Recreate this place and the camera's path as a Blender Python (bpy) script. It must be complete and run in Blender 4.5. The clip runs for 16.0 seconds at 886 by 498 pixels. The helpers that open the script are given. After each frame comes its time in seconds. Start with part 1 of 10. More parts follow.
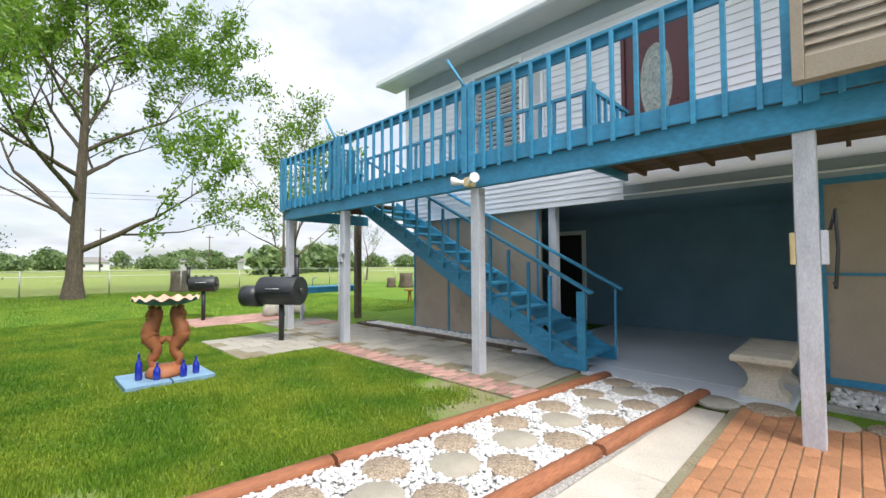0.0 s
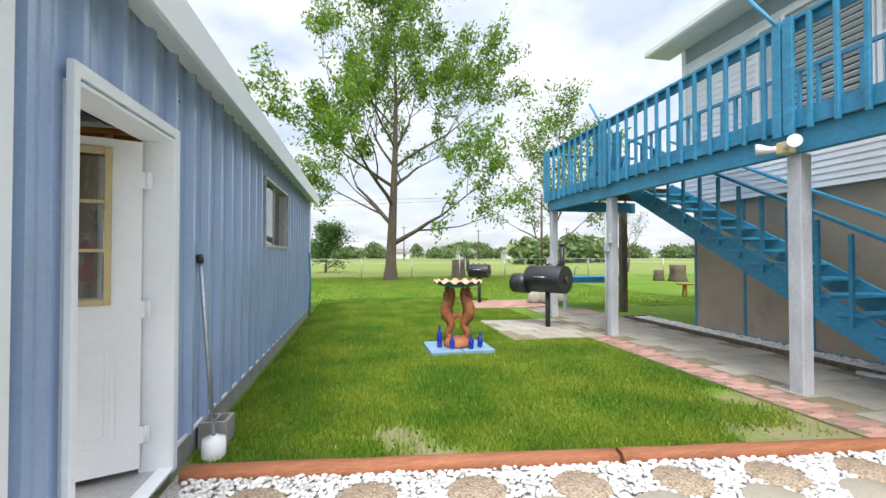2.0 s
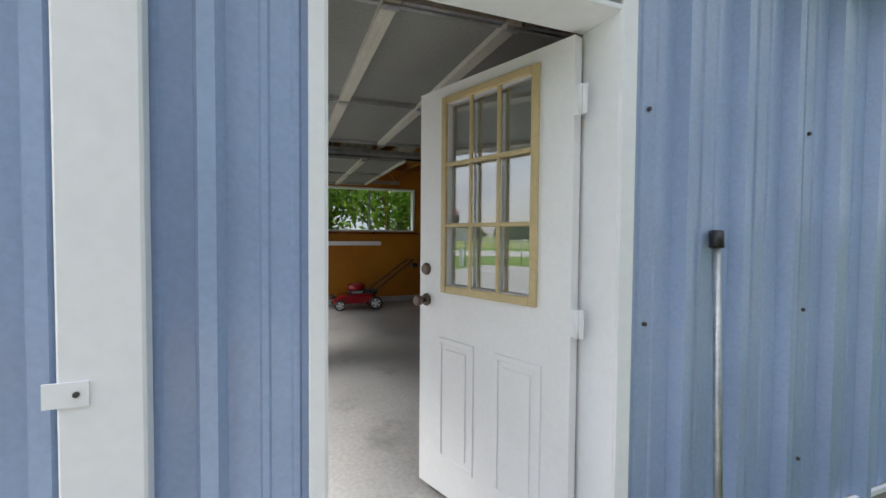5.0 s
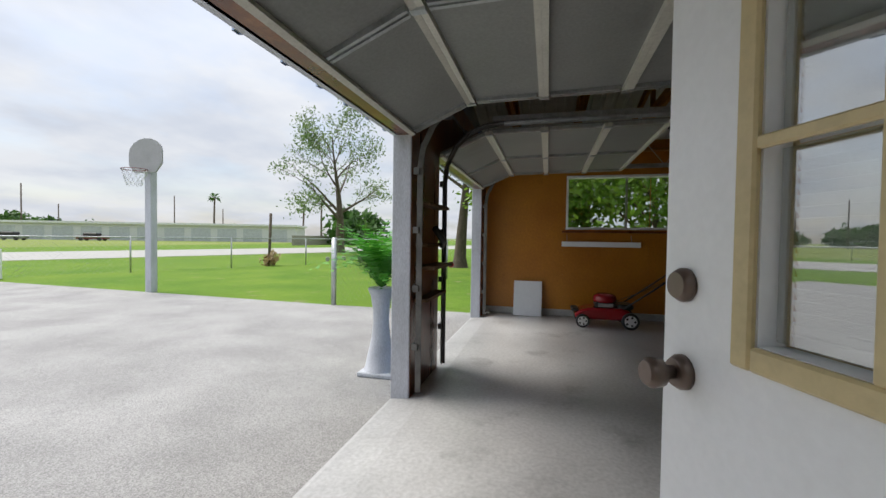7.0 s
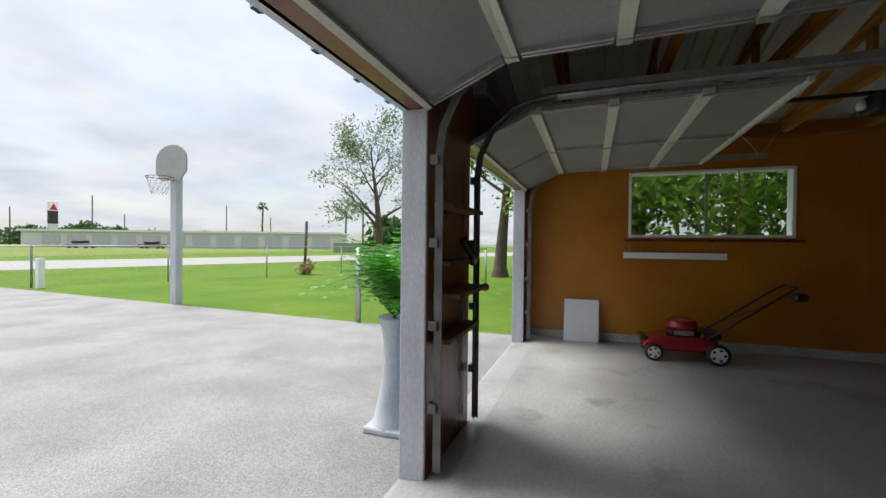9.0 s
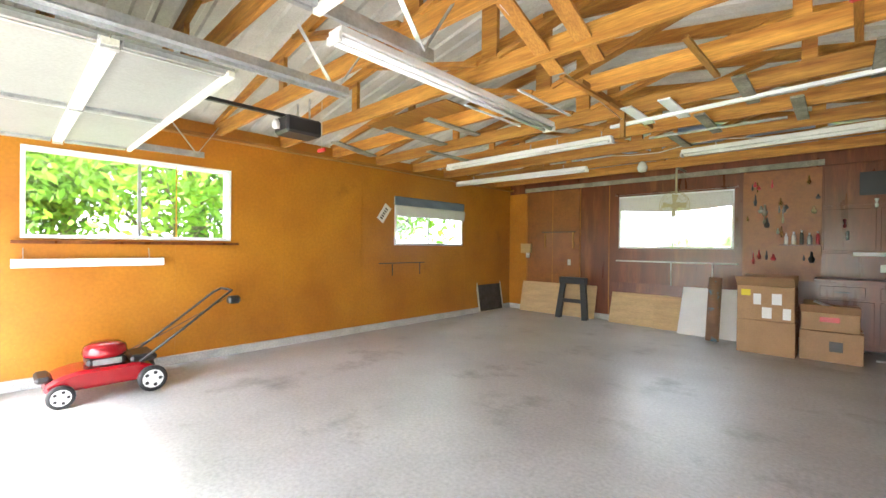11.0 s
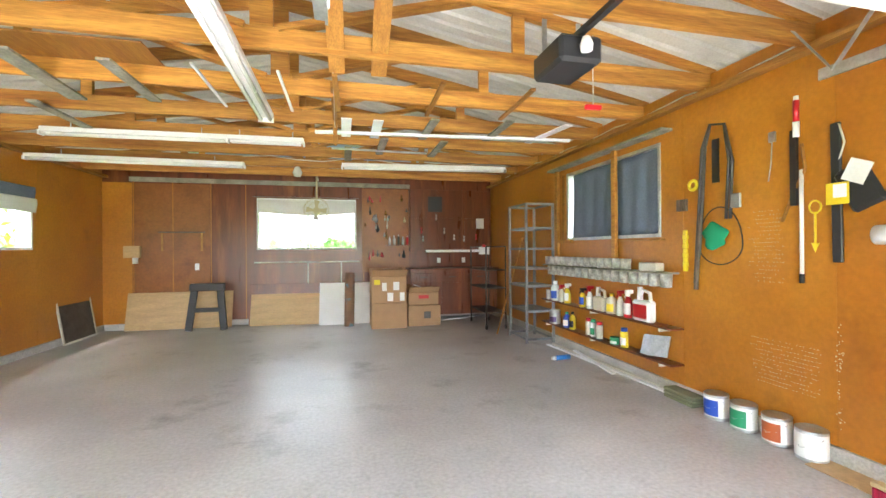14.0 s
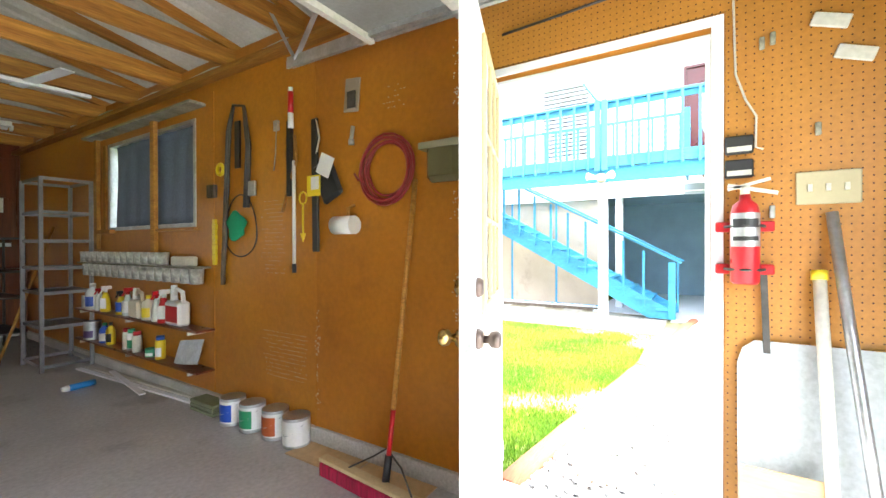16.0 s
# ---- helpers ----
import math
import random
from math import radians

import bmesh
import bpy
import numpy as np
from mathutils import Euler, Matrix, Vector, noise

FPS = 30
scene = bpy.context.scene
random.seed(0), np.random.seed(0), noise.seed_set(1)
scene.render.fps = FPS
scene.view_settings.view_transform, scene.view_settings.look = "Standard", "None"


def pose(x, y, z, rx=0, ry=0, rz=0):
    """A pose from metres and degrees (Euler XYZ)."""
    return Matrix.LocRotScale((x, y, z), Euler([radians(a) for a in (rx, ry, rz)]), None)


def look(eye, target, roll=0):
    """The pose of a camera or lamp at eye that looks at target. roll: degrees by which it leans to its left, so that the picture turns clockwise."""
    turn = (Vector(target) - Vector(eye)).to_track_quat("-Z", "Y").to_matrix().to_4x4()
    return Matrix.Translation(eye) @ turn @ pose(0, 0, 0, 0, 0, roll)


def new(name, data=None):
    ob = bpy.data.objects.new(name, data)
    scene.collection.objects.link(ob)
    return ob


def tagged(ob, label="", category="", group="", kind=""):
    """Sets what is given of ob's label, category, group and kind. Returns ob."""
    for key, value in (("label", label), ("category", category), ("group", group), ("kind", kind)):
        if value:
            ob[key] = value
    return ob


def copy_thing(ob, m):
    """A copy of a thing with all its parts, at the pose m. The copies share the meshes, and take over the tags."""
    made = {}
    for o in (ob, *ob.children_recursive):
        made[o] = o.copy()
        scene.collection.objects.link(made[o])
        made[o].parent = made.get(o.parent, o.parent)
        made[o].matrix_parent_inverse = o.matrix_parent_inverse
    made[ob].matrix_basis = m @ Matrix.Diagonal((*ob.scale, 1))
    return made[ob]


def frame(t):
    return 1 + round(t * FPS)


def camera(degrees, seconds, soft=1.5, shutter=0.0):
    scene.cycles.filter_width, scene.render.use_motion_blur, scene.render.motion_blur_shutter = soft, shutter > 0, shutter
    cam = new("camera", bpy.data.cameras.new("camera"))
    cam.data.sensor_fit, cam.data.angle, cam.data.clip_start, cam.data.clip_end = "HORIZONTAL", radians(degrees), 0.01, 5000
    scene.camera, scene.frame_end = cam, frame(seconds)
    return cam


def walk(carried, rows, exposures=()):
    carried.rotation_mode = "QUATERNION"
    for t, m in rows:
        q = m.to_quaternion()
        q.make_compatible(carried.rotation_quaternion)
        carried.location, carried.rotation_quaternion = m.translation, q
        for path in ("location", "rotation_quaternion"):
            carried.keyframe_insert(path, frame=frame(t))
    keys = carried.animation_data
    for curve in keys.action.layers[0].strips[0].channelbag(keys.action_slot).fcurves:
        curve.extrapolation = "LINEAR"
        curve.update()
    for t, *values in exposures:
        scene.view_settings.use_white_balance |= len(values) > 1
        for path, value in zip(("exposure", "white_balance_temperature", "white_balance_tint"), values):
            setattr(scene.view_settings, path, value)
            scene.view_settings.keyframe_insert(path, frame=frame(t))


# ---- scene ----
cam = camera(93.3, 16.0)
PATH = [
    (0, (1.327, -1.465, 1.35), (2.748, -0.06, 1.422), -0.3),
    (0.5, (1.173, -1.55, 1.338), (2.523, -0.075, 1.4), -0.1),
    (1, (1.143, -1.533, 1.338), (2.31, 0.09, 1.392), 0.1),
    (1.5, (1.164, -1.508, 1.331), (2.001, 0.308, 1.375), 0.2),
    (2, (1.187, -1.362, 1.325), (1.581, 0.599, 1.356), 0.0),
    (2.5, (1.251, -1.098, 1.3), (1.136, 0.898, 1.32), 0.1),
    (3, (1.42, -0.825, 1.316), (0.79, 1.074, 1.322), 0.3),
    (3.5, (1.537, -0.52, 1.34), (0.486, 1.181, 1.333), 0.4),
    (4, (1.497, -0.129, 1.328), (0.062, 1.264, 1.302), 0.3),
    (4.2, (1.453, 0.007, 1.342), (-0.096, 1.271, 1.302), 0.4),
    (6.3, (0.285, 0.991, 1.227), (-1.712, 0.883, 1.178), 0.7),
    (6.5, (0.162, 1.001, 1.227), (-1.826, 0.784, 1.175), 0.8),
    (7, (-0.051, 0.956, 1.216), (-1.99, 0.471, 1.164), 0.8),
    (7.5, (-0.293, 0.824, 1.162), (-2.163, 0.118, 1.112), 0.8),
    (8, (-0.556, 0.713, 1.194), (-2.354, -0.163, 1.156), 0.7),
    (8.5, (-0.776, 0.71, 1.229), (-2.537, -0.237, 1.199), 0.6),
    (9, (-0.992, 0.784, 1.268), (-2.876, 0.113, 1.245), 0.6),
    (9.5, (-1.129, 0.947, 1.321), (-3.126, 0.839, 1.294), 0.8),
    (10, (-1.287, 1.145, 1.376), (-3.215, 1.676, 1.348), 0.9),
    (10.2, (-1.341, 1.188, 1.383), (-3.189, 1.953, 1.356), 1.0),
    (12.3, (-2.412, 1.009, 1.255), (-3.024, 2.913, 1.268), -0.1),
    (12.5, (-2.568, 1.026, 1.261), (-3.088, 2.957, 1.278), 0.1),
    (13, (-2.885, 1.062, 1.298), (-3.125, 3.048, 1.302), -0.1),
    (13.5, (-3.055, 0.958, 1.295), (-2.963, 2.956, 1.303), -0.1),
    (14, (-3.061, 0.807, 1.326), (-2.6, 2.753, 1.328), -0.4),
    (14.5, (-2.993, 0.686, 1.358), (-2.146, 2.498, 1.36), -0.5),
    (15, (-2.757, 0.571, 1.383), (-1.565, 2.177, 1.382), -0.4),
    (15.5, (-2.36, 0.49, 1.324), (-0.887, 1.843, 1.306), -0.5),
    (16, (-1.974, 0.614, 1.262), (-0.281, 1.679, 1.25), -0.1),
]
walk(cam, [(t, look(eye, target, roll)) for t, eye, target, roll in PATH],
     exposures=[(0, 0.9), (4.2, 0.95), (5.5, 0.75), (6.3, 0.6), (8.5, 0.5), (9.0, 0.6), (9.6, 1.6), (10.2, 3.9), (12.3, 5.0), (14.0, 5.0), (15.0, 4.6), (16.0, 3.9)])

# world and sun: thin overcast, high sun
world = bpy.data.worlds.new("sky")
scene.world = world
world.use_nodes = True
wn, wl = world.node_tree.nodes, world.node_tree.links
wn.clear()
w_out = wn.new("ShaderNodeOutputWorld")
w_bg = wn.new("ShaderNodeBackground")
w_sky = wn.new("ShaderNodeTexSky")
w_sky.sky_type = "NISHITA"
w_sky.sun_disc = False
SUN_ELEV, SUN_AZ = radians(56), radians(192)
w_sky.sun_elevation, w_sky.sun_rotation = SUN_ELEV, SUN_AZ
w_sky.dust_density, w_sky.air_density = 2.0, 1.0
# a veil of cloud, drawn by noise on the direction of view
w_tc = wn.new("ShaderNodeTexCoord")
w_sep = wn.new("ShaderNodeSeparateXYZ")
w_add = wn.new("ShaderNodeMath"); w_add.operation = "ADD"; w_add.inputs[1].default_value = 0.22
w_dx = wn.new("ShaderNodeMath"); w_dx.operation = "DIVIDE"
w_dy = wn.new("ShaderNodeMath"); w_dy.operation = "DIVIDE"
w_cmb = wn.new("ShaderNodeCombineXYZ")
w_no = wn.new("ShaderNodeTexNoise")
w_no.inputs["Scale"].default_value = 1.6; w_no.inputs["Detail"].default_value = 5.0; w_no.inputs["Roughness"].default_value = 0.55
w_rmp = wn.new("ShaderNodeValToRGB")
w_rmp.color_ramp.elements[0].position, w_rmp.color_ramp.elements[0].color = 0.36, (0.5, 0.5, 0.5, 1)
w_rmp.color_ramp.elements[1].position, w_rmp.color_ramp.elements[1].color = 0.56, (0.97, 0.97, 0.97, 1)
w_no2 = wn.new("ShaderNodeTexNoise")
w_no2.inputs["Scale"].default_value = 2.3; w_no2.inputs["Detail"].default_value = 5.0
w_cl = wn.new("ShaderNodeValToRGB")
w_cl.color_ramp.elements[0].position, w_cl.color_ramp.elements[0].color = 0.36, (4.3, 4.6, 5.2, 1)
w_cl.color_ramp.elements[1].position, w_cl.color_ramp.elements[1].color = 0.62, (5.4, 5.55, 5.85, 1)
w_mix = wn.new("ShaderNodeMixRGB")
w_boost = wn.new("ShaderNodeMixRGB"); w_boost.blend_type = "MULTIPLY"; w_boost.inputs[0].default_value = 1.0
w_boost.inputs[2].default_value = (1.0, 1.0, 1.0, 1)
wl.new(w_tc.outputs["Generated"], w_sep.inputs[0])
wl.new(w_sep.outputs["Z"], w_add.inputs[0])
wl.new(w_sep.outputs["X"], w_dx.inputs[0]); wl.new(w_add.outputs[0], w_dx.inputs[1])
wl.new(w_sep.outputs["Y"], w_dy.inputs[0]); wl.new(w_add.outputs[0], w_dy.inputs[1])
wl.new(w_dx.outputs[0], w_cmb.inputs[0]); wl.new(w_dy.outputs[0], w_cmb.inputs[1])
wl.new(w_cmb.outputs[0], w_no.inputs["Vector"]); wl.new(w_cmb.outputs[0], w_no2.inputs["Vector"])
wl.new(w_no.outputs["Fac"], w_rmp.inputs[0]); wl.new(w_no2.outputs["Fac"], w_cl.inputs[0])
wl.new(w_sky.outputs[0], w_boost.inputs[1])
wl.new(w_rmp.outputs[0], w_mix.inputs[0]); wl.new(w_boost.outputs[0], w_mix.inputs[1]); wl.new(w_cl.outputs[0], w_mix.inputs[2])
# an overcast sky is brighter overhead
w_z2 = wn.new("ShaderNodeMath"); w_z2.operation = "POWER"; w_z2.inputs[1].default_value = 2.0
w_zg = wn.new("ShaderNodeMath"); w_zg.operation = "MULTIPLY_ADD"; w_zg.inputs[1].default_value, w_zg.inputs[2].default_value = 1.1, 0.95
w_abs = wn.new("ShaderNodeMath"); w_abs.operation = "ABSOLUTE"
w_gm = wn.new("ShaderNodeMixRGB"); w_gm.blend_type = "MULTIPLY"; w_gm.inputs[0].default_value = 1.0
wl.new(w_sep.outputs["Z"], w_abs.inputs[0]); wl.new(w_abs.outputs[0], w_z2.inputs[0]); wl.new(w_z2.outputs[0], w_zg.inputs[0])
wl.new(w_mix.outputs[0], w_gm.inputs[1]); wl.new(w_zg.outputs[0], w_gm.inputs[2])
wl.new(w_gm.outputs[0], w_bg.inputs["Color"])
w_bg.inputs["Strength"].default_value = 0.106
wl.new(w_bg.outputs[0], w_out.inputs["Surface"])

sun_data = bpy.data.lights.new("sun", "SUN")
sun_data.energy, sun_data.angle, sun_data.color = 2.3, radians(28), (1.0, 0.96, 0.89)
sun = new("sun", sun_data)
sun_dir = Vector((math.sin(SUN_AZ) * math.cos(SUN_ELEV), math.cos(SUN_AZ) * math.cos(SUN_ELEV), math.sin(SUN_ELEV)))
sun.matrix_world = look(sun_dir * 60, (0, 0, 0))

# ---------- materials ----------
def mat(name, base, rough=0.6, metal=0.0, var=0.12, scale=3.0, fine=0.08, fscale=60.0, bump=0.15, bscale=None, dark=None, stretch=None,
        stain=None, stain_lo=0.55, stain_hi=0.7, stain_scale=1.2, rvar=0.1, spec=0.5, coat=0.0, random_tint=0.0):
    """A surface: base colour, broad and fine variation, an optional stain of another colour, bump."""
    m = bpy.data.materials.new(name)
    m.use_nodes = True
    n, l = m.node_tree.nodes, m.node_tree.links
    b = n["Principled BSDF"]
    tc = n.new("ShaderNodeTexCoord")
    mp = n.new("ShaderNodeMapping")
    if stretch:
        mp.inputs["Scale"].default_value = stretch
    l.new(tc.outputs["Object"], mp.inputs["Vector"])
    def nz(s, detail=4.0, rgh=0.55):
        t = n.new("ShaderNodeTexNoise")
        t.inputs["Scale"].default_value, t.inputs["Detail"].default_value, t.inputs["Roughness"].default_value = s, detail, rgh
        l.new(mp.outputs[0], t.inputs["Vector"])
        return t
    big, small = nz(scale), nz(fscale, 3.0)
    def ramp(src, lo, hi, p0=0.3, p1=0.7):
        r = n.new("ShaderNodeValToRGB")
        r.color_ramp.elements[0].position, r.color_ramp.elements[1].position = p0, p1
        r.color_ramp.elements[0].color, r.color_ramp.elements[1].color = (*lo, 1), (*hi, 1)
        l.new(src, r.inputs[0])
        return r.outputs[0]
    lo = dark or tuple(max(0, c * (1 - var)) for c in base)
    hi = base if dark else tuple(min(1, c * (1 + var)) for c in base)
    col = ramp(big.outputs["Fac"], lo, hi)
    f = ramp(small.outputs["Fac"], (1 - fine * 2,) * 3, (1.0,) * 3)
    mx = n.new("ShaderNodeMixRGB"); mx.blend_type = "MULTIPLY"; mx.inputs[0].default_value = 1.0
    l.new(col, mx.inputs[1]); l.new(f, mx.inputs[2])
    col = mx.outputs[0]
    if stain:
        st = nz(stain_scale, 6.0, 0.65)
        fac = ramp(st.outputs["Fac"], (0, 0, 0), (1, 1, 1), stain_lo, stain_hi)
        ms = n.new("ShaderNodeMixRGB")
        l.new(fac, ms.inputs[0]); l.new(col, ms.inputs[1]); ms.inputs[2].default_value = (*stain, 1)
        col = ms.outputs[0]
    if random_tint:
        oi = n.new("ShaderNodeObjectInfo")
        geo = n.new("ShaderNodeNewGeometry")
        ad = n.new("ShaderNodeMath"); ad.operation = "ADD"
        l.new(oi.outputs["Random"], ad.inputs[0]); l.new(geo.outputs["Random Per Island"], ad.inputs[1])
        mo = n.new("ShaderNodeMath"); mo.operation = "FRACT"; l.new(ad.outputs[0], mo.inputs[0])
        rr = ramp(mo.outputs[0], (1 - random_tint,) * 3, (1 + random_tint * 0.5,) * 3, 0.0, 1.0)
        mr = n.new("ShaderNodeMixRGB"); mr.blend_type = "MULTIPLY"; mr.inputs[0].default_value = 1.0
        l.new(col, mr.inputs[1]); l.new(rr, mr.inputs[2])
        col = mr.outputs[0]
    l.new(col, b.inputs["Base Color"])
    b.inputs["Metallic"].default_value = metal
    b.inputs["Specular IOR Level"].default_value = spec
    b.inputs["Coat Weight"].default_value = coat
    rm = n.new("ShaderNodeMapRange")
    rm.inputs["To Min"].default_value, rm.inputs["To Max"].default_value = max(0.02, rough - rvar), min(1, rough + rvar)
    l.new(big.outputs["Fac"], rm.inputs["Value"]); l.new(rm.outputs[0], b.inputs["Roughness"])
    if bump:
        bt = nz(bscale or fscale, 4.0)
        bp = n.new("ShaderNodeBump")
        bp.inputs["Strength"].default_value, bp.inputs["Distance"].default_value = bump, 0.01
        l.new(bt.outputs["Fac"], bp.inputs["Height"]); l.new(bp.outputs[0], b.inputs["Normal"])
    return m


def plain(name, base, rough=0.45, metal=0.0, **k):
    return mat(name, base, rough, metal, var=0.05, fine=0.03, bump=0.05, **k)


def glass(name, tint=(0.95, 0.98, 0.97), rough=0.0, keep=0.9, gloss=0.06):
    m = bpy.data.materials.new(name)
    m.use_nodes = True
    n, l = m.node_tree.nodes, m.node_tree.links
    n.clear()
    o = n.new("ShaderNodeOutputMaterial")
    tr, gl, mx, fr = n.new("ShaderNodeBsdfTransparent"), n.new("ShaderNodeBsdfGlossy"), n.new("ShaderNodeMixShader"), n.new("ShaderNodeLayerWeight")
    tr.inputs[0].default_value = (*[c * keep for c in tint], 1)
    gl.inputs["Roughness"].default_value = rough
    fr.inputs[0].default_value = 0.5
    pw, ma = n.new("ShaderNodeMath"), n.new("ShaderNodeMath")
    pw.operation, pw.inputs[1].default_value = "POWER", 4.0
    ma.operation, ma.inputs[1].default_value, ma.inputs[2].default_value = "MULTIPLY_ADD", 0.9 - gloss, gloss
    l.new(fr.outputs["Facing"], pw.inputs[0]); l.new(pw.outputs[0], ma.inputs[0])
    l.new(ma.outputs[0], mx.inputs[0]); l.new(tr.outputs[0], mx.inputs[1]); l.new(gl.outputs[0], mx.inputs[2])
    l.new(mx.outputs[0], o.inputs["Surface"])
    return m


def emit(name, col, strength):
    m = bpy.data.materials.new(name)
    m.use_nodes = True
    b = m.node_tree.nodes["Principled BSDF"]
    b.inputs["Emission Color"].default_value, b.inputs["Emission Strength"].default_value = (*col, 1), strength
    return m


def leaf_mat(name, c1, c2, trans=0.35):
    m = bpy.data.materials.new(name)
    m.use_nodes = True
    n, l = m.node_tree.nodes, m.node_tree.links
    b, o = n["Principled BSDF"], n["Material Output"]
    geo = n.new("ShaderNodeNewGeometry")
    r = n.new("ShaderNodeValToRGB")
    r.color_ramp.elements[0].color, r.color_ramp.elements[1].color = (*c1, 1), (*c2, 1)
    l.new(geo.outputs["Random Per Island"], r.inputs[0])
    l.new(r.outputs[0], b.inputs["Base Color"])
    b.inputs["Roughness"].default_value = 0.5
    t = n.new("ShaderNodeBsdfTranslucent")
    l.new(r.outputs[0], t.inputs[0])
    mx = n.new("ShaderNodeMixShader"); mx.inputs[0].default_value = trans
    l.new(b.outputs[0], mx.inputs[1]); l.new(t.outputs[0], mx.inputs[2]); l.new(mx.outputs[0], o.inputs["Surface"])
    return m


M_BLUE_STEEL = mat("blue painted corrugated steel", (0.36, 0.47, 0.68), 0.22, coat=0.3, var=0.08, scale=1.5, fine=0.05, bump=0.08, bscale=8, stain=(0.42, 0.51, 0.64), stain_lo=0.62, stain_hi=0.8, stain_scale=0.8)
M_WHITE_TRIM = mat("white painted trim", (0.86, 0.88, 0.91), 0.42, var=0.03, scale=2, fine=0.02, fscale=25, stain=(0.55, 0.54, 0.5), stain_lo=0.76, stain_hi=0.9, stain_scale=3)
M_WHITE_DOOR = mat("white door paint", (0.87, 0.88, 0.89), 0.38, var=0.03, fine=0.02, bump=0.04)
M_CONCRETE = mat("worn garage concrete", (0.60, 0.595, 0.59), 0.36, var=0.16, scale=1.1, fine=0.12, fscale=38, dark=(0.41, 0.405, 0.40), stain=(0.15, 0.145, 0.135), stain_lo=0.56, stain_hi=0.80, stain_scale=1.5, rvar=0.2, bump=0.12)
M_FOUND = mat("grey foundation concrete", (0.36, 0.35, 0.33), 0.85, var=0.2, scale=4, fine=0.15, bump=0.5)
M_CURB = mat("pale concrete curb", (0.56, 0.55, 0.52), 0.8, var=0.15, scale=4, fine=0.15, bump=0.4)
M_ORANGE = mat("orange stained hardboard", (0.57, 0.235, 0.022), 0.36, var=0.22, scale=1.0, fine=0.08, fscale=30, dark=(0.40, 0.14, 0.014), stain=(0.24, 0.08, 0.01), stain_lo=0.62, stain_hi=0.85, stain_scale=1.6, rvar=0.12, bump=0.06)
M_REDPLY = mat("red-brown stained plywood", (0.16, 0.04, 0.012), 0.30, var=0.35, scale=2.2, fine=0.12, fscale=30, stretch=(3, 3, 0.35), stain=(0.30, 0.11, 0.03), stain_lo=0.55, stain_hi=0.72, stain_scale=1.3, bump=0.08)
M_BROWNPEG = mat("brown stained hardboard", (0.30, 0.105, 0.022), 0.4, var=0.3, scale=2, fine=0.1, fscale=30, stain=(0.16, 0.045, 0.012), stain_lo=0.5, stain_hi=0.7, stain_scale=2, bump=0.08)
M_TRUSS = mat("yellow pine lumber", (0.74, 0.37, 0.065), 0.6, var=0.25, scale=2.5, fine=0.2, fscale=18, stretch=(0.5, 7, 7), dark=(0.42, 0.15, 0.02), stain=(0.18, 0.055, 0.012), stain_lo=0.68, stain_hi=0.76, stain_scale=1.7, bump=0.15, random_tint=0.3)
M_TRUSS_Y = mat("yellow pine bracing", (0.62, 0.31, 0.06), 0.6, var=0.2, scale=2.5, fine=0.2, fscale=18, stretch=(7, 0.5, 7), dark=(0.44, 0.17, 0.03), bump=0.15, random_tint=0.3)
M_DECKWOOD = mat("brown unpainted deck timber", (0.17, 0.095, 0.045), 0.8, var=0.25, scale=3, fine=0.2, fscale=20, stretch=(5, 0.5, 5), bump=0.2, random_tint=0.2)
M_GREYWOOD = mat("grey weathered board", (0.34, 0.33, 0.26), 0.8, var=0.3, scale=6, fine=0.2, bump=0.3)
M_ROOFIN = mat("corrugated roof sheet", (0.62, 0.62, 0.58), 0.42, metal=0.0, var=0.15, scale=2.5, fine=0.1, dark=(0.42, 0.42, 0.38), stain=(0.3, 0.25, 0.18), stain_lo=0.66, stain_hi=0.8)
def thin_sheet(m, amount):
    """Adds translucency to a thin ribbed roof sheet, so daylight brightens the garage."""
    n, l = m.node_tree.nodes, m.node_tree.links
    t, mx = n.new("ShaderNodeBsdfTranslucent"), n.new("ShaderNodeMixShader")
    t.inputs[0].default_value = (0.95, 0.93, 0.84, 1)
    mx.inputs[0].default_value = amount
    l.new(n["Principled BSDF"].outputs[0], mx.inputs[1]); l.new(t.outputs[0], mx.inputs[2]); l.new(mx.outputs[0], n["Material Output"].inputs["Surface"])
thin_sheet(M_ROOFIN, 0.06)
M_DOORGREY = mat("grey door panel back", (0.26, 0.265, 0.25), 0.55, var=0.1, scale=2.0, fine=0.08, stain=(0.18, 0.17, 0.15), stain_lo=0.6, stain_hi=0.8, bump=0.1)
M_STILE = mat("pale door stile", (0.66, 0.64, 0.56), 0.5, var=0.1, fine=0.08)
M_GALV = mat("galvanised steel", (0.52, 0.54, 0.55), 0.4, metal=0.75, var=0.2, scale=9, fine=0.1, bump=0.05)
M_DARKSTEEL = mat("dark grimy steel", (0.09, 0.085, 0.08), 0.5, metal=0.5, var=0.3, scale=8, fine=0.1)
M_TRACK = mat("dull dark track steel", (0.16, 0.155, 0.15), 0.5, metal=0.5, var=0.3, scale=8, fine=0.1)
M_BLACK = mat("black plastic", (0.025, 0.025, 0.027), 0.4, var=0.1, bump=0.05)
M_BLACKMETAL = mat("black enamelled steel", (0.035, 0.037, 0.042), 0.42, metal=0.2, var=0.2, scale=5, bump=0.08)
M_TEAL = mat("bright blue deck paint", (0.045, 0.29, 0.50), 0.5, var=0.18, scale=3, fine=0.12, fscale=25, stretch=(1, 0.6, 1), stain=(0.13, 0.38, 0.52), stain_lo=0.66, stain_hi=0.78, stain_scale=4, bump=0.15, random_tint=0.12)
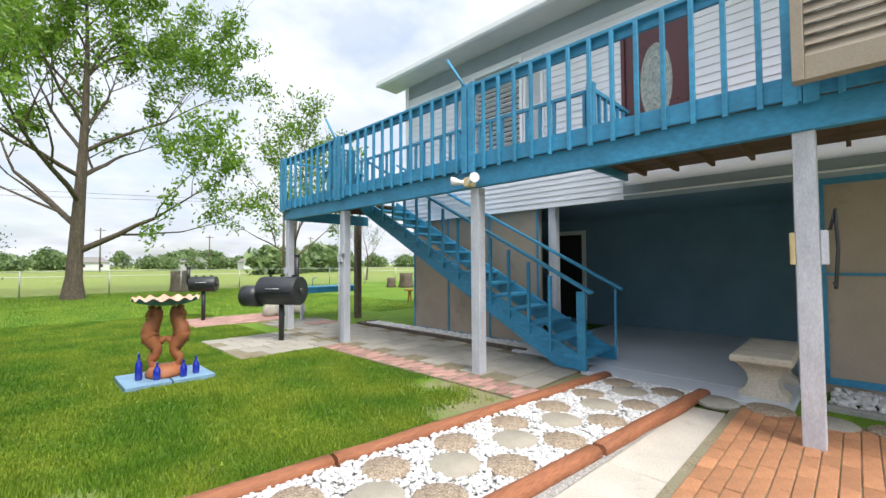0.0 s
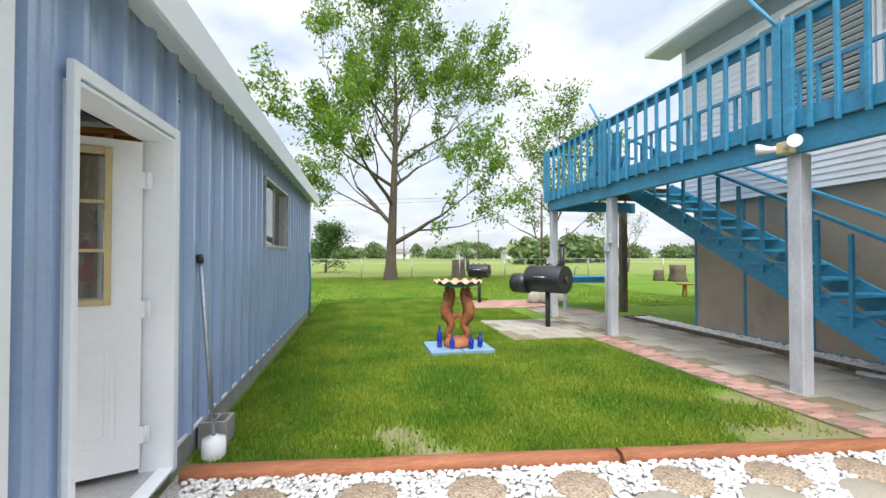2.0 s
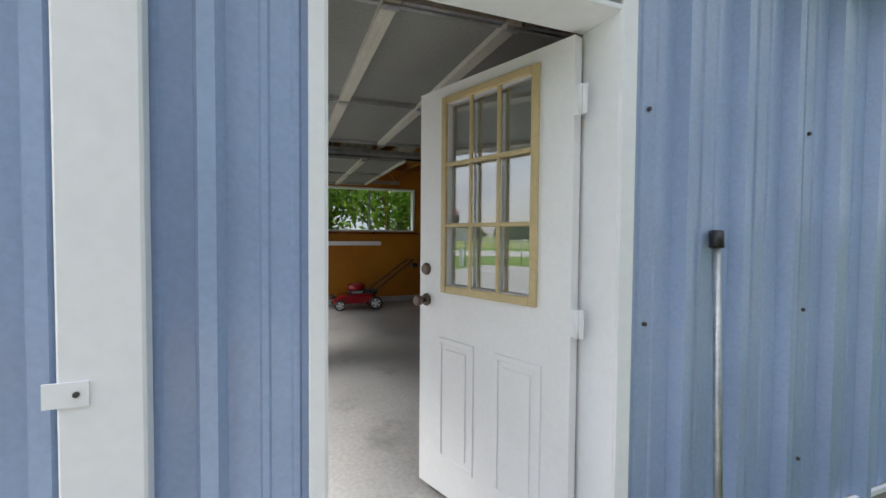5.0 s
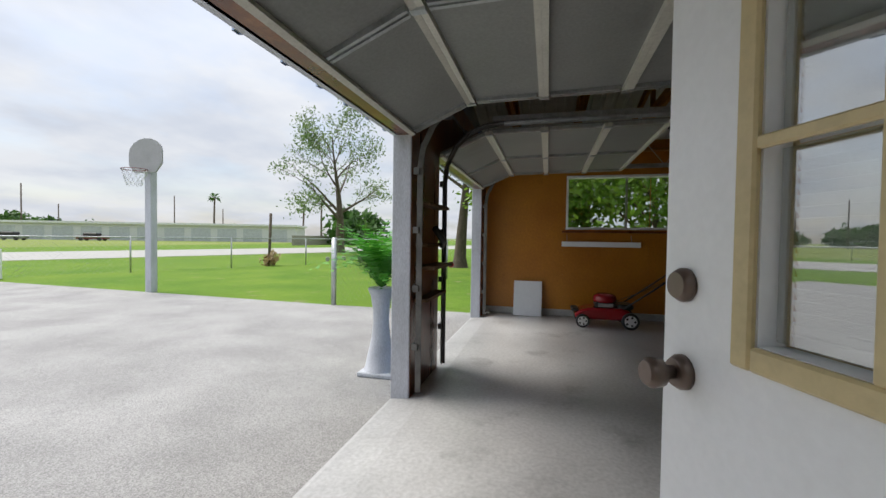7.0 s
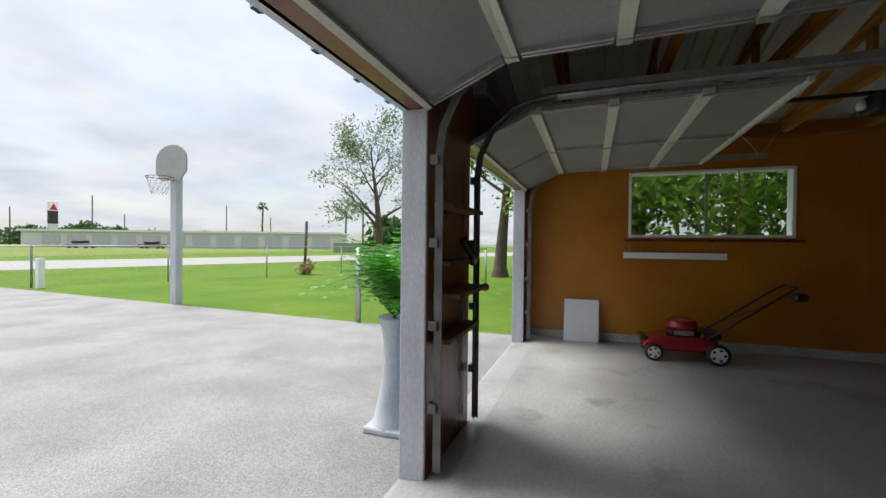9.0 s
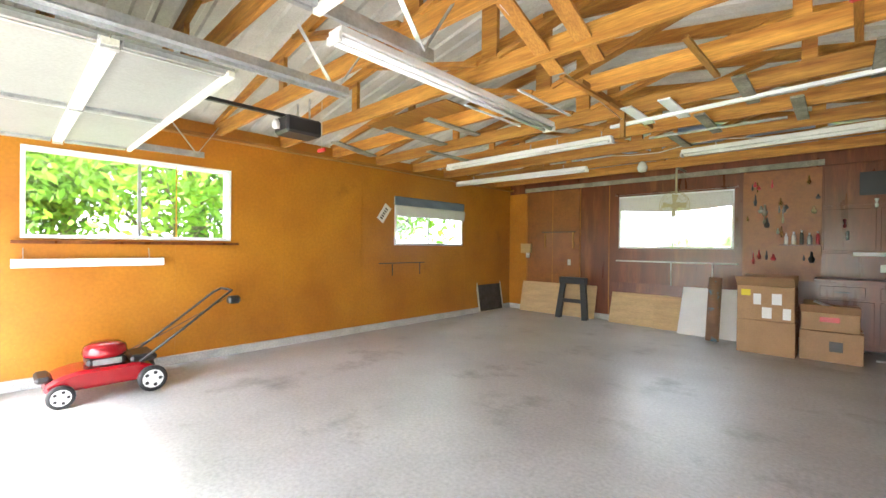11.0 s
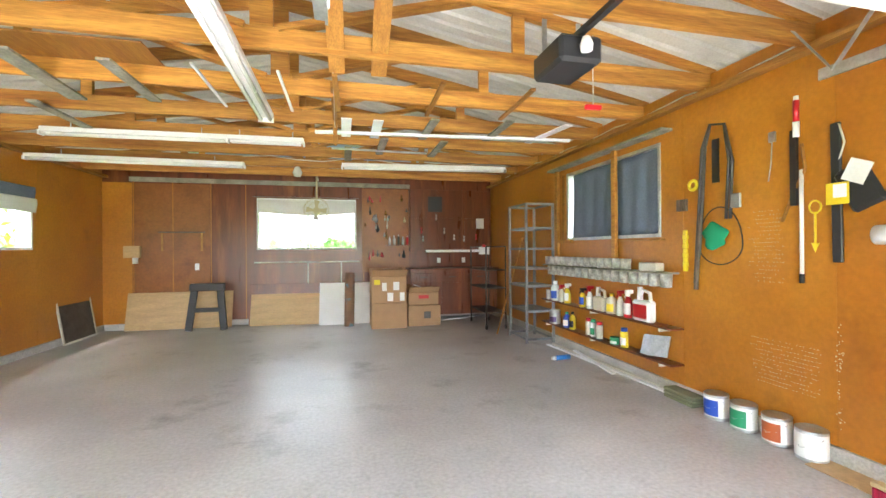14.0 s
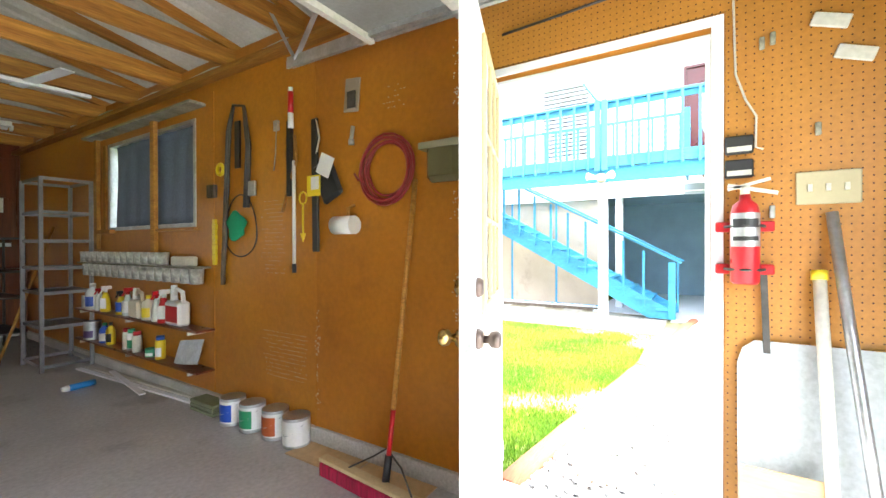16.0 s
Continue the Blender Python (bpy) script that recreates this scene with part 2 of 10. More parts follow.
M_POST = mat("pale grey post paint", (0.60, 0.62, 0.68), 0.65, var=0.15, scale=3, fine=0.12, stretch=(2, 2, 0.6), stain=(0.33, 0.32, 0.3), stain_lo=0.66, stain_hi=0.8, stain_scale=3, bump=0.25)
M_SIDING = mat("white vinyl siding", (0.80, 0.82, 0.87), 0.5, var=0.05, scale=1.2, fine=0.03, bump=0.05)
M_SIDING_BLUE = mat("dark blue siding", (0.18, 0.30, 0.41), 0.5, var=0.12, scale=1.5, fine=0.05, bump=0.06)
M_GREYSIDE = mat("grey blue siding", (0.30, 0.36, 0.42), 0.5, var=0.06, fine=0.04)
M_SOFFIT = mat("white soffit", (0.72, 0.72, 0.70), 0.6, var=0.05, fine=0.03)
M_TAN = mat("tan panel", (0.40, 0.33, 0.26), 0.7, var=0.12, scale=1.5, fine=0.06, stain=(0.25, 0.2, 0.16), stain_lo=0.6, stain_hi=0.75)
M_ROOF = mat("grey shingle", (0.22, 0.21, 0.2), 0.9, var=0.2, scale=8, bump=0.5)
M_PORCH = mat("pale grey porch paint", (0.63, 0.66, 0.71), 0.38, var=0.06, scale=2, fine=0.05)
M_PAVER = mat("grey concrete paver", (0.42, 0.39, 0.33), 0.9, var=0.15, scale=3, fine=0.15, fscale=70, stain=(0.25, 0.23, 0.19), stain_lo=0.58, stain_hi=0.75, stain_scale=3, bump=0.4, random_tint=0.22)
M_PALESLAB = mat("pale worn concrete slab", (0.56, 0.51, 0.44), 0.9, var=0.1, scale=3, fine=0.12, fscale=70, stain=(0.36, 0.33, 0.28), stain_lo=0.6, stain_hi=0.8, stain_scale=4, bump=0.3)
M_BRICK = mat("faded red brick paver", (0.50, 0.29, 0.24), 0.9, var=0.15, scale=6, fine=0.15, stain=(0.5, 0.36, 0.28), stain_lo=0.55, stain_hi=0.8, stain_scale=5, bump=0.4, random_tint=0.3)
M_TERRA = mat("orange painted brick paver", (0.50, 0.235, 0.115), 0.8, var=0.15, scale=5, fine=0.15, bump=0.4, random_tint=0.22, stain=(0.36, 0.25, 0.18), stain_lo=0.6, stain_hi=0.8, stain_scale=3)
M_TIMBER = mat("red stained landscape timber", (0.37, 0.14, 0.065), 0.75, var=0.2, scale=3, fine=0.2, fscale=25, stretch=(0.5, 5, 5), stain=(0.2, 0.075, 0.04), stain_lo=0.6, stain_hi=0.75, bump=0.5)
M_PEBBLE = mat("white pebbles", (0.74, 0.73, 0.72), 0.7, var=0.08, scale=10, bump=0.2, random_tint=0.3)
M_GRAVELBED = mat("pale gravel bed", (0.50, 0.48, 0.45), 0.95, var=0.3, scale=40, fine=0.3, fscale=90, bump=1.0, bscale=50)
M_AGG = mat("brown pebbled step stone", (0.60, 0.50, 0.38), 0.85, var=0.5, scale=45, fine=0.3, fscale=90, dark=(0.33, 0.23, 0.15), bump=1.0, bscale=60)
M_STONE = mat("smooth sand-coloured step stone", (0.40, 0.36, 0.29), 0.9, var=0.1, scale=5, fine=0.12, fscale=120, bump=0.3)
M_ASPHALT = mat("old grey asphalt", (0.47, 0.46, 0.45), 0.9, var=0.18, scale=1.2, fine=0.30, fscale=130, bump=0.6, bscale=150, stain=(0.33, 0.325, 0.32), stain_lo=0.6, stain_hi=0.8, stain_scale=0.6)
M_TERRACOTTA = mat("terracotta red-brown figure", (0.36, 0.13, 0.05), 0.6, var=0.2, scale=8, fine=0.1, bump=0.25)
M_BARK = mat("grey brown bark", (0.16, 0.125, 0.095), 0.95, var=0.3, scale=3, fine=0.3, fscale=14, stretch=(4, 4, 0.7), bump=1.0, bscale=9)
M_LEAF = leaf_mat("spring leaves", (0.09, 0.20, 0.018), (0.24, 0.38, 0.045), 0.5)
M_LEAF_D = leaf_mat("dark leaves", (0.035, 0.10, 0.02), (0.10, 0.20, 0.045), 0.3)
M_LEAF_G = leaf_mat("dusty leaves", (0.12, 0.20, 0.07), (0.22, 0.30, 0.12), 0.35)
M_FERN = leaf_mat("fern fronds", (0.05, 0.28, 0.02), (0.16, 0.45, 0.06), 0.35)
M_GRASSBLADE = leaf_mat("grass blades", (0.10, 0.22, 0.012), (0.35, 0.48, 0.06), 0.35)
def patchy(m, scale, lo, hi):
    """Broad patches of darker and yellower blades."""
    n, l = m.node_tree.nodes, m.node_tree.links
    tc, no, r = n.new("ShaderNodeTexCoord"), n.new("ShaderNodeTexNoise"), n.new("ShaderNodeValToRGB")
    no.inputs["Scale"].default_value, no.inputs["Detail"].default_value = scale, 4.0
    r.color_ramp.elements[0].position, r.color_ramp.elements[1].position = 0.38, 0.62
    r.color_ramp.elements[0].color, r.color_ramp.elements[1].color = (*lo, 1), (*hi, 1)
    l.new(tc.outputs["Object"], no.inputs["Vector"]); l.new(no.outputs["Fac"], r.inputs[0])
    for sock in (n["Principled BSDF"].inputs["Base Color"], n["Translucent BSDF"].inputs["Color"]):
        src = sock.links[0].from_socket
        mx = n.new("ShaderNodeMixRGB"); mx.blend_type = "MULTIPLY"; mx.inputs[0].default_value = 1.0
        l.new(src, mx.inputs[1]); l.new(r.outputs[0], mx.inputs[2]); l.new(mx.outputs[0], sock)
patchy(M_GRASSBLADE, 1.1, (0.55, 0.72, 0.6), (1.15, 1.0, 1.0))
M_GLASS = glass("window glass")
M_DOORGLASS = glass("insulated door glass", gloss=0.34)
M_WHITE = plain("white plastic", (0.8, 0.8, 0.8), 0.4)
M_RED = plain("red paint", (0.5, 0.012, 0.02), 0.3)
M_BRASS = plain("brass", (0.6, 0.42, 0.16), 0.25, 1.0)
M_BRONZE = plain("brown knob", (0.16, 0.12, 0.10), 0.35, 0.6)
M_CREAM = mat("cream window moulding", (0.62, 0.50, 0.27), 0.45, var=0.1, scale=6, fine=0.06)
M_CARD = mat("brown cardboard", (0.42, 0.25, 0.13), 0.8, var=0.08, scale=4, fine=0.06, bump=0.1)
M_CURTAIN = mat("slate blue cloth", (0.15, 0.19, 0.27), 0.9, var=0.1, scale=4, fine=0.1, bump=0.2)
M_PLY = mat("raw plywood", (0.62, 0.43, 0.22), 0.6, var=0.12, scale=2, fine=0.1, fscale=20, stretch=(1, 1, 6), stain=(0.4, 0.22, 0.09), stain_lo=0.68, stain_hi=0.75)
M_BLIND = mat("white slatted blind", (0.84, 0.84, 0.83), 0.55, var=0.04, fine=0.03)
# near-black colour in place of the unlit depth behind panes and openings
M_DARK = mat("near-black for unlit depth", (0.03, 0.03, 0.035), 0.5)


# ---------- mesh helpers ----------
def box(bm, x0, y0, z0, x1, y1, z1, mi=0, m=None):
    vs = [bm.verts.new(Vector(p)) for p in ((x0, y0, z0), (x1, y0, z0), (x1, y1, z0), (x0, y1, z0), (x0, y0, z1), (x1, y0, z1), (x1, y1, z1), (x0, y1, z1))]
    if m:
        for v in vs:
            v.co = m @ v.co
    for f in ((3, 2, 1, 0), (4, 5, 6, 7), (0, 1, 5, 4), (1, 2, 6, 5), (2, 3, 7, 6), (3, 0, 4, 7)):
        bm.faces.new([vs[i] for i in f]).material_index = mi
    return vs


def bevelled(bm, w=0.004, seg=1):
    bmesh.ops.bevel(bm, geom=list(bm.edges), offset=w, segments=seg, affect="EDGES", profile=0.7, clamp_overlap=True)
    return bm


def beam(bm, a, b, w, h, up=(0, 0, 1)):
    """A bar of section w x h from a to b."""
    a, b = Vector(a), Vector(b)
    d = (b - a).normalized()
    s = d.cross(Vector(up))
    s = s.normalized() if s.length > 1e-5 else Vector((1, 0, 0))
    u = s.cross(d)
    vs = [bm.verts.new(p + s * (i * w / 2) + u * (j * h / 2)) for p in (a, b) for i, j in ((-1, -1), (1, -1), (1, 1), (-1, 1))]
    for f in ((0, 1, 2, 3), (7, 6, 5, 4), (0, 4, 5, 1), (1, 5, 6, 2), (2, 6, 7, 3), (3, 7, 4, 0)):
        bm.faces.new([vs[i] for i in f])
    bmesh.ops.recalc_face_normals(bm, faces=list({f for v in vs for f in v.link_faces}))


def tube(bm, pts, r, n=8, cap=True):
    """A round bar through pts; r a radius or a list of them."""
    pts = [Vector(p) for p in pts]
    rs = r if isinstance(r, (list, tuple)) else [r] * len(pts)
    rings, ref = [], None
    for i, p in enumerate(pts):
        d = (pts[min(i + 1, len(pts) - 1)] - pts[max(i - 1, 0)]).normalized()
        if ref is None:
            ref = d.orthogonal().normalized()
        s = (ref - d * ref.dot(d))
        s = s.normalized() if s.length > 1e-6 else d.orthogonal().normalized()
        ref = s
        u = d.cross(s)
        rings.append([bm.verts.new(p + (s * math.cos(6.28318 * k / n) + u * math.sin(6.28318 * k / n)) * rs[i]) for k in range(n)])
    for a, b in zip(rings, rings[1:]):
        for k in range(n):
            bm.faces.new((a[k], a[(k + 1) % n], b[(k + 1) % n], b[k])).smooth = True
    if cap:
        bm.faces.new(rings[0][::-1]); bm.faces.new(rings[-1])


def lathe(bm, prof, n=20, c=(0, 0, 0), wave=0.0, waves=0):
    """Turns the outline prof of (radius, height) about z at c."""
    rings = []
    for r, z in prof:
        rings.append([bm.verts.new((c[0] + (r * (1 + (wave * math.cos(waves * 6.28318 * k / n) if waves else 0))) * math.cos(6.28318 * k / n),
                                    c[1] + (r * (1 + (wave * math.cos(waves * 6.28318 * k / n) if waves else 0))) * math.sin(6.28318 * k / n), c[2] + z)) for k in range(n)])
    for a, b in zip(rings, rings[1:]):
        for k in range(n):
            bm.faces.new((a[k], a[(k + 1) % n], b[(k + 1) % n], b[k])).smooth = True
    if prof[0][0] > 1e-4:
        bm.faces.new(rings[0][::-1])
    if prof[-1][0] > 1e-4:
        bm.faces.new(rings[-1])


def disc(bm, c, axis, r, depth, n=16):
    a = Vector(axis).normalized()
    tube(bm, [Vector(c) - a * depth / 2, Vector(c) + a * depth / 2], r, n)


def part(name, bm, material, parent=None, label="", kind="", bevel=0.0):
    if bevel:
        bevelled(bm, bevel)
    me = bpy.data.meshes.new(name)
    bm.to_mesh(me)
    bm.free()
    for k in (material if isinstance(material, (list, tuple)) else [material]):
        me.materials.append(k)
    ob = new(name, me)
    if parent:
        ob.parent = parent
    return tagged(ob, label=label, kind=kind)


def thing(name, label, category, at=(0, 0, 0), group="", rz=0.0, kind=""):
    e = new(name)
    e.empty_display_size = 0.1
    e.matrix_world = pose(*at, 0, 0, rz)
    return tagged(e, label=label, category=category, group=group, kind=kind)


def solid(name, boxes, material, label="", kind="structure", bevel=0.0, parent=None):
    bm = bmesh.new()
    for b in boxes:
        box(bm, *b)
    return part(name, bm, material, parent, label, kind, bevel)


def wall_boxes(axis, c0, c1, a0, a1, z0, z1, holes):
    """The boxes of a wall across axis ('x': its plane is x), between a0 and a1, with holes (b0, b1, lo, hi)."""
    out = []
    def put(p, q, lo, hi):
        if q - p > 1e-4 and hi - lo > 1e-4:
            out.append((c0, p, lo, c1, q, hi) if axis == "x" else (p, c0, lo, q, c1, hi))
    at = a0
    for b0, b1, lo, hi in sorted(holes):
        put(at, b0, z0, z1)
        put(b0, b1, z0, lo); put(b0, b1, hi, z1)
        at = b1
    put(at, a1, z0, z1)
    return out

# ---------- garage ----------
GX0, GX1, GY0, GY1 = -7.12, 0.0, -0.18, 9.07   # outer faces
IX0, IX1, IY0, IY1 = -7.0, -0.12, -0.06, 8.95  # inner faces
ZG = -0.10
PLATE = 2.61
DOOR_Y0, DOOR_Y1 = 0.60, 1.54
OV1, OV2 = (-3.11, -0.45), (-6.60, -3.93)
RIDGE_X, RIDGE_Z = -3.56, 3.45

solid("floor", [(GX0, 0.07, -0.35, GX1, GY1, 0.0)], M_CONCRETE, "worn stained grey concrete garage floor slab")
bm = bmesh.new()
q_ = [(-0.22, -0.35), (-0.22, -0.05), (-0.19, -0.04), (0.07, -0.014), (0.07, -0.35)]
A_, B_ = [bm.verts.new((GX0, y, z)) for y, z in q_], [bm.verts.new((GX1 + 0.05, y, z)) for y, z in q_]
for i in range(5):
    bm.faces.new((A_[i], A_[(i + 1) % 5], B_[(i + 1) % 5], B_[i]))
bm.faces.new(A_[::-1]); bm.faces.new(B_)
bmesh.ops.recalc_face_normals(bm, faces=bm.faces)
part("floor_apron", bm, M_CONCRETE, None, "sloping worn concrete apron under the garage doors", "structure")

WIN_W = [(1.23, 3.03, 1.38, 2.23), (5.60, 7.31, 1.355, 2.155)]
WIN_N = (-4.59, -2.83, 1.34, 2.28)
WIN_E = (4.20, 5.92, 1.43, 2.33)


def sheet_wall(name, axis, outer, sign, a0, a1, z0, z1, holes, pitch=0.30):
    """Ribbed steel sheets hung on a wall's outside; holes as in wall_boxes."""
    bm = bmesh.new()
    prof = [(0, 0.0), (0.022, 0.0), (0.038, 0.05), (0.074, 0.05), (0.090, 0.0), (0.160, 0.0), (0.166, 0.007), (0.180, 0.007), (0.186, 0.0), (0.232, 0.0), (0.238, 0.007), (0.252, 0.007), (0.258, 0.0)]
    cuts = {a0, a1}
    k = int(a0 / pitch) - 1
    while k * pitch < a1:
        for u, d in prof:
            if a0 < k * pitch + u < a1:
                cuts.add(round(k * pitch + u, 4))
        k += 1
    for h in holes:
        cuts |= {h[0], h[1]}
    def depth(a):
        u = (a - math.floor(a / pitch) * pitch)
        pts = prof + [(pitch, 0.0)]
        for (p, d), (q, e) in zip(pts, pts[1:]):
            if p <= u <= q:
                return d + (e - d) * ((u - p) / max(q - p, 1e-6))
        return 0.0
    cs = sorted(cuts)
    for p, q in zip(cs, cs[1:]):
        if q - p < 1e-4:
            continue
        mid = (p + q) / 2
        spans = [(z0, z1)]
        for h in holes:
            if h[0] < mid < h[1]:
                spans = [(z0, h[2]), (h[3], z1)]
        for lo, hi in spans:
            if hi - lo < 1e-3:
                continue
            dp, dq = depth(p + 1e-5) + 0.004, depth(q - 1e-5) + 0.004
            c = [(p, dp, lo), (q, dq, lo), (q, dq, hi), (p, dp, hi)]
            vs = [bm.verts.new((outer + sign * d, a, z) if axis == "x" else (a, outer + sign * d, z)) for a, d, z in c]
            bm.faces.new(vs if (sign > 0) == (axis == "x") else vs[::-1])
    return part(name, bm, M_BLUE_STEEL, None, "blue painted ribbed steel wall sheets with screws", "structure")


def hole3(hs):
    return [tuple(h) for h in hs]


east_holes = [(DOOR_Y0, DOOR_Y1, 0.0, 2.05), WIN_E]
solid("wall_east", wall_boxes("x", IX1, GX1, GY0, GY1, 0.0, 2.75, east_holes), M_ORANGE, "orange-stained hardboard wall inside the garage")
solid("wall_west", wall_boxes("x", GX0, IX0, GY0, GY1, 0.0, 2.75, WIN_W), M_ORANGE, "orange-stained plywood wall with two windows")
solid("wall_north", wall_boxes("y", IY1, GY1, IX0, IX1, 0.0, 2.75, [WIN_N]), M_REDPLY, "dark red-brown stained plywood wall with a window")
OH_TOP = 2.0
solid("wall_south", wall_boxes("y", GY0, IY0, IX0, IX1, -0.05, 2.75, [(*OV2, -0.05, OH_TOP), (*OV1, -0.05, OH_TOP)]), M_REDPLY, "dark boarded wall between two open garage doors")
sheet_wall("wall_east_cladding", "x", GX1, 1, GY0, GY1, 0.09, 2.66, [(DOOR_Y0, DOOR_Y1, 0.0, 2.05), WIN_E])
sheet_wall("wall_west_cladding", "x", GX0, -1, GY0, GY1, 0.09, 2.66, WIN_W)
sheet_wall("wall_south_cladding", "y", GY0, -1, GX0, GX1, -0.04, 2.66, [(*OV2, -0.04, OH_TOP), (*OV1, -0.04, OH_TOP)])
# gable ends
for nm, y0, y1 in (("gable_south", GY0, IY0), ("gable_north", IY1, GY1)):
    bm = bmesh.new()
    tri = [(GX0, 2.75), (GX1, 2.75), (RIDGE_X, RIDGE_Z - 0.02)]
    a = [bm.verts.new((x, y0, z)) for x, z in tri]
    b = [bm.verts.new((x, y1, z)) for x, z in tri]
    bm.faces.new(a); bm.faces.new(b[::-1])
    for i in range(3):
        j = (i + 1) % 3
        bm.faces.new((a[i], b[i], b[j], a[j]))
    part(nm, bm, M_BLUE_STEEL, None, "blue steel gable end of the garage", "structure")
# concrete curb at the foot of the walls inside and the foundation outside
solid("baseboard_concrete_curb", [(IX1 - 0.03, DOOR_Y1 + 0.06, 0, IX1 + 0.01, IY1, 0.10), (IX1 - 0.03, IY0, 0, IX1 + 0.01, DOOR_Y0 - 0.06, 0.10), (IX0 - 0.01, IY0, 0, IX0 + 0.03, IY1, 0.10), (IX0 + 0.03, IY1 - 0.03, 0, IX1 - 0.03, IY1 + 0.01, 0.10)], M_CURB, "pale concrete curb along the garage walls", bevel=0.006)
solid("foundation_east", [(-0.01, GY0, -0.3, 0.015, DOOR_Y0 - 0.07, 0.095), (-0.01, DOOR_Y1 + 0.07, -0.3, 0.015, GY1, 0.095)], M_FOUND, "grey concrete foundation edge below the steel wall")
solid("trim_wall_foot", [(0.016, DOOR_Y1 + 0.07, 0.075, 0.032, GY1, 0.10), (0.016, GY0, 0.075, 0.032, DOOR_Y0 - 0.07, 0.10)], M_WHITE_TRIM, "white flashing at the foot of the steel wall")
# corners and the white boards
solid("trim_corner_southeast", [(-0.16, GY0 - 0.04, -0.1, 0.05, GY0 - 0.012, 2.6), (0.03, GY0 - 0.012, -0.1, 0.05, -0.08, 2.6)], M_WHITE_TRIM, "white steel corner trim of the garage", bevel=0.004)
solid("trim_board_east", [(0.0285, 0.095, -0.05, 0.085, 0.245, 2.62)], M_WHITE_TRIM, "white painted vertical board with a small latch plate", bevel=0.006)
solid("trim_corner_northeast", [(0.03, GY1 - 0.12, 0.0, 0.05, GY1 + 0.04, 2.6), (-0.12, GY1 + 0.01, 0.0, 0.03, GY1 + 0.04, 2.6)], M_WHITE_TRIM, "white steel corner trim of the garage", bevel=0.004)
for i, x in enumerate((OV1[0] - 0.10, OV1[1], OV2[0] - 0.10, OV2[1])):
    solid("trim_garage_door_jamb", [(x - 0.012, GY0 - 0.035, -0.06, x + 0.112, GY0 + 0.115, OH_TOP + 0.12)], M_POST, "pale blue-grey painted garage door jamb", bevel=0.005)
solid("trim_garage_door_head", [(OV2[0], GY0 - 0.035, OH_TOP, OV2[1], GY0 + 0.02, OH_TOP + 0.12), (OV1[0], GY0 - 0.035, OH_TOP, OV1[1], GY0 + 0.02, OH_TOP + 0.12)], M_POST, "pale painted garage door head trim")

# roof: ribbed sheets on both slopes, eave fascias
slope = (RIDGE_Z - 2.78) / (GX1 - RIDGE_X)
def roof_slope(name, xe, mtop):
    bm = bmesh.new()
    y = GY0 - 0.25
    pts = []
    while y < GY1 + 0.25:
        for u, d in ((0, 0), (0.06, 0), (0.075, 0.02), (0.105, 0.02), (0.12, 0.0)):
            pts.append((y + u, d))
        y += 0.15
    for t in (0.0, 0.004):
        row = [[bm.verts.new((x, yy, z + d + t)) for yy, d in pts] for x, z in ((xe, RIDGE_Z - slope * abs(xe - RIDGE_X)), (RIDGE_X, RIDGE_Z))]
        for k in range(len(pts) - 1):
            bm.faces.new((row[0][k], row[0][k + 1], row[1][k + 1], row[1][k]))
    return part(name, bm, mtop, None, "pale ribbed steel roof sheets with added translucency, seen from below", "structure")
roof_slope("roof_east", GX1 + 0.22, M_ROOFIN)
roof_slope("roof_west", GX0 - 0.22, M_ROOFIN)
ez = RIDGE_Z - slope * (0.22 - RIDGE_X)
solid("trim_eave_east", [(0.20, GY0 - 0.2, 2.52, 0.235, GY1 + 0.12, ez + 0.02), (0.02, GY0 - 0.2, 2.60, 0.20, GY1 + 0.12, 2.62)], M_WHITE_TRIM, "white eave fascia and soffit of the garage", bevel=0.003)
solid("trim_eave_west", [(GX0 - 0.235, GY0 - 0.2, 2.52, GX0 - 0.2, GY1 + 0.12, ez + 0.02), (GX0 - 0.2, GY0 - 0.2, 2.60, GX0 - 0.02, GY1 + 0.12, 2.62)], M_WHITE_TRIM, "white eave fascia and soffit of the garage")

# trusses
TR0, TRS = 3.66, 0.785
def truss(y):
    t = thing("roof_truss", "yellow pine roof truss with bottom chord and webs", "roof truss", (RIDGE_X, y, 0), "trusses under the garage roof")
    half = GX1 - RIDGE_X - 0.06
    bm = bmesh.new(); box(bm, -half, -0.02, PLATE, half, 0.02, PLATE + 0.14); part("bottom_chord", bm, M_TRUSS, t, bevel=0.003)
    for s in (-1, 1):
        bm = bmesh.new(); beam(bm, (s * half, 0, 2.79), (0, 0, RIDGE_Z - 0.08), 0.04, 0.11, (0, 0, 1)); part("top_chord", bm, M_TRUSS, t)
    bm = bmesh.new(); beam(bm, (0, 0, PLATE + 0.14), (0, 0, RIDGE_Z - 0.13), 0.14, 0.038, (0, 1, 0)); part("king_post", bm, M_TRUSS, t)
    for s in (-1, 1):
        bm = bmesh.new(); beam(bm, (s * 0.10, 0.0, PLATE + 0.13), (s * 1.5, 0, 3.13), 0.038, 0.09, (0, 1, 0)); part("diagonal_web", bm, M_TRUSS, t)
        bm = bmesh.new(); beam(bm, (s * 1.75, 0.0, PLATE + 0.12), (s * 1.75, 0, 3.08), 0.09, 0.038, (0, 1, 0)); part("upright_web", bm, M_TRUSS, t)
    return t
first_truss = truss(TR0 - 4 * TRS)
for k in range(-3, 7):
    copy_thing(first_truss, pose(RIDGE_X, TR0 + k * TRS, 0))
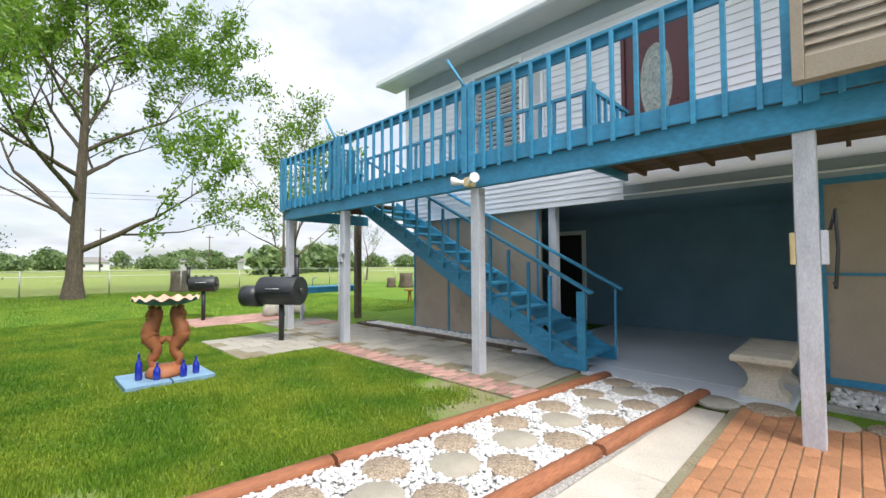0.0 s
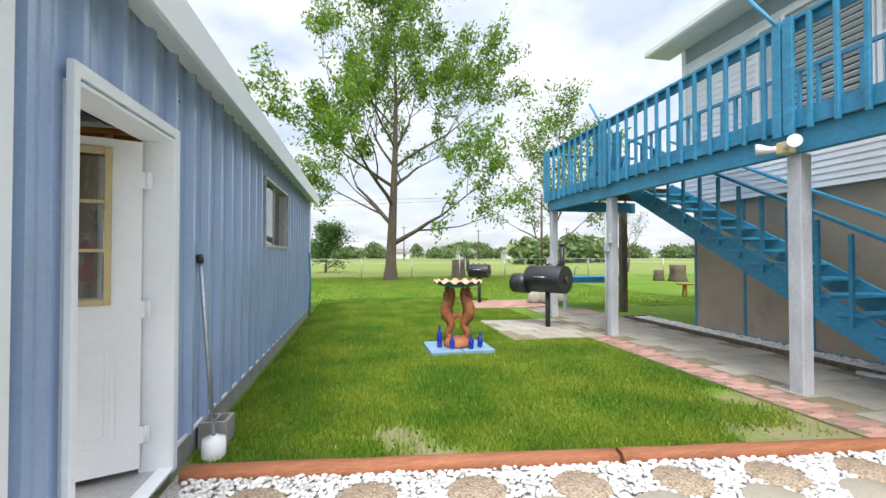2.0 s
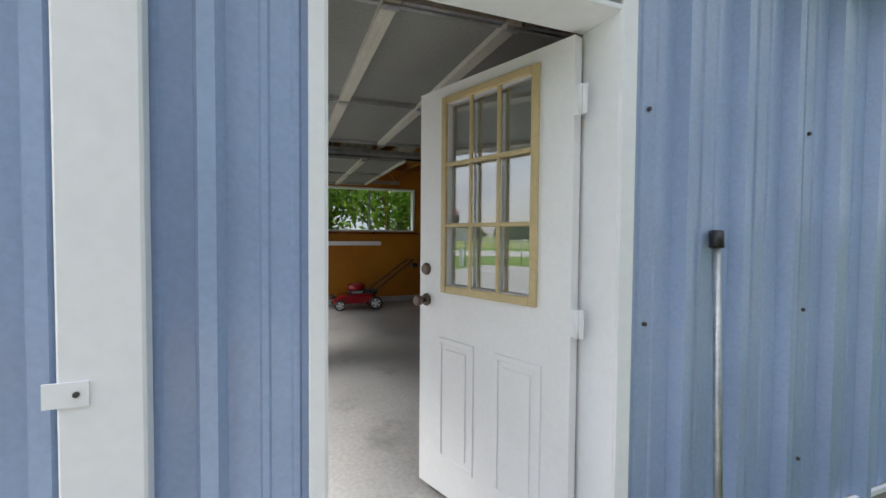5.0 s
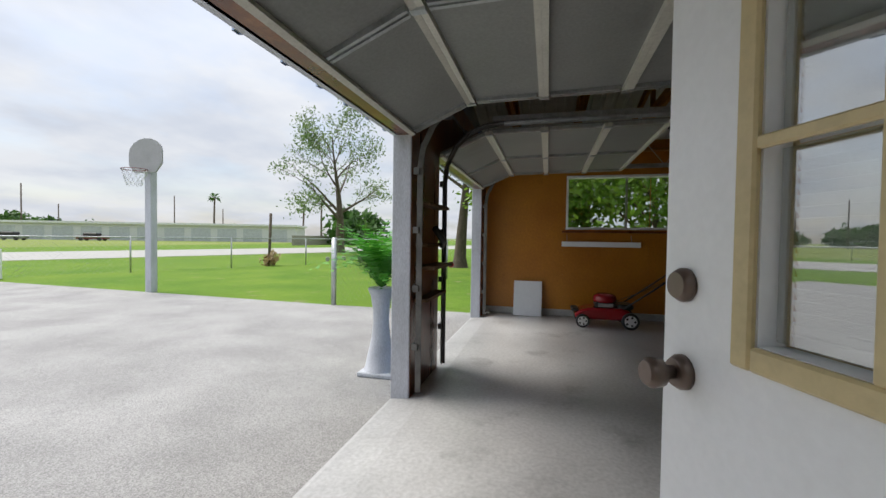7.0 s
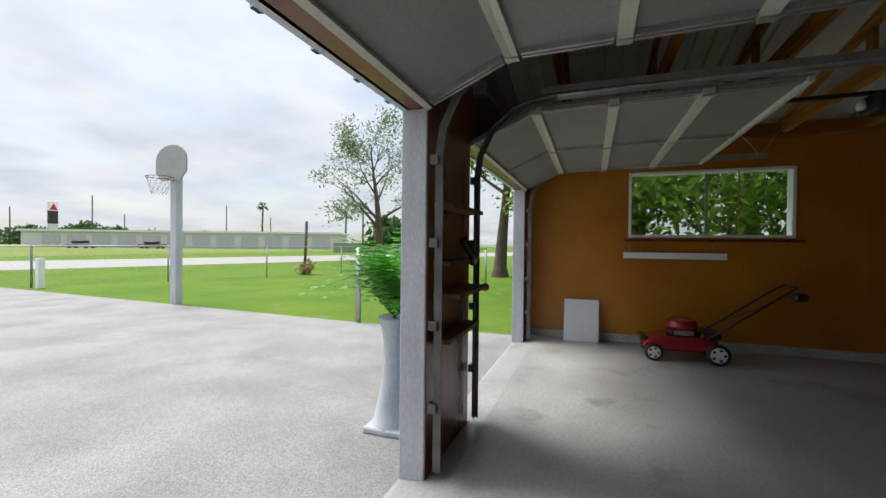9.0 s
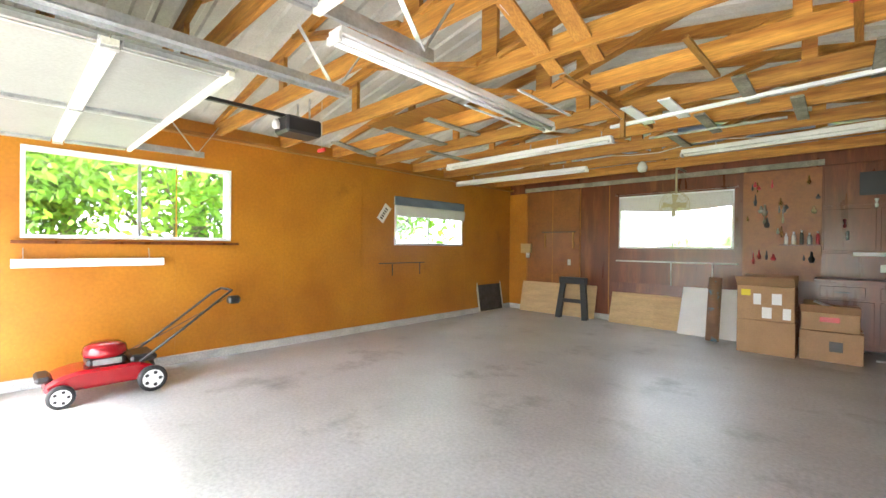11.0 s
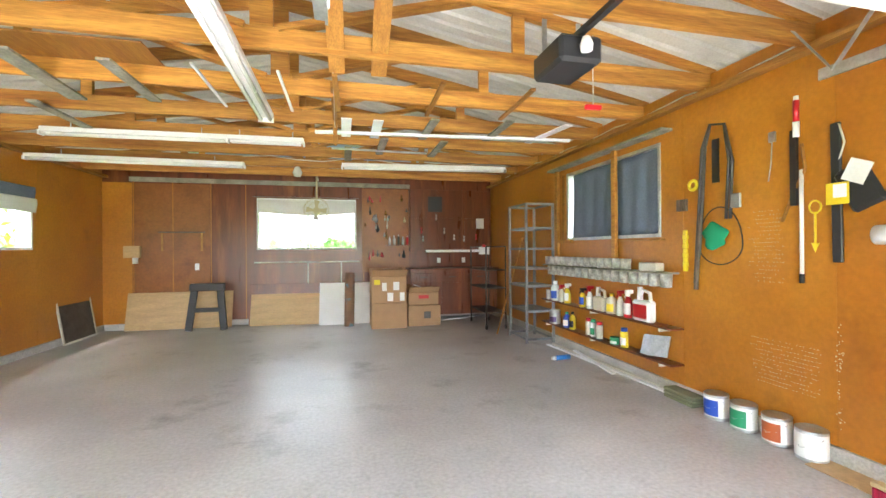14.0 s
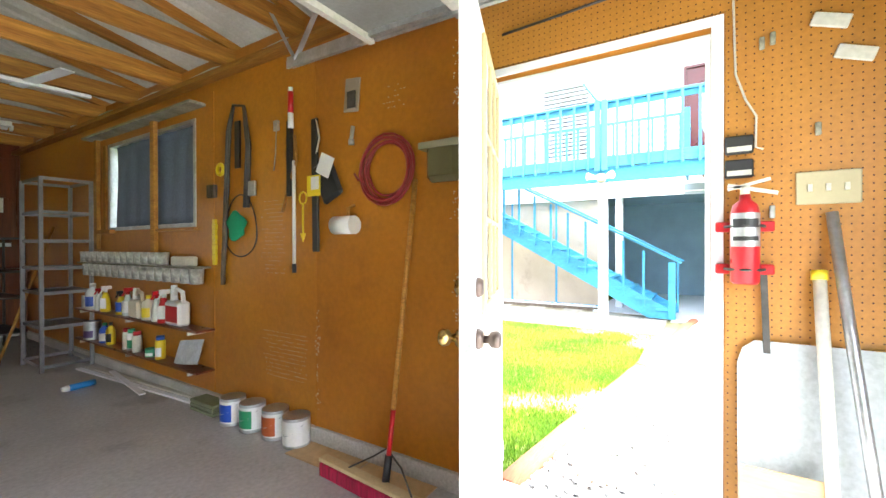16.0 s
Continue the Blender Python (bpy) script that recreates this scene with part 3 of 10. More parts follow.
solid("top_plate", [(IX1 - 0.09, IY0, PLATE - 0.04, IX1, IY1, PLATE), (IX0, IY0, PLATE - 0.04, IX0 + 0.09, IY1, PLATE)], M_TRUSS_Y, "pine top plate on the side walls")


# windows
def window(name, axis, plane, span, depth_in, depth_out, frame_mat=M_WHITE_TRIM, divided=True, label="sliding window in a painted wooden frame"):
    a0, a1, z0, z1 = span
    t = thing(name, label, "window", kind="structure")
    w = 0.035
    def bx(bm, p, q, lo, hi, c0, c1):
        if axis == "x":
            box(bm, c0, p, lo, c1, q, hi)
        else:
            box(bm, p, c0, lo, q, c1, hi)
    lo, hi = min(depth_in, depth_out), max(depth_in, depth_out)
    for nm, p, q, r, s in (("window_frame", a0, a0 + w, z0, z1), ("window_frame", a1 - w, a1, z0, z1), ("window_frame", a0 + w, a1 - w, z0, z0 + w), ("window_frame", a0 + w, a1 - w, z1 - w, z1)):
        bm = bmesh.new(); bx(bm, p, q, r, s, lo, hi); part(nm, bm, frame_mat, t, bevel=0.003)
    mid = (a0 + a1) / 2
    bm = bmesh.new(); bx(bm, mid - 0.015, mid + 0.015, z0 + w, z1 - w, plane - 0.012, plane + 0.012); part("mullion", bm, M_GALV, t)
    for p, q in ((a0 + w, mid - 0.015), (mid + 0.015, a1 - w)):
        bm = bmesh.new(); bx(bm, p, q, z0 + w, z1 - w, plane - 0.002, plane + 0.002)
        g = part("pane", bm, M_GLASS, t); g.visible_shadow = False
    return t
window("window_1", "x", -0.03, WIN_E, IX1 - 0.01, 0.045, M_GALV, label="aluminium sliding window in the steel wall")
window("window_2", "x", GX0 + 0.05, WIN_W[0], GX0 - 0.03, IX0 + 0.015)
window("window_3", "x", GX0 + 0.05, WIN_W[1], GX0 - 0.03, IX0 + 0.015)
window("window_4", "y", GY1 - 0.05, WIN_N, IY1 - 0.015, GY1 + 0.03)


# man door, open into the garage
solid("door_frame_1", [(-0.13, DOOR_Y0 + 0.0005, 0.0, 0.055, DOOR_Y0 + 0.018, 2.03), (-0.13, DOOR_Y1 - 0.018, 0.0, 0.055, DOOR_Y1 - 0.0005, 2.03), (-0.13, DOOR_Y0 + 0.0005, 2.03, 0.055, DOOR_Y1 - 0.0005, 2.0495),
                       (0.03, DOOR_Y0 - 0.028, -0.02, 0.062, DOOR_Y0 + 0.012, 2.12), (0.03, DOOR_Y1 - 0.012, -0.02, 0.062, DOOR_Y1 + 0.05, 2.12), (0.03, DOOR_Y0 + 0.012, 2.06, 0.062, DOOR_Y1 - 0.012, 2.12),
                       (-0.02, DOOR_Y0 + 0.02, 0.0, 0.07, DOOR_Y1 - 0.02, 0.02)], M_WHITE_TRIM, "white painted door frame with worn sill", bevel=0.003)
HINGE = Vector((-0.085, DOOR_Y1 - 0.02, 0.0))
DOOR_ANGLE = 109.8
def man_door():
    """The door leaf along local +x from its hinge; the glazed face towards -y."""
    t = thing("door_1", "white half-glazed garage side door standing open inward", "door", tuple(HINGE), "", 180 - 90 + DOOR_ANGLE, "structure")
    W, H, T = 0.90, 2.01, 0.044
    g0, g1, gz0, gz1 = 0.208, 0.694, 1.07, 1.922
    bm = bmesh.new()
    for b in ((0.03, 0, 0.05, g0, T, H), (g1, 0, 0.05, W, T, H), (g0, 0, 0.05, g1, T, gz0), (g0, 0, gz1, g1, T, H)):
        box(bm, *b)
    part("door_leaf", bm, M_WHITE_DOOR, t)
    for side, y in ((1, T), (-1, 0.0)):
        y0, y1 = (y, y + 0.014) if side > 0 else (y - 0.014, y)
        bm = bmesh.new()
        w = 0.035
        for b in ((g0 - w, y0, gz0 - w, g0, y1, gz1 + w), (g1, y0, gz0 - w, g1 + w, y1, gz1 + w), (g0, y0, gz0 - w, g1, y1, gz0), (g0, y0, gz1, g1, y1, gz1 + w)):
            box(bm, *b)
        part("glazing_moulding", bm, M_CREAM, t, "cream moulding", bevel=0.004)
        for i in (1, 2):
            x = g0 + (g1 - g0) * i / 3
            bm = bmesh.new(); box(bm, x - 0.009, y0, gz0, x + 0.009, y1, gz1); part("glazing_bar", bm, M_CREAM, t, "cream glazing bar", bevel=0.003)
            z = gz0 + (gz1 - gz0) * i / 3
            bm = bmesh.new(); box(bm, g0, y0 + 0.001, z - 0.009, g1, y1 - 0.001, z + 0.009); part("glazing_bar", bm, M_CREAM, t, "cream glazing bar", bevel=0.003)
        for p0, p1 in ((0.15, 0.39), (0.51, 0.75)):
            bm = bmesh.new()
            yy0, yy1 = (y, y + 0.006) if side > 0 else (y - 0.006, y)
            for b in ((p0, yy0, 0.22, p1, yy1, 0.245), (p0, yy0, 0.79, p1, yy1, 0.815), (p0, yy0, 0.245, p0 + 0.025, yy1, 0.79), (p1 - 0.025, yy0, 0.245, p1, yy1, 0.79), (p0 + 0.05, yy0, 0.27, p1 - 0.05, yy1, 0.765)):
                box(bm, *b)
            part("raised_panel", bm, M_WHITE_DOOR, t, bevel=0.002)
    for i in range(3):
        for j in range(3):
            bm = bmesh.new()
            xa, xb = g0 + (g1 - g0) * i / 3, g0 + (g1 - g0) * (i + 1) / 3
            za, zb = gz0 + (gz1 - gz0) * j / 3, gz0 + (gz1 - gz0) * (j + 1) / 3
            box(bm, xa + 0.009, T / 2 - 0.002, za + 0.009, xb - 0.009, T / 2 + 0.002, zb - 0.009)
            g = part("pane", bm, M_DOORGLASS, t); g.visible_shadow = False
    for zc, mt, r in ((1.14, M_BRONZE, 0.03), (0.986, M_BRONZE, 0.031)):
        for side, y in ((1, T), (-1, 0.0)):
            knob_y = [y, y + side * 0.008, y + side * 0.02]
            bm = bmesh.new()
            tube(bm, [(W - 0.055, yy, zc) for yy in knob_y], [r, r, r * 0.75], 20)
            part("lock_rosette", bm, mt if side > 0 else M_BRASS, t)
        if zc < 1.1:
            for side, y in ((1, T), (-1, 0.0)):
                bm = bmesh.new()
                tube(bm, [(W - 0.055, y + side * d, zc) for d in (0.02, 0.035, 0.042, 0.062, 0.072)], [0.012, 0.013, 0.024, 0.027, 0.02], 20)
                part("door_knob", bm, M_BRONZE if side > 0 else M_BRASS, t, "brown door knob" if side > 0 else "brass door knob")
    for zc in (1.13, 0.985):
        bm = bmesh.new(); box(bm, W, T / 2 - 0.012, zc - 0.028, W + 0.002, T / 2 + 0.012, zc + 0.028); part("latch_plate", bm, M_GALV, t)
    for zc in (0.25, 1.0, 1.78):
        bm = bmesh.new(); box(bm, -0.02, T - 0.004, zc - 0.05, 0.034, T + 0.003, zc + 0.05); tube(bm, [(0.002, T + 0.008, zc - 0.05), (0.002, T + 0.008, zc + 0.05)], 0.008, 8); part("hinge", bm, M_WHITE_TRIM, t, "white painted hinge")
    # a slatted blind behind the glass
    bm = bmesh.new()
    z = gz0 + 0.01
    while z < gz1 - 0.02:
        beam(bm, (g0 + 0.01, T - 0.046, z), (g1 - 0.01, T - 0.046, z), 0.0012, 0.0205, (0, 0.38, 0.92))
        z += 0.016
    part("blind", bm, M_BLIND, t, "white slatted blind", "stuff")
    return t
man_door()


# overhead sectional doors, raised
def overhead_door(x0, x1):
    t = thing("garage_door", "raised grey sectional garage door with pale stiles on steel tracks", "garage door", ((x0 + x1) / 2, 0, 0), "overhead garage doors", kind="")
    h = (x1 - x0) / 2 - 0.02
    # (y, z) of the hinge lines from the header inwards
    line = [(-0.06, 1.985), (0.40, 2.19), (0.91, 2.20), (1.45, 2.21), (1.97, 2.22)]
    for k in range(4):
        (ya, za), (yb, zb) = line[k], line[k + 1]
        d = Vector((0, yb - ya, zb - za)).normalized()
        nrm = Vector((0, -d.z, d.y))
        def P(x, u, v):
            return Vector((x, ya, za)) + d * u + nrm * v
        L = math.hypot(yb - ya, zb - za)
        bm = bmesh.new()
        def slab(xa, xb, u0, u1, v0, v1):
            vs = [bm.verts.new(P(x, u, v)) for x, u, v in ((xa, u0, v0), (xb, u0, v0), (xb, u1, v0), (xa, u1, v0), (xa, u0, v1), (xb, u0, v1), (xb, u1, v1), (xa, u1, v1))]
            for f in ((3, 2, 1, 0), (4, 5, 6, 7), (0, 1, 5, 4), (1, 2, 6, 5), (2, 3, 7, 6), (3, 0, 4, 7)):
                bm.faces.new([vs[i] for i in f])
        slab(-h, h, 0.004, L - 0.004, 0.03, 0.045)
        part("door_panel", bm, M_DOORGREY, t)
        bm = bmesh.new()
        slab(-h, h, 0.0, 0.032, 0.0, 0.03); slab(-h, h, L - 0.032, L - 0.001, 0.0, 0.03)
        part("door_rail", bm, M_STILE, t)
        for j in range(3):
            xc = -h + 0.03 + (2 * h - 0.06) * j / 2
            bm = bmesh.new()
            slab(xc - 0.03, xc - 0.008, 0.045, L - 0.045, 0.005, 0.03); slab(xc + 0.008, xc + 0.03, 0.045, L - 0.045, 0.005, 0.03); slab(xc - 0.008, xc + 0.008, 0.045, L - 0.045, 0.018, 0.03)
            part("door_stile", bm, M_GALV, t)
            if k:
                bm = bmesh.new(); slab(xc - 0.02, xc + 0.02, -0.035, 0.035, -0.012, 0.001); part("hinge", bm, M_GALV, t)
    for s in (-1, 1):
        xr = s * (h + 0.035)
        bm = bmesh.new()
        pts = [(xr, 0.0, 0.02), (xr, 0.0, 1.75)] + [(xr, 0.45 - 0.45 * math.cos(a), 1.75 + 0.51 * math.sin(a)) for a in (0.3, 0.7, 1.1, 1.4)] + [(xr, 0.55, 2.27), (xr, 2.62, 2.29)]
        for a, b in zip(pts[:-1], pts[1:-1]):
            beam(bm, a, b, 0.045, 0.012, (1, 0, 0))
        part("track", bm, M_TRACK, t)
        bm = bmesh.new(); beam(bm, pts[-2], pts[-1], 0.045, 0.012, (1, 0, 0)); part("track", bm, M_GALV, t, "pale horizontal steel track")
        bm = bmesh.new()
        for a, b in zip(pts[:-1], pts[1:-1]):
            off = Vector((s * 0.024, 0, 0))
            beam(bm, Vector(a) + off, Vector(b) + off, 0.004, 0.05, (1, 0, 0))
        part("track_web", bm, M_TRACK, t)
        bm = bmesh.new(); beam(bm, Vector(pts[-2]) + off, Vector(pts[-1]) + off, 0.004, 0.05, (1, 0, 0)); part("track_web", bm, M_GALV, t)
        for zr in (0.35, 0.8, 1.25, 1.7):
            bm = bmesh.new(); box(bm, xr - 0.03, -0.045, zr, xr + 0.03, 0.0, zr + 0.05); part("track_bracket", bm, M_TRACK, t)
        bm = bmesh.new(); box(bm, xr - 0.004 if s > 0 else xr - 0.045, 0.45, 2.285, xr + 0.045 if s > 0 else xr + 0.004, 2.62, 2.33); part("track_angle", bm, M_GALV, t)
        bm = bmesh.new(); beam(bm, (xr, 2.55, 2.3), (xr, 2.30, 2.62), 0.03, 0.004, (0, 1, 0)); beam(bm, (xr, 2.55, 2.3), (xr, 2.76, 2.62), 0.03, 0.004, (0, 1, 0)); part("hanger", bm, M_GALV, t)
    return t
for a, b in (OV1, OV2):
    overhead_door(a, b)

# ---------- house ----------
HX = 7.70      # lower and upper wall face
DX = 5.52      # outer face of the deck beam
DECK_Z = 2.70
BEAM_Z = 2.36
DECK_Y0, DECK_Y1 = -4.6, 7.75
POST_Y = (-1.2, 2.12, 5.36, 7.65)


def siding(name, axis, plane, sign, a0, a1, z0, z1, material, label, course=0.11, holes=()):
    """Lapped boards."""
    bm = bmesh.new()
    z = z0
    while z < z1 - 1e-3:
        zt = min(z + course, z1)
        spans = [(a0, a1)]
        for h in holes:
            if h[2] < zt - 0.01 and h[3] > z + 0.01:
                spans = [s for p, q in spans for s in ((p, min(q, h[0])), (max(p, h[1]), q)) if s[1] - s[0] > 1e-3] if True else spans
        for p, q in spans:
            d0, d1 = 0.018, 0.004
            prof = [(0.0, z), (d0, z), (d1, zt), (0.0, zt)]
            A = [bm.verts.new((plane + sign * d, p, zz) if axis == "x" else (p, plane + sign * d, zz)) for d, zz in prof]
            B = [bm.verts.new((plane + sign * d, q, zz) if axis == "x" else (q, plane + sign * d, zz)) for d, zz in prof]
            for i in range(4):
                j = (i + 1) % 4
                bm.faces.new((A[i], A[j], B[j], B[i]))
            bm.faces.new(A[::-1]); bm.faces.new(B)
        z = zt
    bmesh.ops.recalc_face_normals(bm, faces=bm.faces)
    return part(name, bm, material, None, label, "structure")


HOUSE_WIN = (2.82, 3.90, 3.25, 5.05)
HOUSE_DOOR = (0.04, 1.00, DECK_Z + 0.04, 4.85)
solid("wall_house_upper", wall_boxes("x", HX, HX + 0.15, -5.0, 6.0, DECK_Z - 0.3, 5.6, [HOUSE_DOOR, HOUSE_WIN]), M_SIDING, "white vinyl-sided upper house wall")
siding("wall_house_upper_siding", "x", HX, -1, -5.0, 6.0, DECK_Z, 5.2, M_SIDING, "white vinyl lap siding on the upper house wall", 0.115, [HOUSE_DOOR, HOUSE_WIN])
# the eave's shadow on the white wall, painted as a grey-blue strip
solid("wall_house_frieze", [(HX - 0.012, -5.0, 5.2, HX, 6.0, 5.6)], M_GREYSIDE, "wall band under the eave, coloured grey-blue for the eave's shadow")
solid("wall_house_north_upper", [(HX + 0.15, 5.85, DECK_Z - 0.3, 15.0, 6.0, 5.6)], M_SIDING, "white sided north wall of the upper house")
solid("trim_house_corner", [(HX - 0.03, 5.93, DECK_Z, HX, 6.03, 5.6), (HX, 6.0, DECK_Z, HX + 0.08, 6.03, 5.6)], M_WHITE_TRIM, "white corner trim of the house")
siding("wall_house_skirt", "x", HX - 0.06, -1, 0.985, 6.0, 2.30, DECK_Z + 0.16, M_SIDING, "white vinyl siding skirt under the upper floor", 0.095)
solid("wall_house_skirt_back", [(HX - 0.06, 0.985, 2.298, HX - 0.02, 6.0, DECK_Z + 0.16)], M_SIDING, "white skirt board under the upper floor")
solid("wall_porch_header", [(HX - 0.05, -5.0, 2.37, HX - 0.001, 0.984, 2.50)], M_GREYSIDE, "grey boarded header over the porch opening")
solid("trim_porch_header", [(HX - 0.075, -5.0, 2.35, HX - 0.02, 0.984, 2.37)], M_WHITE_TRIM, "white strip under the porch header")
solid("wall_porch_header_lower", [(HX - 0.045, -5.0, 2.29, HX - 0.001, 0.984, 2.35)], M_GREYSIDE, "grey lower board of the porch header")
solid("ceiling_porch", [(HX, -5.0, 2.42, 15.0, 5.85, 2.50)], M_SIDING_BLUE, "blue painted porch ceiling")
solid("floor_house_upper", [(HX + 0.15, -5.0, 2.50, 15.0, 5.85, DECK_Z)], M_SOFFIT, "upper house floor")
solid("wall_house_lower_tan", [(HX, 2.48, ZG, HX + 0.1, 5.78, 2.30)], M_TAN, "tan panelled lower house wall")
for y in (2.48, 3.55, 4.65, 5.72):
    solid("trim_tan_batten", [(HX - 0.015, y, ZG, HX, y + 0.04, 2.30)], M_TEAL, "blue batten on the tan wall")
solid("trim_tan_foot", [(HX - 0.02, 2.48, ZG, HX - 0.0151, 5.78, ZG + 0.06)], M_TEAL, "blue strip at the foot of the tan wall")
solid("wall_house_lower_north", [(HX + 0.1, 5.68, ZG, 15.0, 5.78, 2.42)], M_TAN, "tan lower house wall")
solid("post_porch", [(HX - 0.02, 2.14, ZG, HX + 0.12, 2.28, 2.42)], M_POST, "pale grey painted porch post", bevel=0.006)
solid("wall_porch_back", [(11.0, -5.0, -0.1, 11.1, 5.68, 2.42)], M_SIDING_BLUE, "dark blue sided wall at the back of the porch")
siding("wall_porch_back_siding", "x", 11.0, -1, -0.9, 5.68, -0.05, 2.42, M_SIDING_BLUE, "dark blue lap siding at the back of the porch", 0.10)
solid("wall_porch_south", [(HX, -1.12, ZG, HX + 0.1, -0.95, 2.42), (HX + 0.1, -1.12, ZG, 8.3, -1.0, 2.42), (8.3, -1.12, 2.2, 11.0, -1.0, 2.42)], M_GREYSIDE, "grey blue wall beside the porch")
solid("floor_porch", [(7.02, -1.0, -0.4, 11.0, 2.6, -0.055), (6.52, -1.0, -0.4, 7.02, 1.15, -0.055)], M_PORCH, "pale grey painted concrete porch floor", bevel=0.01)
solid("wall_house_south_tan", [(HX, -5.0, ZG, HX + 0.1, -1.12, 2.42)], M_TAN, "tan screened wall panel with a rail")
solid("trim_tan_frame", [(HX - 0.03, -1.22, 0.0, HX, -1.12, 2.30), (HX - 0.03, -4.0, 2.22, HX, -1.22, 2.30), (HX - 0.03, -4.0, 0.0, HX, -1.22, 0.07), (HX - 0.03, -4.0, 1.2, HX, -1.22, 1.23)], M_TEAL, "blue frame around the tan screen")
# house roof
bm = bmesh.new()
for x0, z0, x1, z1 in ((7.17, 5.62, 11.3, 7.4),):
    a = [(x0, z0), (x1, z1), (15.6, 5.62), (15.6, 5.52), (x1, z1 - 0.12), (x0, z0 - 0.1)]
    A = [bm.verts.new((x, -5.3, z)) for x, z in a]
    B = [bm.verts.new((x, 6.42, z)) for x, z in a]
    for i in range(6):
        j = (i + 1) % 6
        bm.faces.new((A[i], A[j], B[j], B[i]))
    bm.faces.new(A[::-1]); bm.faces.new(B)
bmesh.ops.recalc_face_normals(bm, faces=bm.faces)
part("roof_house", bm, M_ROOF, None, "grey shingled house roof", "structure")
solid("trim_house_gutter", [(7.08, -5.3, 5.48, 7.17, 6.42, 5.62)], M_WHITE_TRIM, "white gutter along the house eave", bevel=0.02)
solid("ceiling_house_soffit", [(7.17, -5.3, 5.50, HX, 6.42, 5.52)], M_SOFFIT, "pale soffit under the house eave")


def post(name, x, y, w, z0, z1, material, label, group="", kind=""):
    t = thing(name, label, "post", (x, y, z0), group)
    bm = bmesh.new(); box(bm, -w / 2, -w / 2, 0, w / 2, w / 2, z1 - z0); part("shaft", bm, material, t, bevel=0.006)
    return t
for y in POST_Y:
    post("deck_post", DX + 0.10, y, 0.14, ZG, BEAM_Z, M_POST, "pale grey painted square deck post", "posts under the deck")
for y in (8.2,):
    post("deck_post", HX + 0.1, y, 0.15, ZG, DECK_Z - 0.25, M_BARK, "dark weathered wooden deck post", "posts under the deck")

deck = thing("deck", "blue painted timber deck with board floor", "deck", (0, 0, 0), kind="structure")
bm = bmesh.new(); box(bm, DX, DECK_Y0, BEAM_Z, DX + 0.045, DECK_Y1, BEAM_Z + 0.24); part("beam", bm, M_TEAL, deck, "blue deck beam", bevel=0.004)
bm = bmesh.new(); box(bm, DX + 0.05, DECK_Y0, BEAM_Z, DX + 0.095, DECK_Y1, BEAM_Z + 0.24); part("beam", bm, M_TEAL, deck, bevel=0.004)
bm = bmesh.new(); box(bm, DX - 0.06, DECK_Y0, BEAM_Z + 0.24, DX - 0.02, DECK_Y1 + 0.04, BEAM_Z + 0.42); part("rim_board", bm, M_TEAL, deck, bevel=0.004)
bm = bmesh.new(); box(bm, DX, DECK_Y1 - 0.04, BEAM_Z, HX + 0.1, DECK_Y1, BEAM_Z + 0.24); part("end_beam", bm, M_TEAL, deck, bevel=0.004)
OPEN_X, OPEN_Y0, OPEN_Y1 = 6.42, 0.94, 6.17   # the stair opening in the deck
y = DECK_Y0 + 0.2
while y < DECK_Y1 - 0.1:
    bm = bmesh.new(); box(bm, DX - 0.02, y, BEAM_Z + 0.241, HX - 0.065 if not OPEN_Y0 - 0.1 < y < OPEN_Y1 else OPEN_X, y + 0.04, DECK_Z - 0.035); part("joist", bm, M_DECKWOOD, deck, "brown joist")
    y += 0.42
x = DX - 0.05
while x < HX - 0.07:
    for ya, yb in (((DECK_Y0, DECK_Y1),) if x + 0.138 < OPEN_X + 0.02 else ((DECK_Y0, OPEN_Y0), (OPEN_Y1, DECK_Y1))):
        bm = bmesh.new(); box(bm, x, ya, DECK_Z - 0.033, x + 0.138, yb, DECK_Z); part("deck_board", bm, M_DECKWOOD, deck, "brown unpainted deck board")
    x += 0.145

rail = thing("deck_railing", "bright blue painted deck railing with square balusters", "railing", (0, 0, 0), kind="")
RT = DECK_Z + 1.02
bm = bmesh.new(); box(bm, DX - 0.075, DECK_Y0, RT - 0.04, DX + 0.02, DECK_Y1 + 0.05, RT); part("top_rail", bm, M_TEAL, rail, bevel=0.005)
bm = bmesh.new(); box(bm, DX - 0.02, DECK_Y0, RT - 0.13, DX + 0.015, DECK_Y1 + 0.01, RT - 0.041); part("under_rail", bm, M_TEAL, rail)
y = DECK_Y0 + 0.1
while y < DECK_Y1:
    bm = bmesh.new(); box(bm, DX - 0.10, y, BEAM_Z + 0.20, DX - 0.0605, y + 0.04, RT - 0.041); part("baluster", bm, M_TEAL, rail, bevel=0.003)
    y += 0.235
for y in POST_Y:
    for dy in (-0.06, 0.06):
        bm = bmesh.new(); box(bm, DX - 0.105, y + dy - 0.045, BEAM_Z + 0.18, DX - 0.061, y + dy + 0.045, RT + 0.01); part("rail_post", bm, M_TEAL, rail, bevel=0.003)
# north end of the railing
bm = bmesh.new(); box(bm, DX + 0.02, DECK_Y1 - 0.04, RT - 0.04, HX + 0.1, DECK_Y1 + 0.05, RT); part("top_rail", bm, M_TEAL, rail, bevel=0.005)
x = DX + 0.15
while x < HX:
    bm = bmesh.new(); box(bm, x, DECK_Y1 + 0.003, BEAM_Z + 0.20, x + 0.04, DECK_Y1 + 0.043, RT - 0.041); part("baluster", bm, M_TEAL, rail)
    x += 0.235


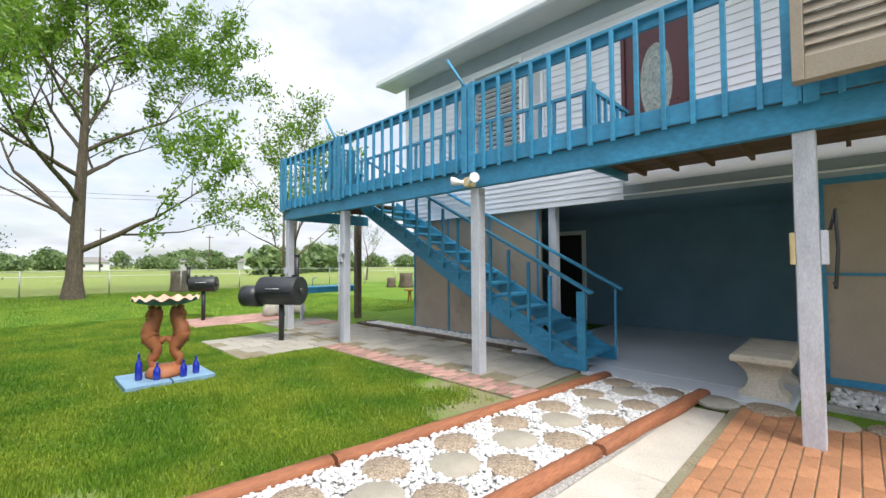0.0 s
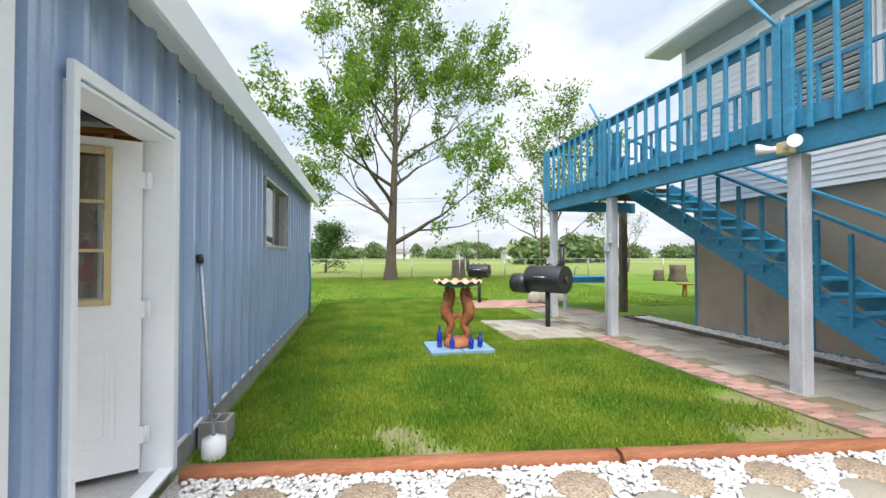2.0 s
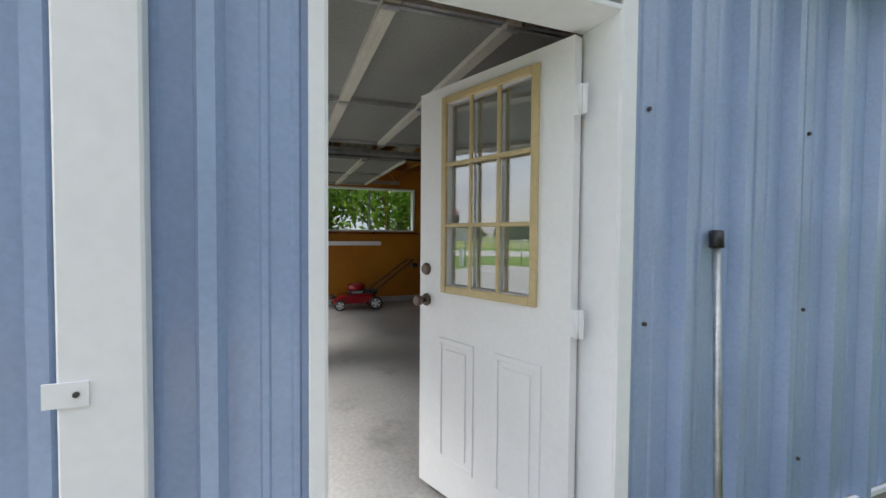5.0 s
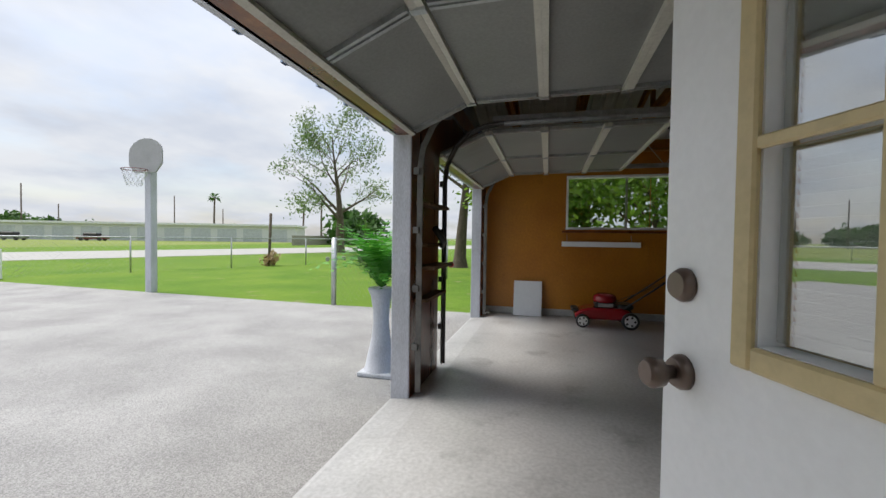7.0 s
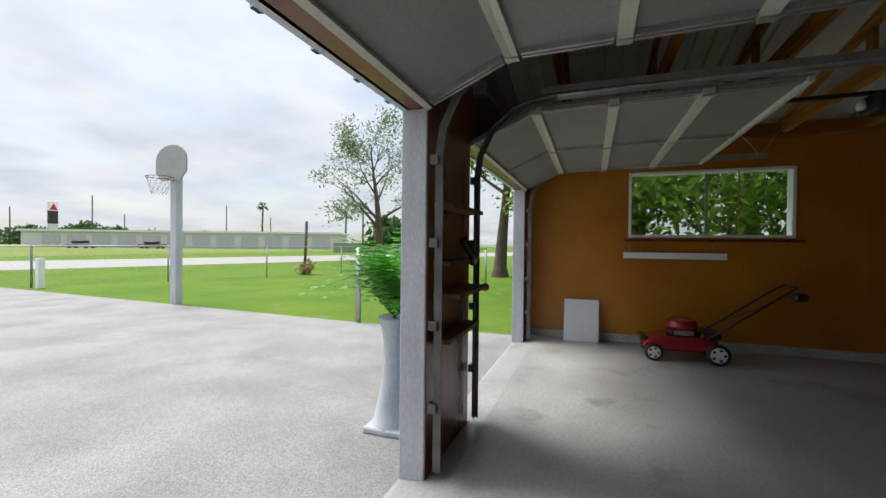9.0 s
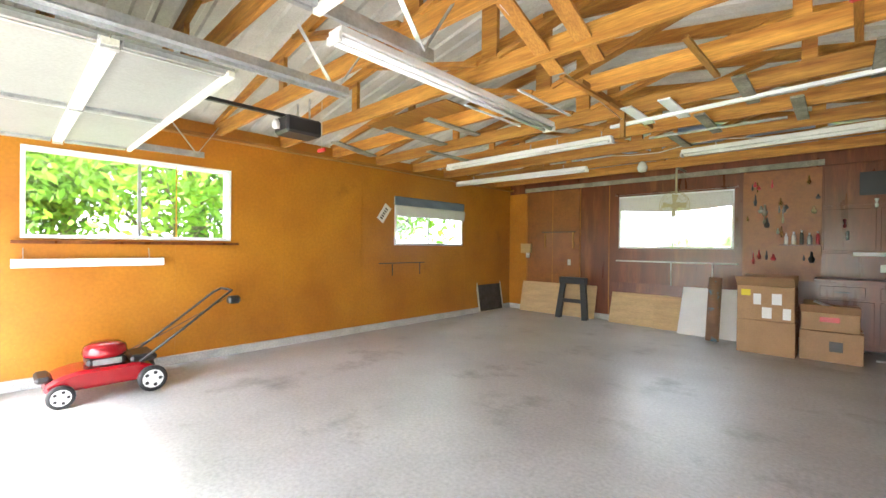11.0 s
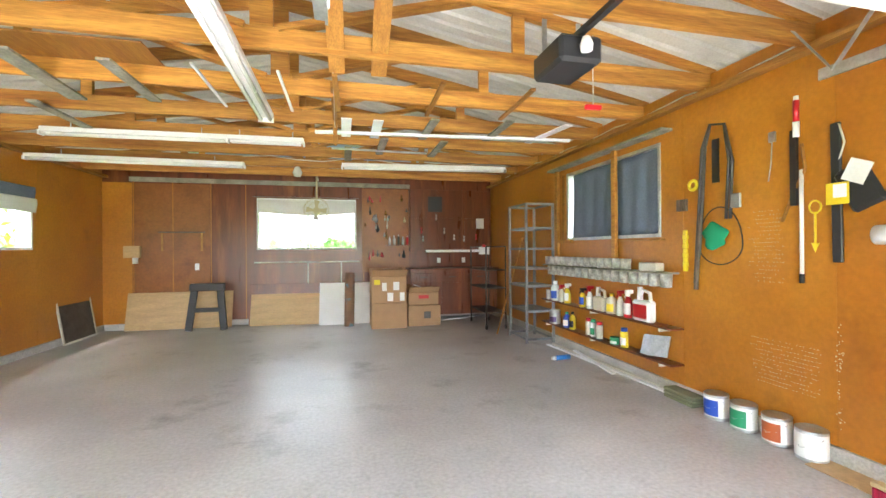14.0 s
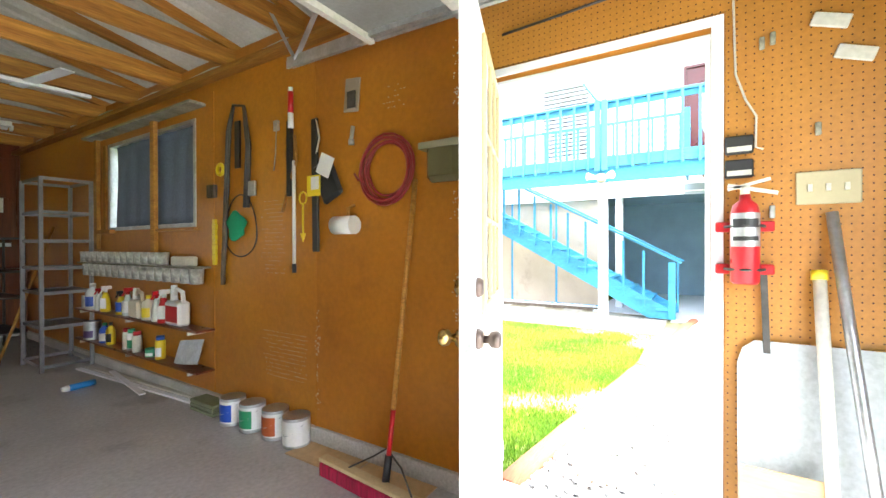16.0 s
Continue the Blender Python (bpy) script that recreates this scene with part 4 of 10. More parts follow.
# stairs
SX0, SX1 = 6.55, 7.50
ST_Y0, ST_Z0, ST_Y1, ST_Z1 = 1.10, -0.055, 6.15, DECK_Z
stair = thing("stairs", "blue painted open-riser deck stairs with handrails", "stairs", (0, 0, 0))
n_st = 15
rise, run = (ST_Z1 - ST_Z0) / n_st, (ST_Y1 - ST_Y0) / (n_st - 0.5)
for x in (SX0, SX1 - 0.045):
    bm = bmesh.new()
    d = Vector((0, ST_Y1 - ST_Y0, ST_Z1 - ST_Z0)).normalized()
    u = Vector((0, -d.z, d.y))
    a, b = Vector((0, ST_Y0, ST_Z0)), Vector((0, ST_Y1, ST_Z1))
    pr = [Vector((0, ST_Y0 - 0.02, ST_Z0)), Vector((0, ST_Y0 + 0.42, ST_Z0)), b - u * 0.20, b + u * 0.09, Vector((0, ST_Y0 - 0.02, ST_Z0 + 0.13))]
    A = [bm.verts.new((x, p.y, p.z)) for p in pr]; B = [bm.verts.new((x + 0.045, p.y, p.z)) for p in pr]
    for i in range(5):
        j = (i + 1) % 5
        bm.faces.new((A[i], A[j], B[j], B[i]))
    bm.faces.new(A[::-1]); bm.faces.new(B)
    bmesh.ops.recalc_face_normals(bm, faces=bm.faces)
    part("stringer", bm, M_TEAL, stair)
for k in range(n_st - 1):
    y, z = ST_Y0 + run * k, ST_Z0 + rise * (k + 1)
    bm = bmesh.new(); box(bm, SX0 - 0.03, y, z - 0.04, SX1 + 0.03, y + 0.29, z); part("tread", bm, M_TEAL, stair, bevel=0.004)
slope_s = (ST_Z1 - ST_Z0) / (ST_Y1 - ST_Y0)
bm = bmesh.new(); box(bm, OPEN_X + 0.001, OPEN_Y0, BEAM_Z + 0.20, OPEN_X + 0.04, OPEN_Y1, DECK_Z - 0.034); part("trimmer", bm, M_TEAL, deck)
bm = bmesh.new(); box(bm, OPEN_X + 0.041, OPEN_Y0 - 0.04, BEAM_Z + 0.20, HX - 0.08, OPEN_Y0, DECK_Z - 0.034); part("trimmer", bm, M_TEAL, deck)
for x in (SX0 - 0.04, SX1):
    bm = bmesh.new(); beam(bm, (x + 0.02, ST_Y0 - 0.12, ST_Z0 + 1.02), (x + 0.02, ST_Y1, ST_Z1 + 1.02 - 0.05), 0.09, 0.038); part("handrail", bm, M_TEAL, stair, bevel=0.004)
    bm = bmesh.new(); box(bm, x, ST_Y0 - 0.03, ST_Z0, x + (0.0399 if x < SX0 else 0.025), ST_Y0 + (0.09 if x < SX0 else 0.0), ST_Z0 + 1.03); part("newel", bm, M_TEAL, stair, bevel=0.004)
    for k in range(1, n_st - 1) if x < SX0 else ():
        y = ST_Y0 + run * k + 0.12
        zz = ST_Z0 + slope_s * (y - ST_Y0)
        bm = bmesh.new(); box(bm, x, y, zz - 0.05, x + 0.0399, y + 0.04, zz + 1.0 - 0.02); part("baluster", bm, M_TEAL, stair)

# ---------- ground ----------
M_LAWN = mat("lawn", (0.21, 0.33, 0.04), 0.95, var=0.2, scale=0.5, fine=0.25, fscale=40, dark=(0.115, 0.24, 0.022), bump=1.0, bscale=60, spec=0.15)
def thin_lawn(m):
    """Sandy earth shows through the lawn beside the timbers and the brick edge."""
    n, l = m.node_tree.nodes, m.node_tree.links
    b = n["Principled BSDF"]
    src = b.inputs["Base Color"].links[0].from_socket
    tc, sp, no = n.new("ShaderNodeTexCoord"), n.new("ShaderNodeSeparateXYZ"), n.new("ShaderNodeTexNoise")
    no.inputs["Scale"].default_value, no.inputs["Detail"].default_value, no.inputs["Roughness"].default_value = 2.2, 6.0, 0.65
    l.new(tc.outputs["Object"], sp.inputs[0]); l.new(tc.outputs["Object"], no.inputs["Vector"])
    def rng(sock, a0, a1, b0, b1):
        r = n.new("ShaderNodeMapRange")
        for k, v in zip(("From Min", "From Max", "To Min", "To Max"), (a0, a1, b0, b1)):
            r.inputs[k].default_value = v
        l.new(sock, r.inputs["Value"])
        return r.outputs[0]
    def op(kind, a, b_):
        o = n.new("ShaderNodeMath"); o.operation = kind
        for k, v in enumerate((a, b_)):
            if isinstance(v, float):
                o.inputs[k].default_value = v
            else:
                l.new(v, o.inputs[k])
        return o.outputs[0]
    near_path = op("MULTIPLY", rng(op("ADD", sp.outputs["Y"], op("MULTIPLY", sp.outputs["X"], 0.117)), 1.5, 2.7, 0.30, 0.0), rng(sp.outputs["Y"], 0.5, 1.0, 0.0, 1.0))
    near_brick = op("MULTIPLY", op("MULTIPLY", rng(sp.outputs["Y"], 0.5, 1.0, 0.0, 1.0), rng(sp.outputs["X"], 6.0, 8.0, 1.0, 0.0)), op("MULTIPLY", rng(sp.outputs["X"], 3.6, 5.2, 0.0, 0.26), rng(sp.outputs["Y"], 3.4, 5.2, 1.0, 0.0)))
    mask = rng(op("ADD", op("ADD", near_path, near_brick), no.outputs["Fac"]), 0.60, 0.76, 0.0, 0.9)
    mx = n.new("ShaderNodeMixRGB"); mx.inputs[2].default_value = (0.25, 0.23, 0.13, 1)
    l.new(mask, mx.inputs[0]); l.new(src, mx.inputs[1]); l.new(mx.outputs[0], b.inputs["Base Color"])
thin_lawn(M_LAWN)
M_EARTH = mat("bare sandy earth with thin grass", (0.32, 0.27, 0.18), 0.95, var=0.2, scale=5, fine=0.25, fscale=50, stain=(0.24, 0.22, 0.15), stain_lo=0.45, stain_hi=0.6, stain_scale=4, bump=1.0, bscale=60, spec=0.15)
M_FIELD = mat("far mown field", (0.30, 0.34, 0.10), 0.95, var=0.2, scale=0.05, fine=0.2, fscale=3, dark=(0.20, 0.28, 0.06), bump=0.3, spec=0.15)
M_STREET = mat("pale street", (0.42, 0.41, 0.39), 0.9, var=0.1)


def sheet(name, pts, z, material, label, kind="structure"):
    bm = bmesh.new()
    bm.faces.new([bm.verts.new((x, y, z)) for x, y in pts])
    bmesh.ops.recalc_face_normals(bm, faces=bm.faces)
    if bm.faces[:][0].normal.z < 0:
        bmesh.ops.reverse_faces(bm, faces=bm.faces)
    return part(name, bm, material, None, label, kind)


def blob_outline(cx, cy, rx, ry, n, rough, seed):
    r = random.Random(seed)
    ph = [r.uniform(0, 6.28) for _ in range(4)]
    return [(cx + rx * math.cos(a) * k, cy + ry * math.sin(a) * k) for a in (6.28318 * i / n for i in range(n))
            for k in (1 + rough * sum(math.sin((j + 2) * a + ph[j]) / (j + 1.5) for j in range(4)),)]


sheet("ground", [(-900, -900), (900, -900), (900, 900), (-900, 900)], ZG, M_LAWN, "green lawn and flat fields to the horizon")
sheet("ground_field_north", [(-500, 27), (500, 27), (500, 880), (-500, 880)], ZG + 0.004, M_FIELD, "dry green field beyond the fence")
sheet("ground_field_south", [(-700, -36), (400, -48), (400, -800), (-700, -800)], ZG + 0.004, M_FIELD, "dry green field beyond the street")
sheet("road_driveway", [(-7.22, -0.21), (-7.22, -3.0), (-7.9, -14.8), (-7.9, -15.6), (2.55, -15.6), (2.55, -0.13), (0.055, -0.13), (0.055, -0.21)], ZG + 0.02, M_ASPHALT, "old grey asphalt driveway")
sheet("road_street_south", [(60, -50), (-90, 5), (-90, -9), (60, -60)], ZG + 0.012, M_STREET, "pale street beyond the fence")
sheet("road_north", [(-300, 74), (300, 74), (300, 77.5), (-300, 77.5)], ZG + 0.012, M_STREET, "pale road across the field")
# verge of stones along the driveway
rs = random.Random(5)

# the white pebble path between red timbers
def tA(x): return 1.55 - 0.117 * x
def tB(x): return 0.392 - 0.101 * x
sheet("path_bed", [(0.06, tB(0.06) - 0.3), (6.52, tB(6.52)), (6.52, tA(6.52)), (0.06, tA(0.06) + 0.05)], ZG + 0.03, M_GRAVELBED, "pale gravel bed of the garden path")


def timber(x0, x1, f, label, seed, r=0.065):
    t = thing("landscape_timber", label, "timber edging", (0, 0, 0), "timbers along the path")
    bm = bmesh.new()
    q = random.Random(seed)
    pts = [(x0 + (x1 - x0) * k / 10, f(x0 + (x1 - x0) * k / 10) + q.uniform(-0.006, 0.006), ZG + 0.055 + q.uniform(-0.003, 0.003)) for k in range(11)]
    tube(bm, pts, r, 10)
    for v in bm.verts:
        v.co.z = min(v.co.z, ZG + 0.055 + r * 0.72)
    part("log", bm, M_TIMBER, t)
    return t
timber(0.12, 2.9, tA, "red-stained round-edged landscape timber along the lawn", 1)
timber(2.93, 6.5, tA, "red-stained split landscape timber along the lawn", 2)
timber(1.9, 4.35, tB, "red-stained landscape timber beside pale slabs", 3)
timber(4.4, 6.5, tB, "red-stained landscape timber with a cut end", 4)


def step_stone(x, y, r, kind_, seed):
    t = bmesh.new()
    q = random.Random(seed)
    ph = q.uniform(0, 6)
    prof = [(r * 0.99, 0.0), (r, 0.028), (r * 0.96, 0.037), (0.0, 0.038)]
    lathe(t, prof, 26, (0, 0, 0))
    for v in t.verts:
        a = math.atan2(v.co.y, v.co.x)
        k = 1 + 0.025 * math.sin(3 * a + ph) + 0.015 * math.sin(5 * a)
        v.co.x *= k; v.co.y *= k
    ob = part("step_stone", t, M_AGG if kind_ else M_STONE, None)
    ob.matrix_world = pose(x, y, ZG + 0.020, q.uniform(-1, 1), q.uniform(-1, 1), 0)
    tagged(ob, "round brown pebble-topped step stone in white gravel" if kind_ else "round smooth sand-coloured step stone in white gravel", "step stone", "step stones in the pebble path")
    return ob
STONES = []
for k in range(11):
    xs = 6.02 - 0.63 * k
    STONES += [(xs, 0.92 - 0.098 * xs, 0.185, 0)]
    for c_ in (0.66, 1.19):
        STONES += [(xs + 0.26, c_ - 0.1 * (xs + 0.26), 0.175, 1)]
STONES = [s for s in STONES if 0.35 < s[0] < 6.6]
for i, (x, y, r, k) in enumerate(STONES):
    step_stone(x, y, r, k, i)


def scatter(name, count, place, size, material, label, seed, flat=0.6, sink=0.3):
    """Many small stones in one mesh."""
    g = np.random.default_rng(seed)
    t = (1 + 5 ** 0.5) / 2
    ico = np.array([(-1, t, 0), (1, t, 0), (-1, -t, 0), (1, -t, 0), (0, -1, t), (0, 1, t), (0, -1, -t), (0, 1, -t), (t, 0, -1), (t, 0, 1), (-t, 0, -1), (-t, 0, 1)]) / 1.9
    fc = np.array([(0, 11, 5), (0, 5, 1), (0, 1, 7), (0, 7, 10), (0, 10, 11), (1, 5, 9), (5, 11, 4), (11, 10, 2), (10, 7, 6), (7, 1, 8), (3, 9, 4), (3, 4, 2), (3, 2, 6), (3, 6, 8), (3, 8, 9), (4, 9, 5), (2, 4, 11), (6, 2, 10), (8, 6, 7), (9, 8, 1)])
    pts = [p for p in (place(g) for _ in range(count)) if p is not None]
    V, F = [], []
    for i, (x, y, z) in enumerate(pts):
        s = size * g.uniform(0.55, 1.25) * np.array([g.uniform(0.8, 1.4), g.uniform(0.7, 1.1), flat])
        a = g.uniform(0, 6.28)
        c, d = math.cos(a), math.sin(a)
        q = ico * s * (1 + g.uniform(-0.12, 0.12, ico.shape))
        V.append(np.stack([q[:, 0] * c - q[:, 1] * d + x, q[:, 0] * d + q[:, 1] * c + y, q[:, 2] + z + s[2] * (1 - sink)], 1))
        F.append(fc + 12 * i)
    me = bpy.data.meshes.new(name)
    me.from_pydata(np.concatenate(V).tolist(), [], np.concatenate(F).tolist())
    me.polygons.foreach_set("use_smooth", [True] * len(me.polygons))
    me.materials.append(material)
    return tagged(new(name, me), label=label, category="gravel", kind="stuff")


def on_path(g):
    x = 0.15 + (g.random() ** 0.9) * 6.35
    y = tB(x) + 0.06 + g.random() * (tA(x) - tB(x) - 0.12)
    for sx, sy, r, k in STONES:
        if (x - sx) ** 2 + (y - sy) ** 2 < (r * 0.97) ** 2:
            return None
    return (x, y, ZG + 0.03 + g.random() * 0.018)
scatter("path_pebbles", 15000, on_path, 0.019, M_PEBBLE, "loose white pebbles between the step stones", 11)
scatter("wall_foot_pebbles", 2600, lambda g: (7.22 + g.random() * 0.46, 2.5 + g.random() * 4.6, ZG + g.random() * 0.03), 0.03, M_PEBBLE, "white and grey pebbles along the house wall", 12)
scatter("gravel_pebbles", 1500, lambda g: (7.0 + g.random() * 0.68, -1.25 - g.random() * 2.2, ZG + 0.02 + g.random() * 0.03), 0.03, M_PEBBLE, "white pebbles below the tan wall", 13)
solid("edging_house", [(7.10, 2.4, ZG - 0.05, 7.19, 7.2, ZG + 0.07), (7.19, 7.1, ZG - 0.05, 7.7, 7.19, ZG + 0.07)], M_BARK, "grey weathered timber edging at the house pebbles", bevel=0.008)
solid("edging_gravel_right", [(6.88, -3.5, ZG - 0.05, 6.98, -1.2, ZG + 0.05)], M_FOUND, "grey concrete edging of the gravel strip", bevel=0.01)
for i in range(6):
    q = random.Random(40 + i)
    bm = bmesh.new(); lathe(bm, [(0.19, 0), (0.195, 0.04), (0.185, 0.05), (0.0, 0.05)], 22)
    ob = part("step_stone", bm, M_AGG if i % 2 else M_PAVER, None)
    ob.matrix_world = pose(6.31 + 0.05 * (i % 2), -0.42 - 0.42 * i, ZG + 0.01, 1, 0, 0)
    tagged(ob, "round stone disc at the edge of the orange bricks", "step stone", "stone discs beside the brick terrace")


def paved(name, label, x0, y0, x1, y1, dx, dy, gap, h, material, piece, zt, stagger=True, inside=None, seed=0, rot=0.0):
    """A paved area whose pieces are parts."""
    t = thing(name, label, "paving", (0, 0, 0), kind="structure")
    q = random.Random(seed)
    bm = bmesh.new(); box(bm, x0, y0, ZG - 0.1, x1, y1, zt - 0.012); part("bed", bm, M_EARTH, t)
    bm = bmesh.new()
    box(bm, -dx / 2 + gap / 2, -dy / 2 + gap / 2, -h, dx / 2 - gap / 2, dy / 2 - gap / 2, 0)
    bevelled(bm, min(0.005, gap))
    me = bpy.data.meshes.new(piece)
    bm.to_mesh(me); bm.free(); me.materials.append(material)
    j, y = 0, y0 + dy / 2
    while y < y1 - dy / 2 + 1e-4:
        x = x0 + dx / 2 + (dx / 2 if stagger and j % 2 else 0)
        while x < x1 - dx / 2 + 1e-4:
            if inside is None or inside(x, y):
                ob = new(piece, me)
                ob.parent = t
                ob.matrix_world = pose(x, y, zt + q.uniform(-0.003, 0.003), q.uniform(-0.5, 0.5), q.uniform(-0.5, 0.5), q.uniform(-0.8, 0.8))
            x += dx
        y += dy; j += 1
    return t
paved("pavement_brick_edge", "faded red brick edging along the lawn", 5.06, 1.12, 5.48, 5.30, 0.21, 0.105, 0.006, 0.05, M_BRICK, "brick", ZG + 0.03, True, None, 1)
paved("pavement_terrace", "orange painted brick terrace", 2.6, -3.6, 6.4, -0.56, 0.205, 0.205 / 2 * 1.0, 0.007, 0.05, M_TERRA, "brick", ZG + 0.05, True, lambda x, y: x > 3.6 and y > -2.4, 2)
paved("pavement_slabs", "grey concrete slab paving beside the house", 5.52, 1.2, 7.08, 9.2, 0.52, 0.40, 0.014, 0.05, M_PAVER, "slab", ZG + 0.022, True, None, 3)
paved("pavement_cooking_pad", "grey slab pad under the smoker", 3.75, 5.25, 5.48, 7.35, 0.43, 0.42, 0.014, 0.05, M_PAVER, "slab", ZG + 0.022, True, lambda x, y: (y - 5.25) > (5.5 - x) * 0.0 - 1 and not (x < 4.3 and y < 5.7), 4)
paved("pavement_pink_patch", "pale red brick patch under the small grill", 4.2, 9.4, 6.6, 11.3, 0.30, 0.20, 0.01, 0.05, M_BRICK, "brick", ZG + 0.02, True, None, 5)
paved("pavement_slabs_low", "pale concrete slabs beside the timber edge", 2.56, -0.555, 6.1, -0.03, 1.76, 0.52, 0.016, 0.05, M_PALESLAB, "slab", ZG + 0.02, False, None, 6)
solid("mat_red", [(6.25, 7.75, ZG + 0.024, 6.95, 8.25, ZG + 0.034)], M_BRICK, "red door mat on grey slabs", kind="structure")


def grass(name, count, area, hgt, seed, wide=1.0, label="mown green grass blades"):
    g = np.random.default_rng(seed)
    x0, y0, x1, y1 = area
    x = g.uniform(x0, x1, count); y = y0 + (y1 - y0) * g.random(count) ** 1.35
    ok = np.ones(count, bool)
    n = np.sin(x * 2.1 + 1.3) * np.cos(y * 1.7) + 0.6 * np.sin(x * 5.3 + y * 3.1) + 0.4 * np.cos(y * 7.7 - x * 2.2)
    bare = 0.36 * np.clip((2.45 - 0.117 * x - y) / 1.1, 0, 1) + 0.26 * np.clip((x - 3.6) / 1.6, 0, 1) * np.clip((5.2 - y) / 1.8, 0, 1)
    ok &= ~(bare + 0.44 + 0.17 * n + g.normal(0, 0.08, count) > 0.72)
    for bx0, by0, bx1, by1 in ((5.03, 1.0, 9, 9.5), (3.7, 5.2, 5.6, 7.4), (4.15, 9.3, 6.7, 11.4), (2.16, 4.44, 3.16, 5.22)):
        ok &= ~((x > bx0) & (x < bx1) & (y > by0) & (y < by1))
    ok &= y > 1.64 - 0.117 * x
    x, y, n = x[ok], y[ok], n[ok]
    m = len(x)
    h = hgt * g.uniform(0.5, 1.3, m) * (1 + 0.25 * n)
    a, lean = g.uniform(0, 6.28, m), g.uniform(0.1, 0.6, m) * h
    w = wide * g.uniform(0.0025, 0.0045, m) * (1 + (y - y0) * 0.12)
    b = g.uniform(0, 6.28, m)
    V = np.empty((m, 3, 3))
    V[:, 0] = np.stack([x - w * np.cos(a), y - w * np.sin(a), np.full(m, ZG)], 1)
    V[:, 1] = np.stack([x + w * np.cos(a), y + w * np.sin(a), np.full(m, ZG)], 1)
    V[:, 2] = np.stack([x + lean * np.cos(b), y + lean * np.sin(b), ZG + h], 1)
    me = bpy.data.meshes.new(name)
    me.vertices.add(m * 3); me.vertices.foreach_set("co", V.reshape(-1))
    me.loops.add(m * 3); me.loops.foreach_set("vertex_index", np.arange(m * 3))
    me.polygons.add(m); me.polygons.foreach_set("loop_start", np.arange(m) * 3)
    me.update(); me.validate()
    me.materials.append(M_GRASSBLADE)
    return tagged(new(name, me), label=label, category="grass", kind="stuff")
grass("lawn_grass", 360000, (0.06, 1.3, 5.2, 12.5), 0.042, 3)
grass("lawn_clover", 70000, (0.06, 1.3, 5.2, 7.0), 0.034, 5, 3.2, "broad-leaved clover and weeds in the grass")
grass("lawn_grass_far", 110000, (-2.0, 9.0, 12.0, 26.0), 0.06, 4)


# ---------- trees ----------
def leaf_mesh(name, pts, size, per, spread, material, parent, seed, label=""):
    """Small folded leaves round each of pts."""
    g = np.random.default_rng(seed)
    P = np.repeat(np.asarray(pts, float), per, axis=0)
    m = len(P)
    P = P + g.normal(0, spread, (m, 3)) * np.array([1, 1, 0.8])
    u = g.normal(0, 1, (m, 3)); u /= np.linalg.norm(u, axis=1)[:, None]
    w = g.normal(0, 1, (m, 3)); w -= u * (u * w).sum(1)[:, None]; w /= np.linalg.norm(w, axis=1)[:, None]
    s = size * g.uniform(0.6, 1.3, m)[:, None]
    V = np.stack([P - u * s, P + w * s * 0.42, P + u * s, P - w * s * 0.42], 1).reshape(-1, 3)
    me = bpy.data.meshes.new(name)
    me.vertices.add(m * 4); me.vertices.foreach_set("co", V.reshape(-1))
    me.loops.add(m * 4); me.loops.foreach_set("vertex_index", np.arange(m * 4))
    me.polygons.add(m); me.polygons.foreach_set("loop_start", np.arange(m) * 4)
    me.update(); me.validate()
    me.materials.append(material)
    ob = new(name, me)
    ob.parent = parent
    return tagged(ob, label=label)


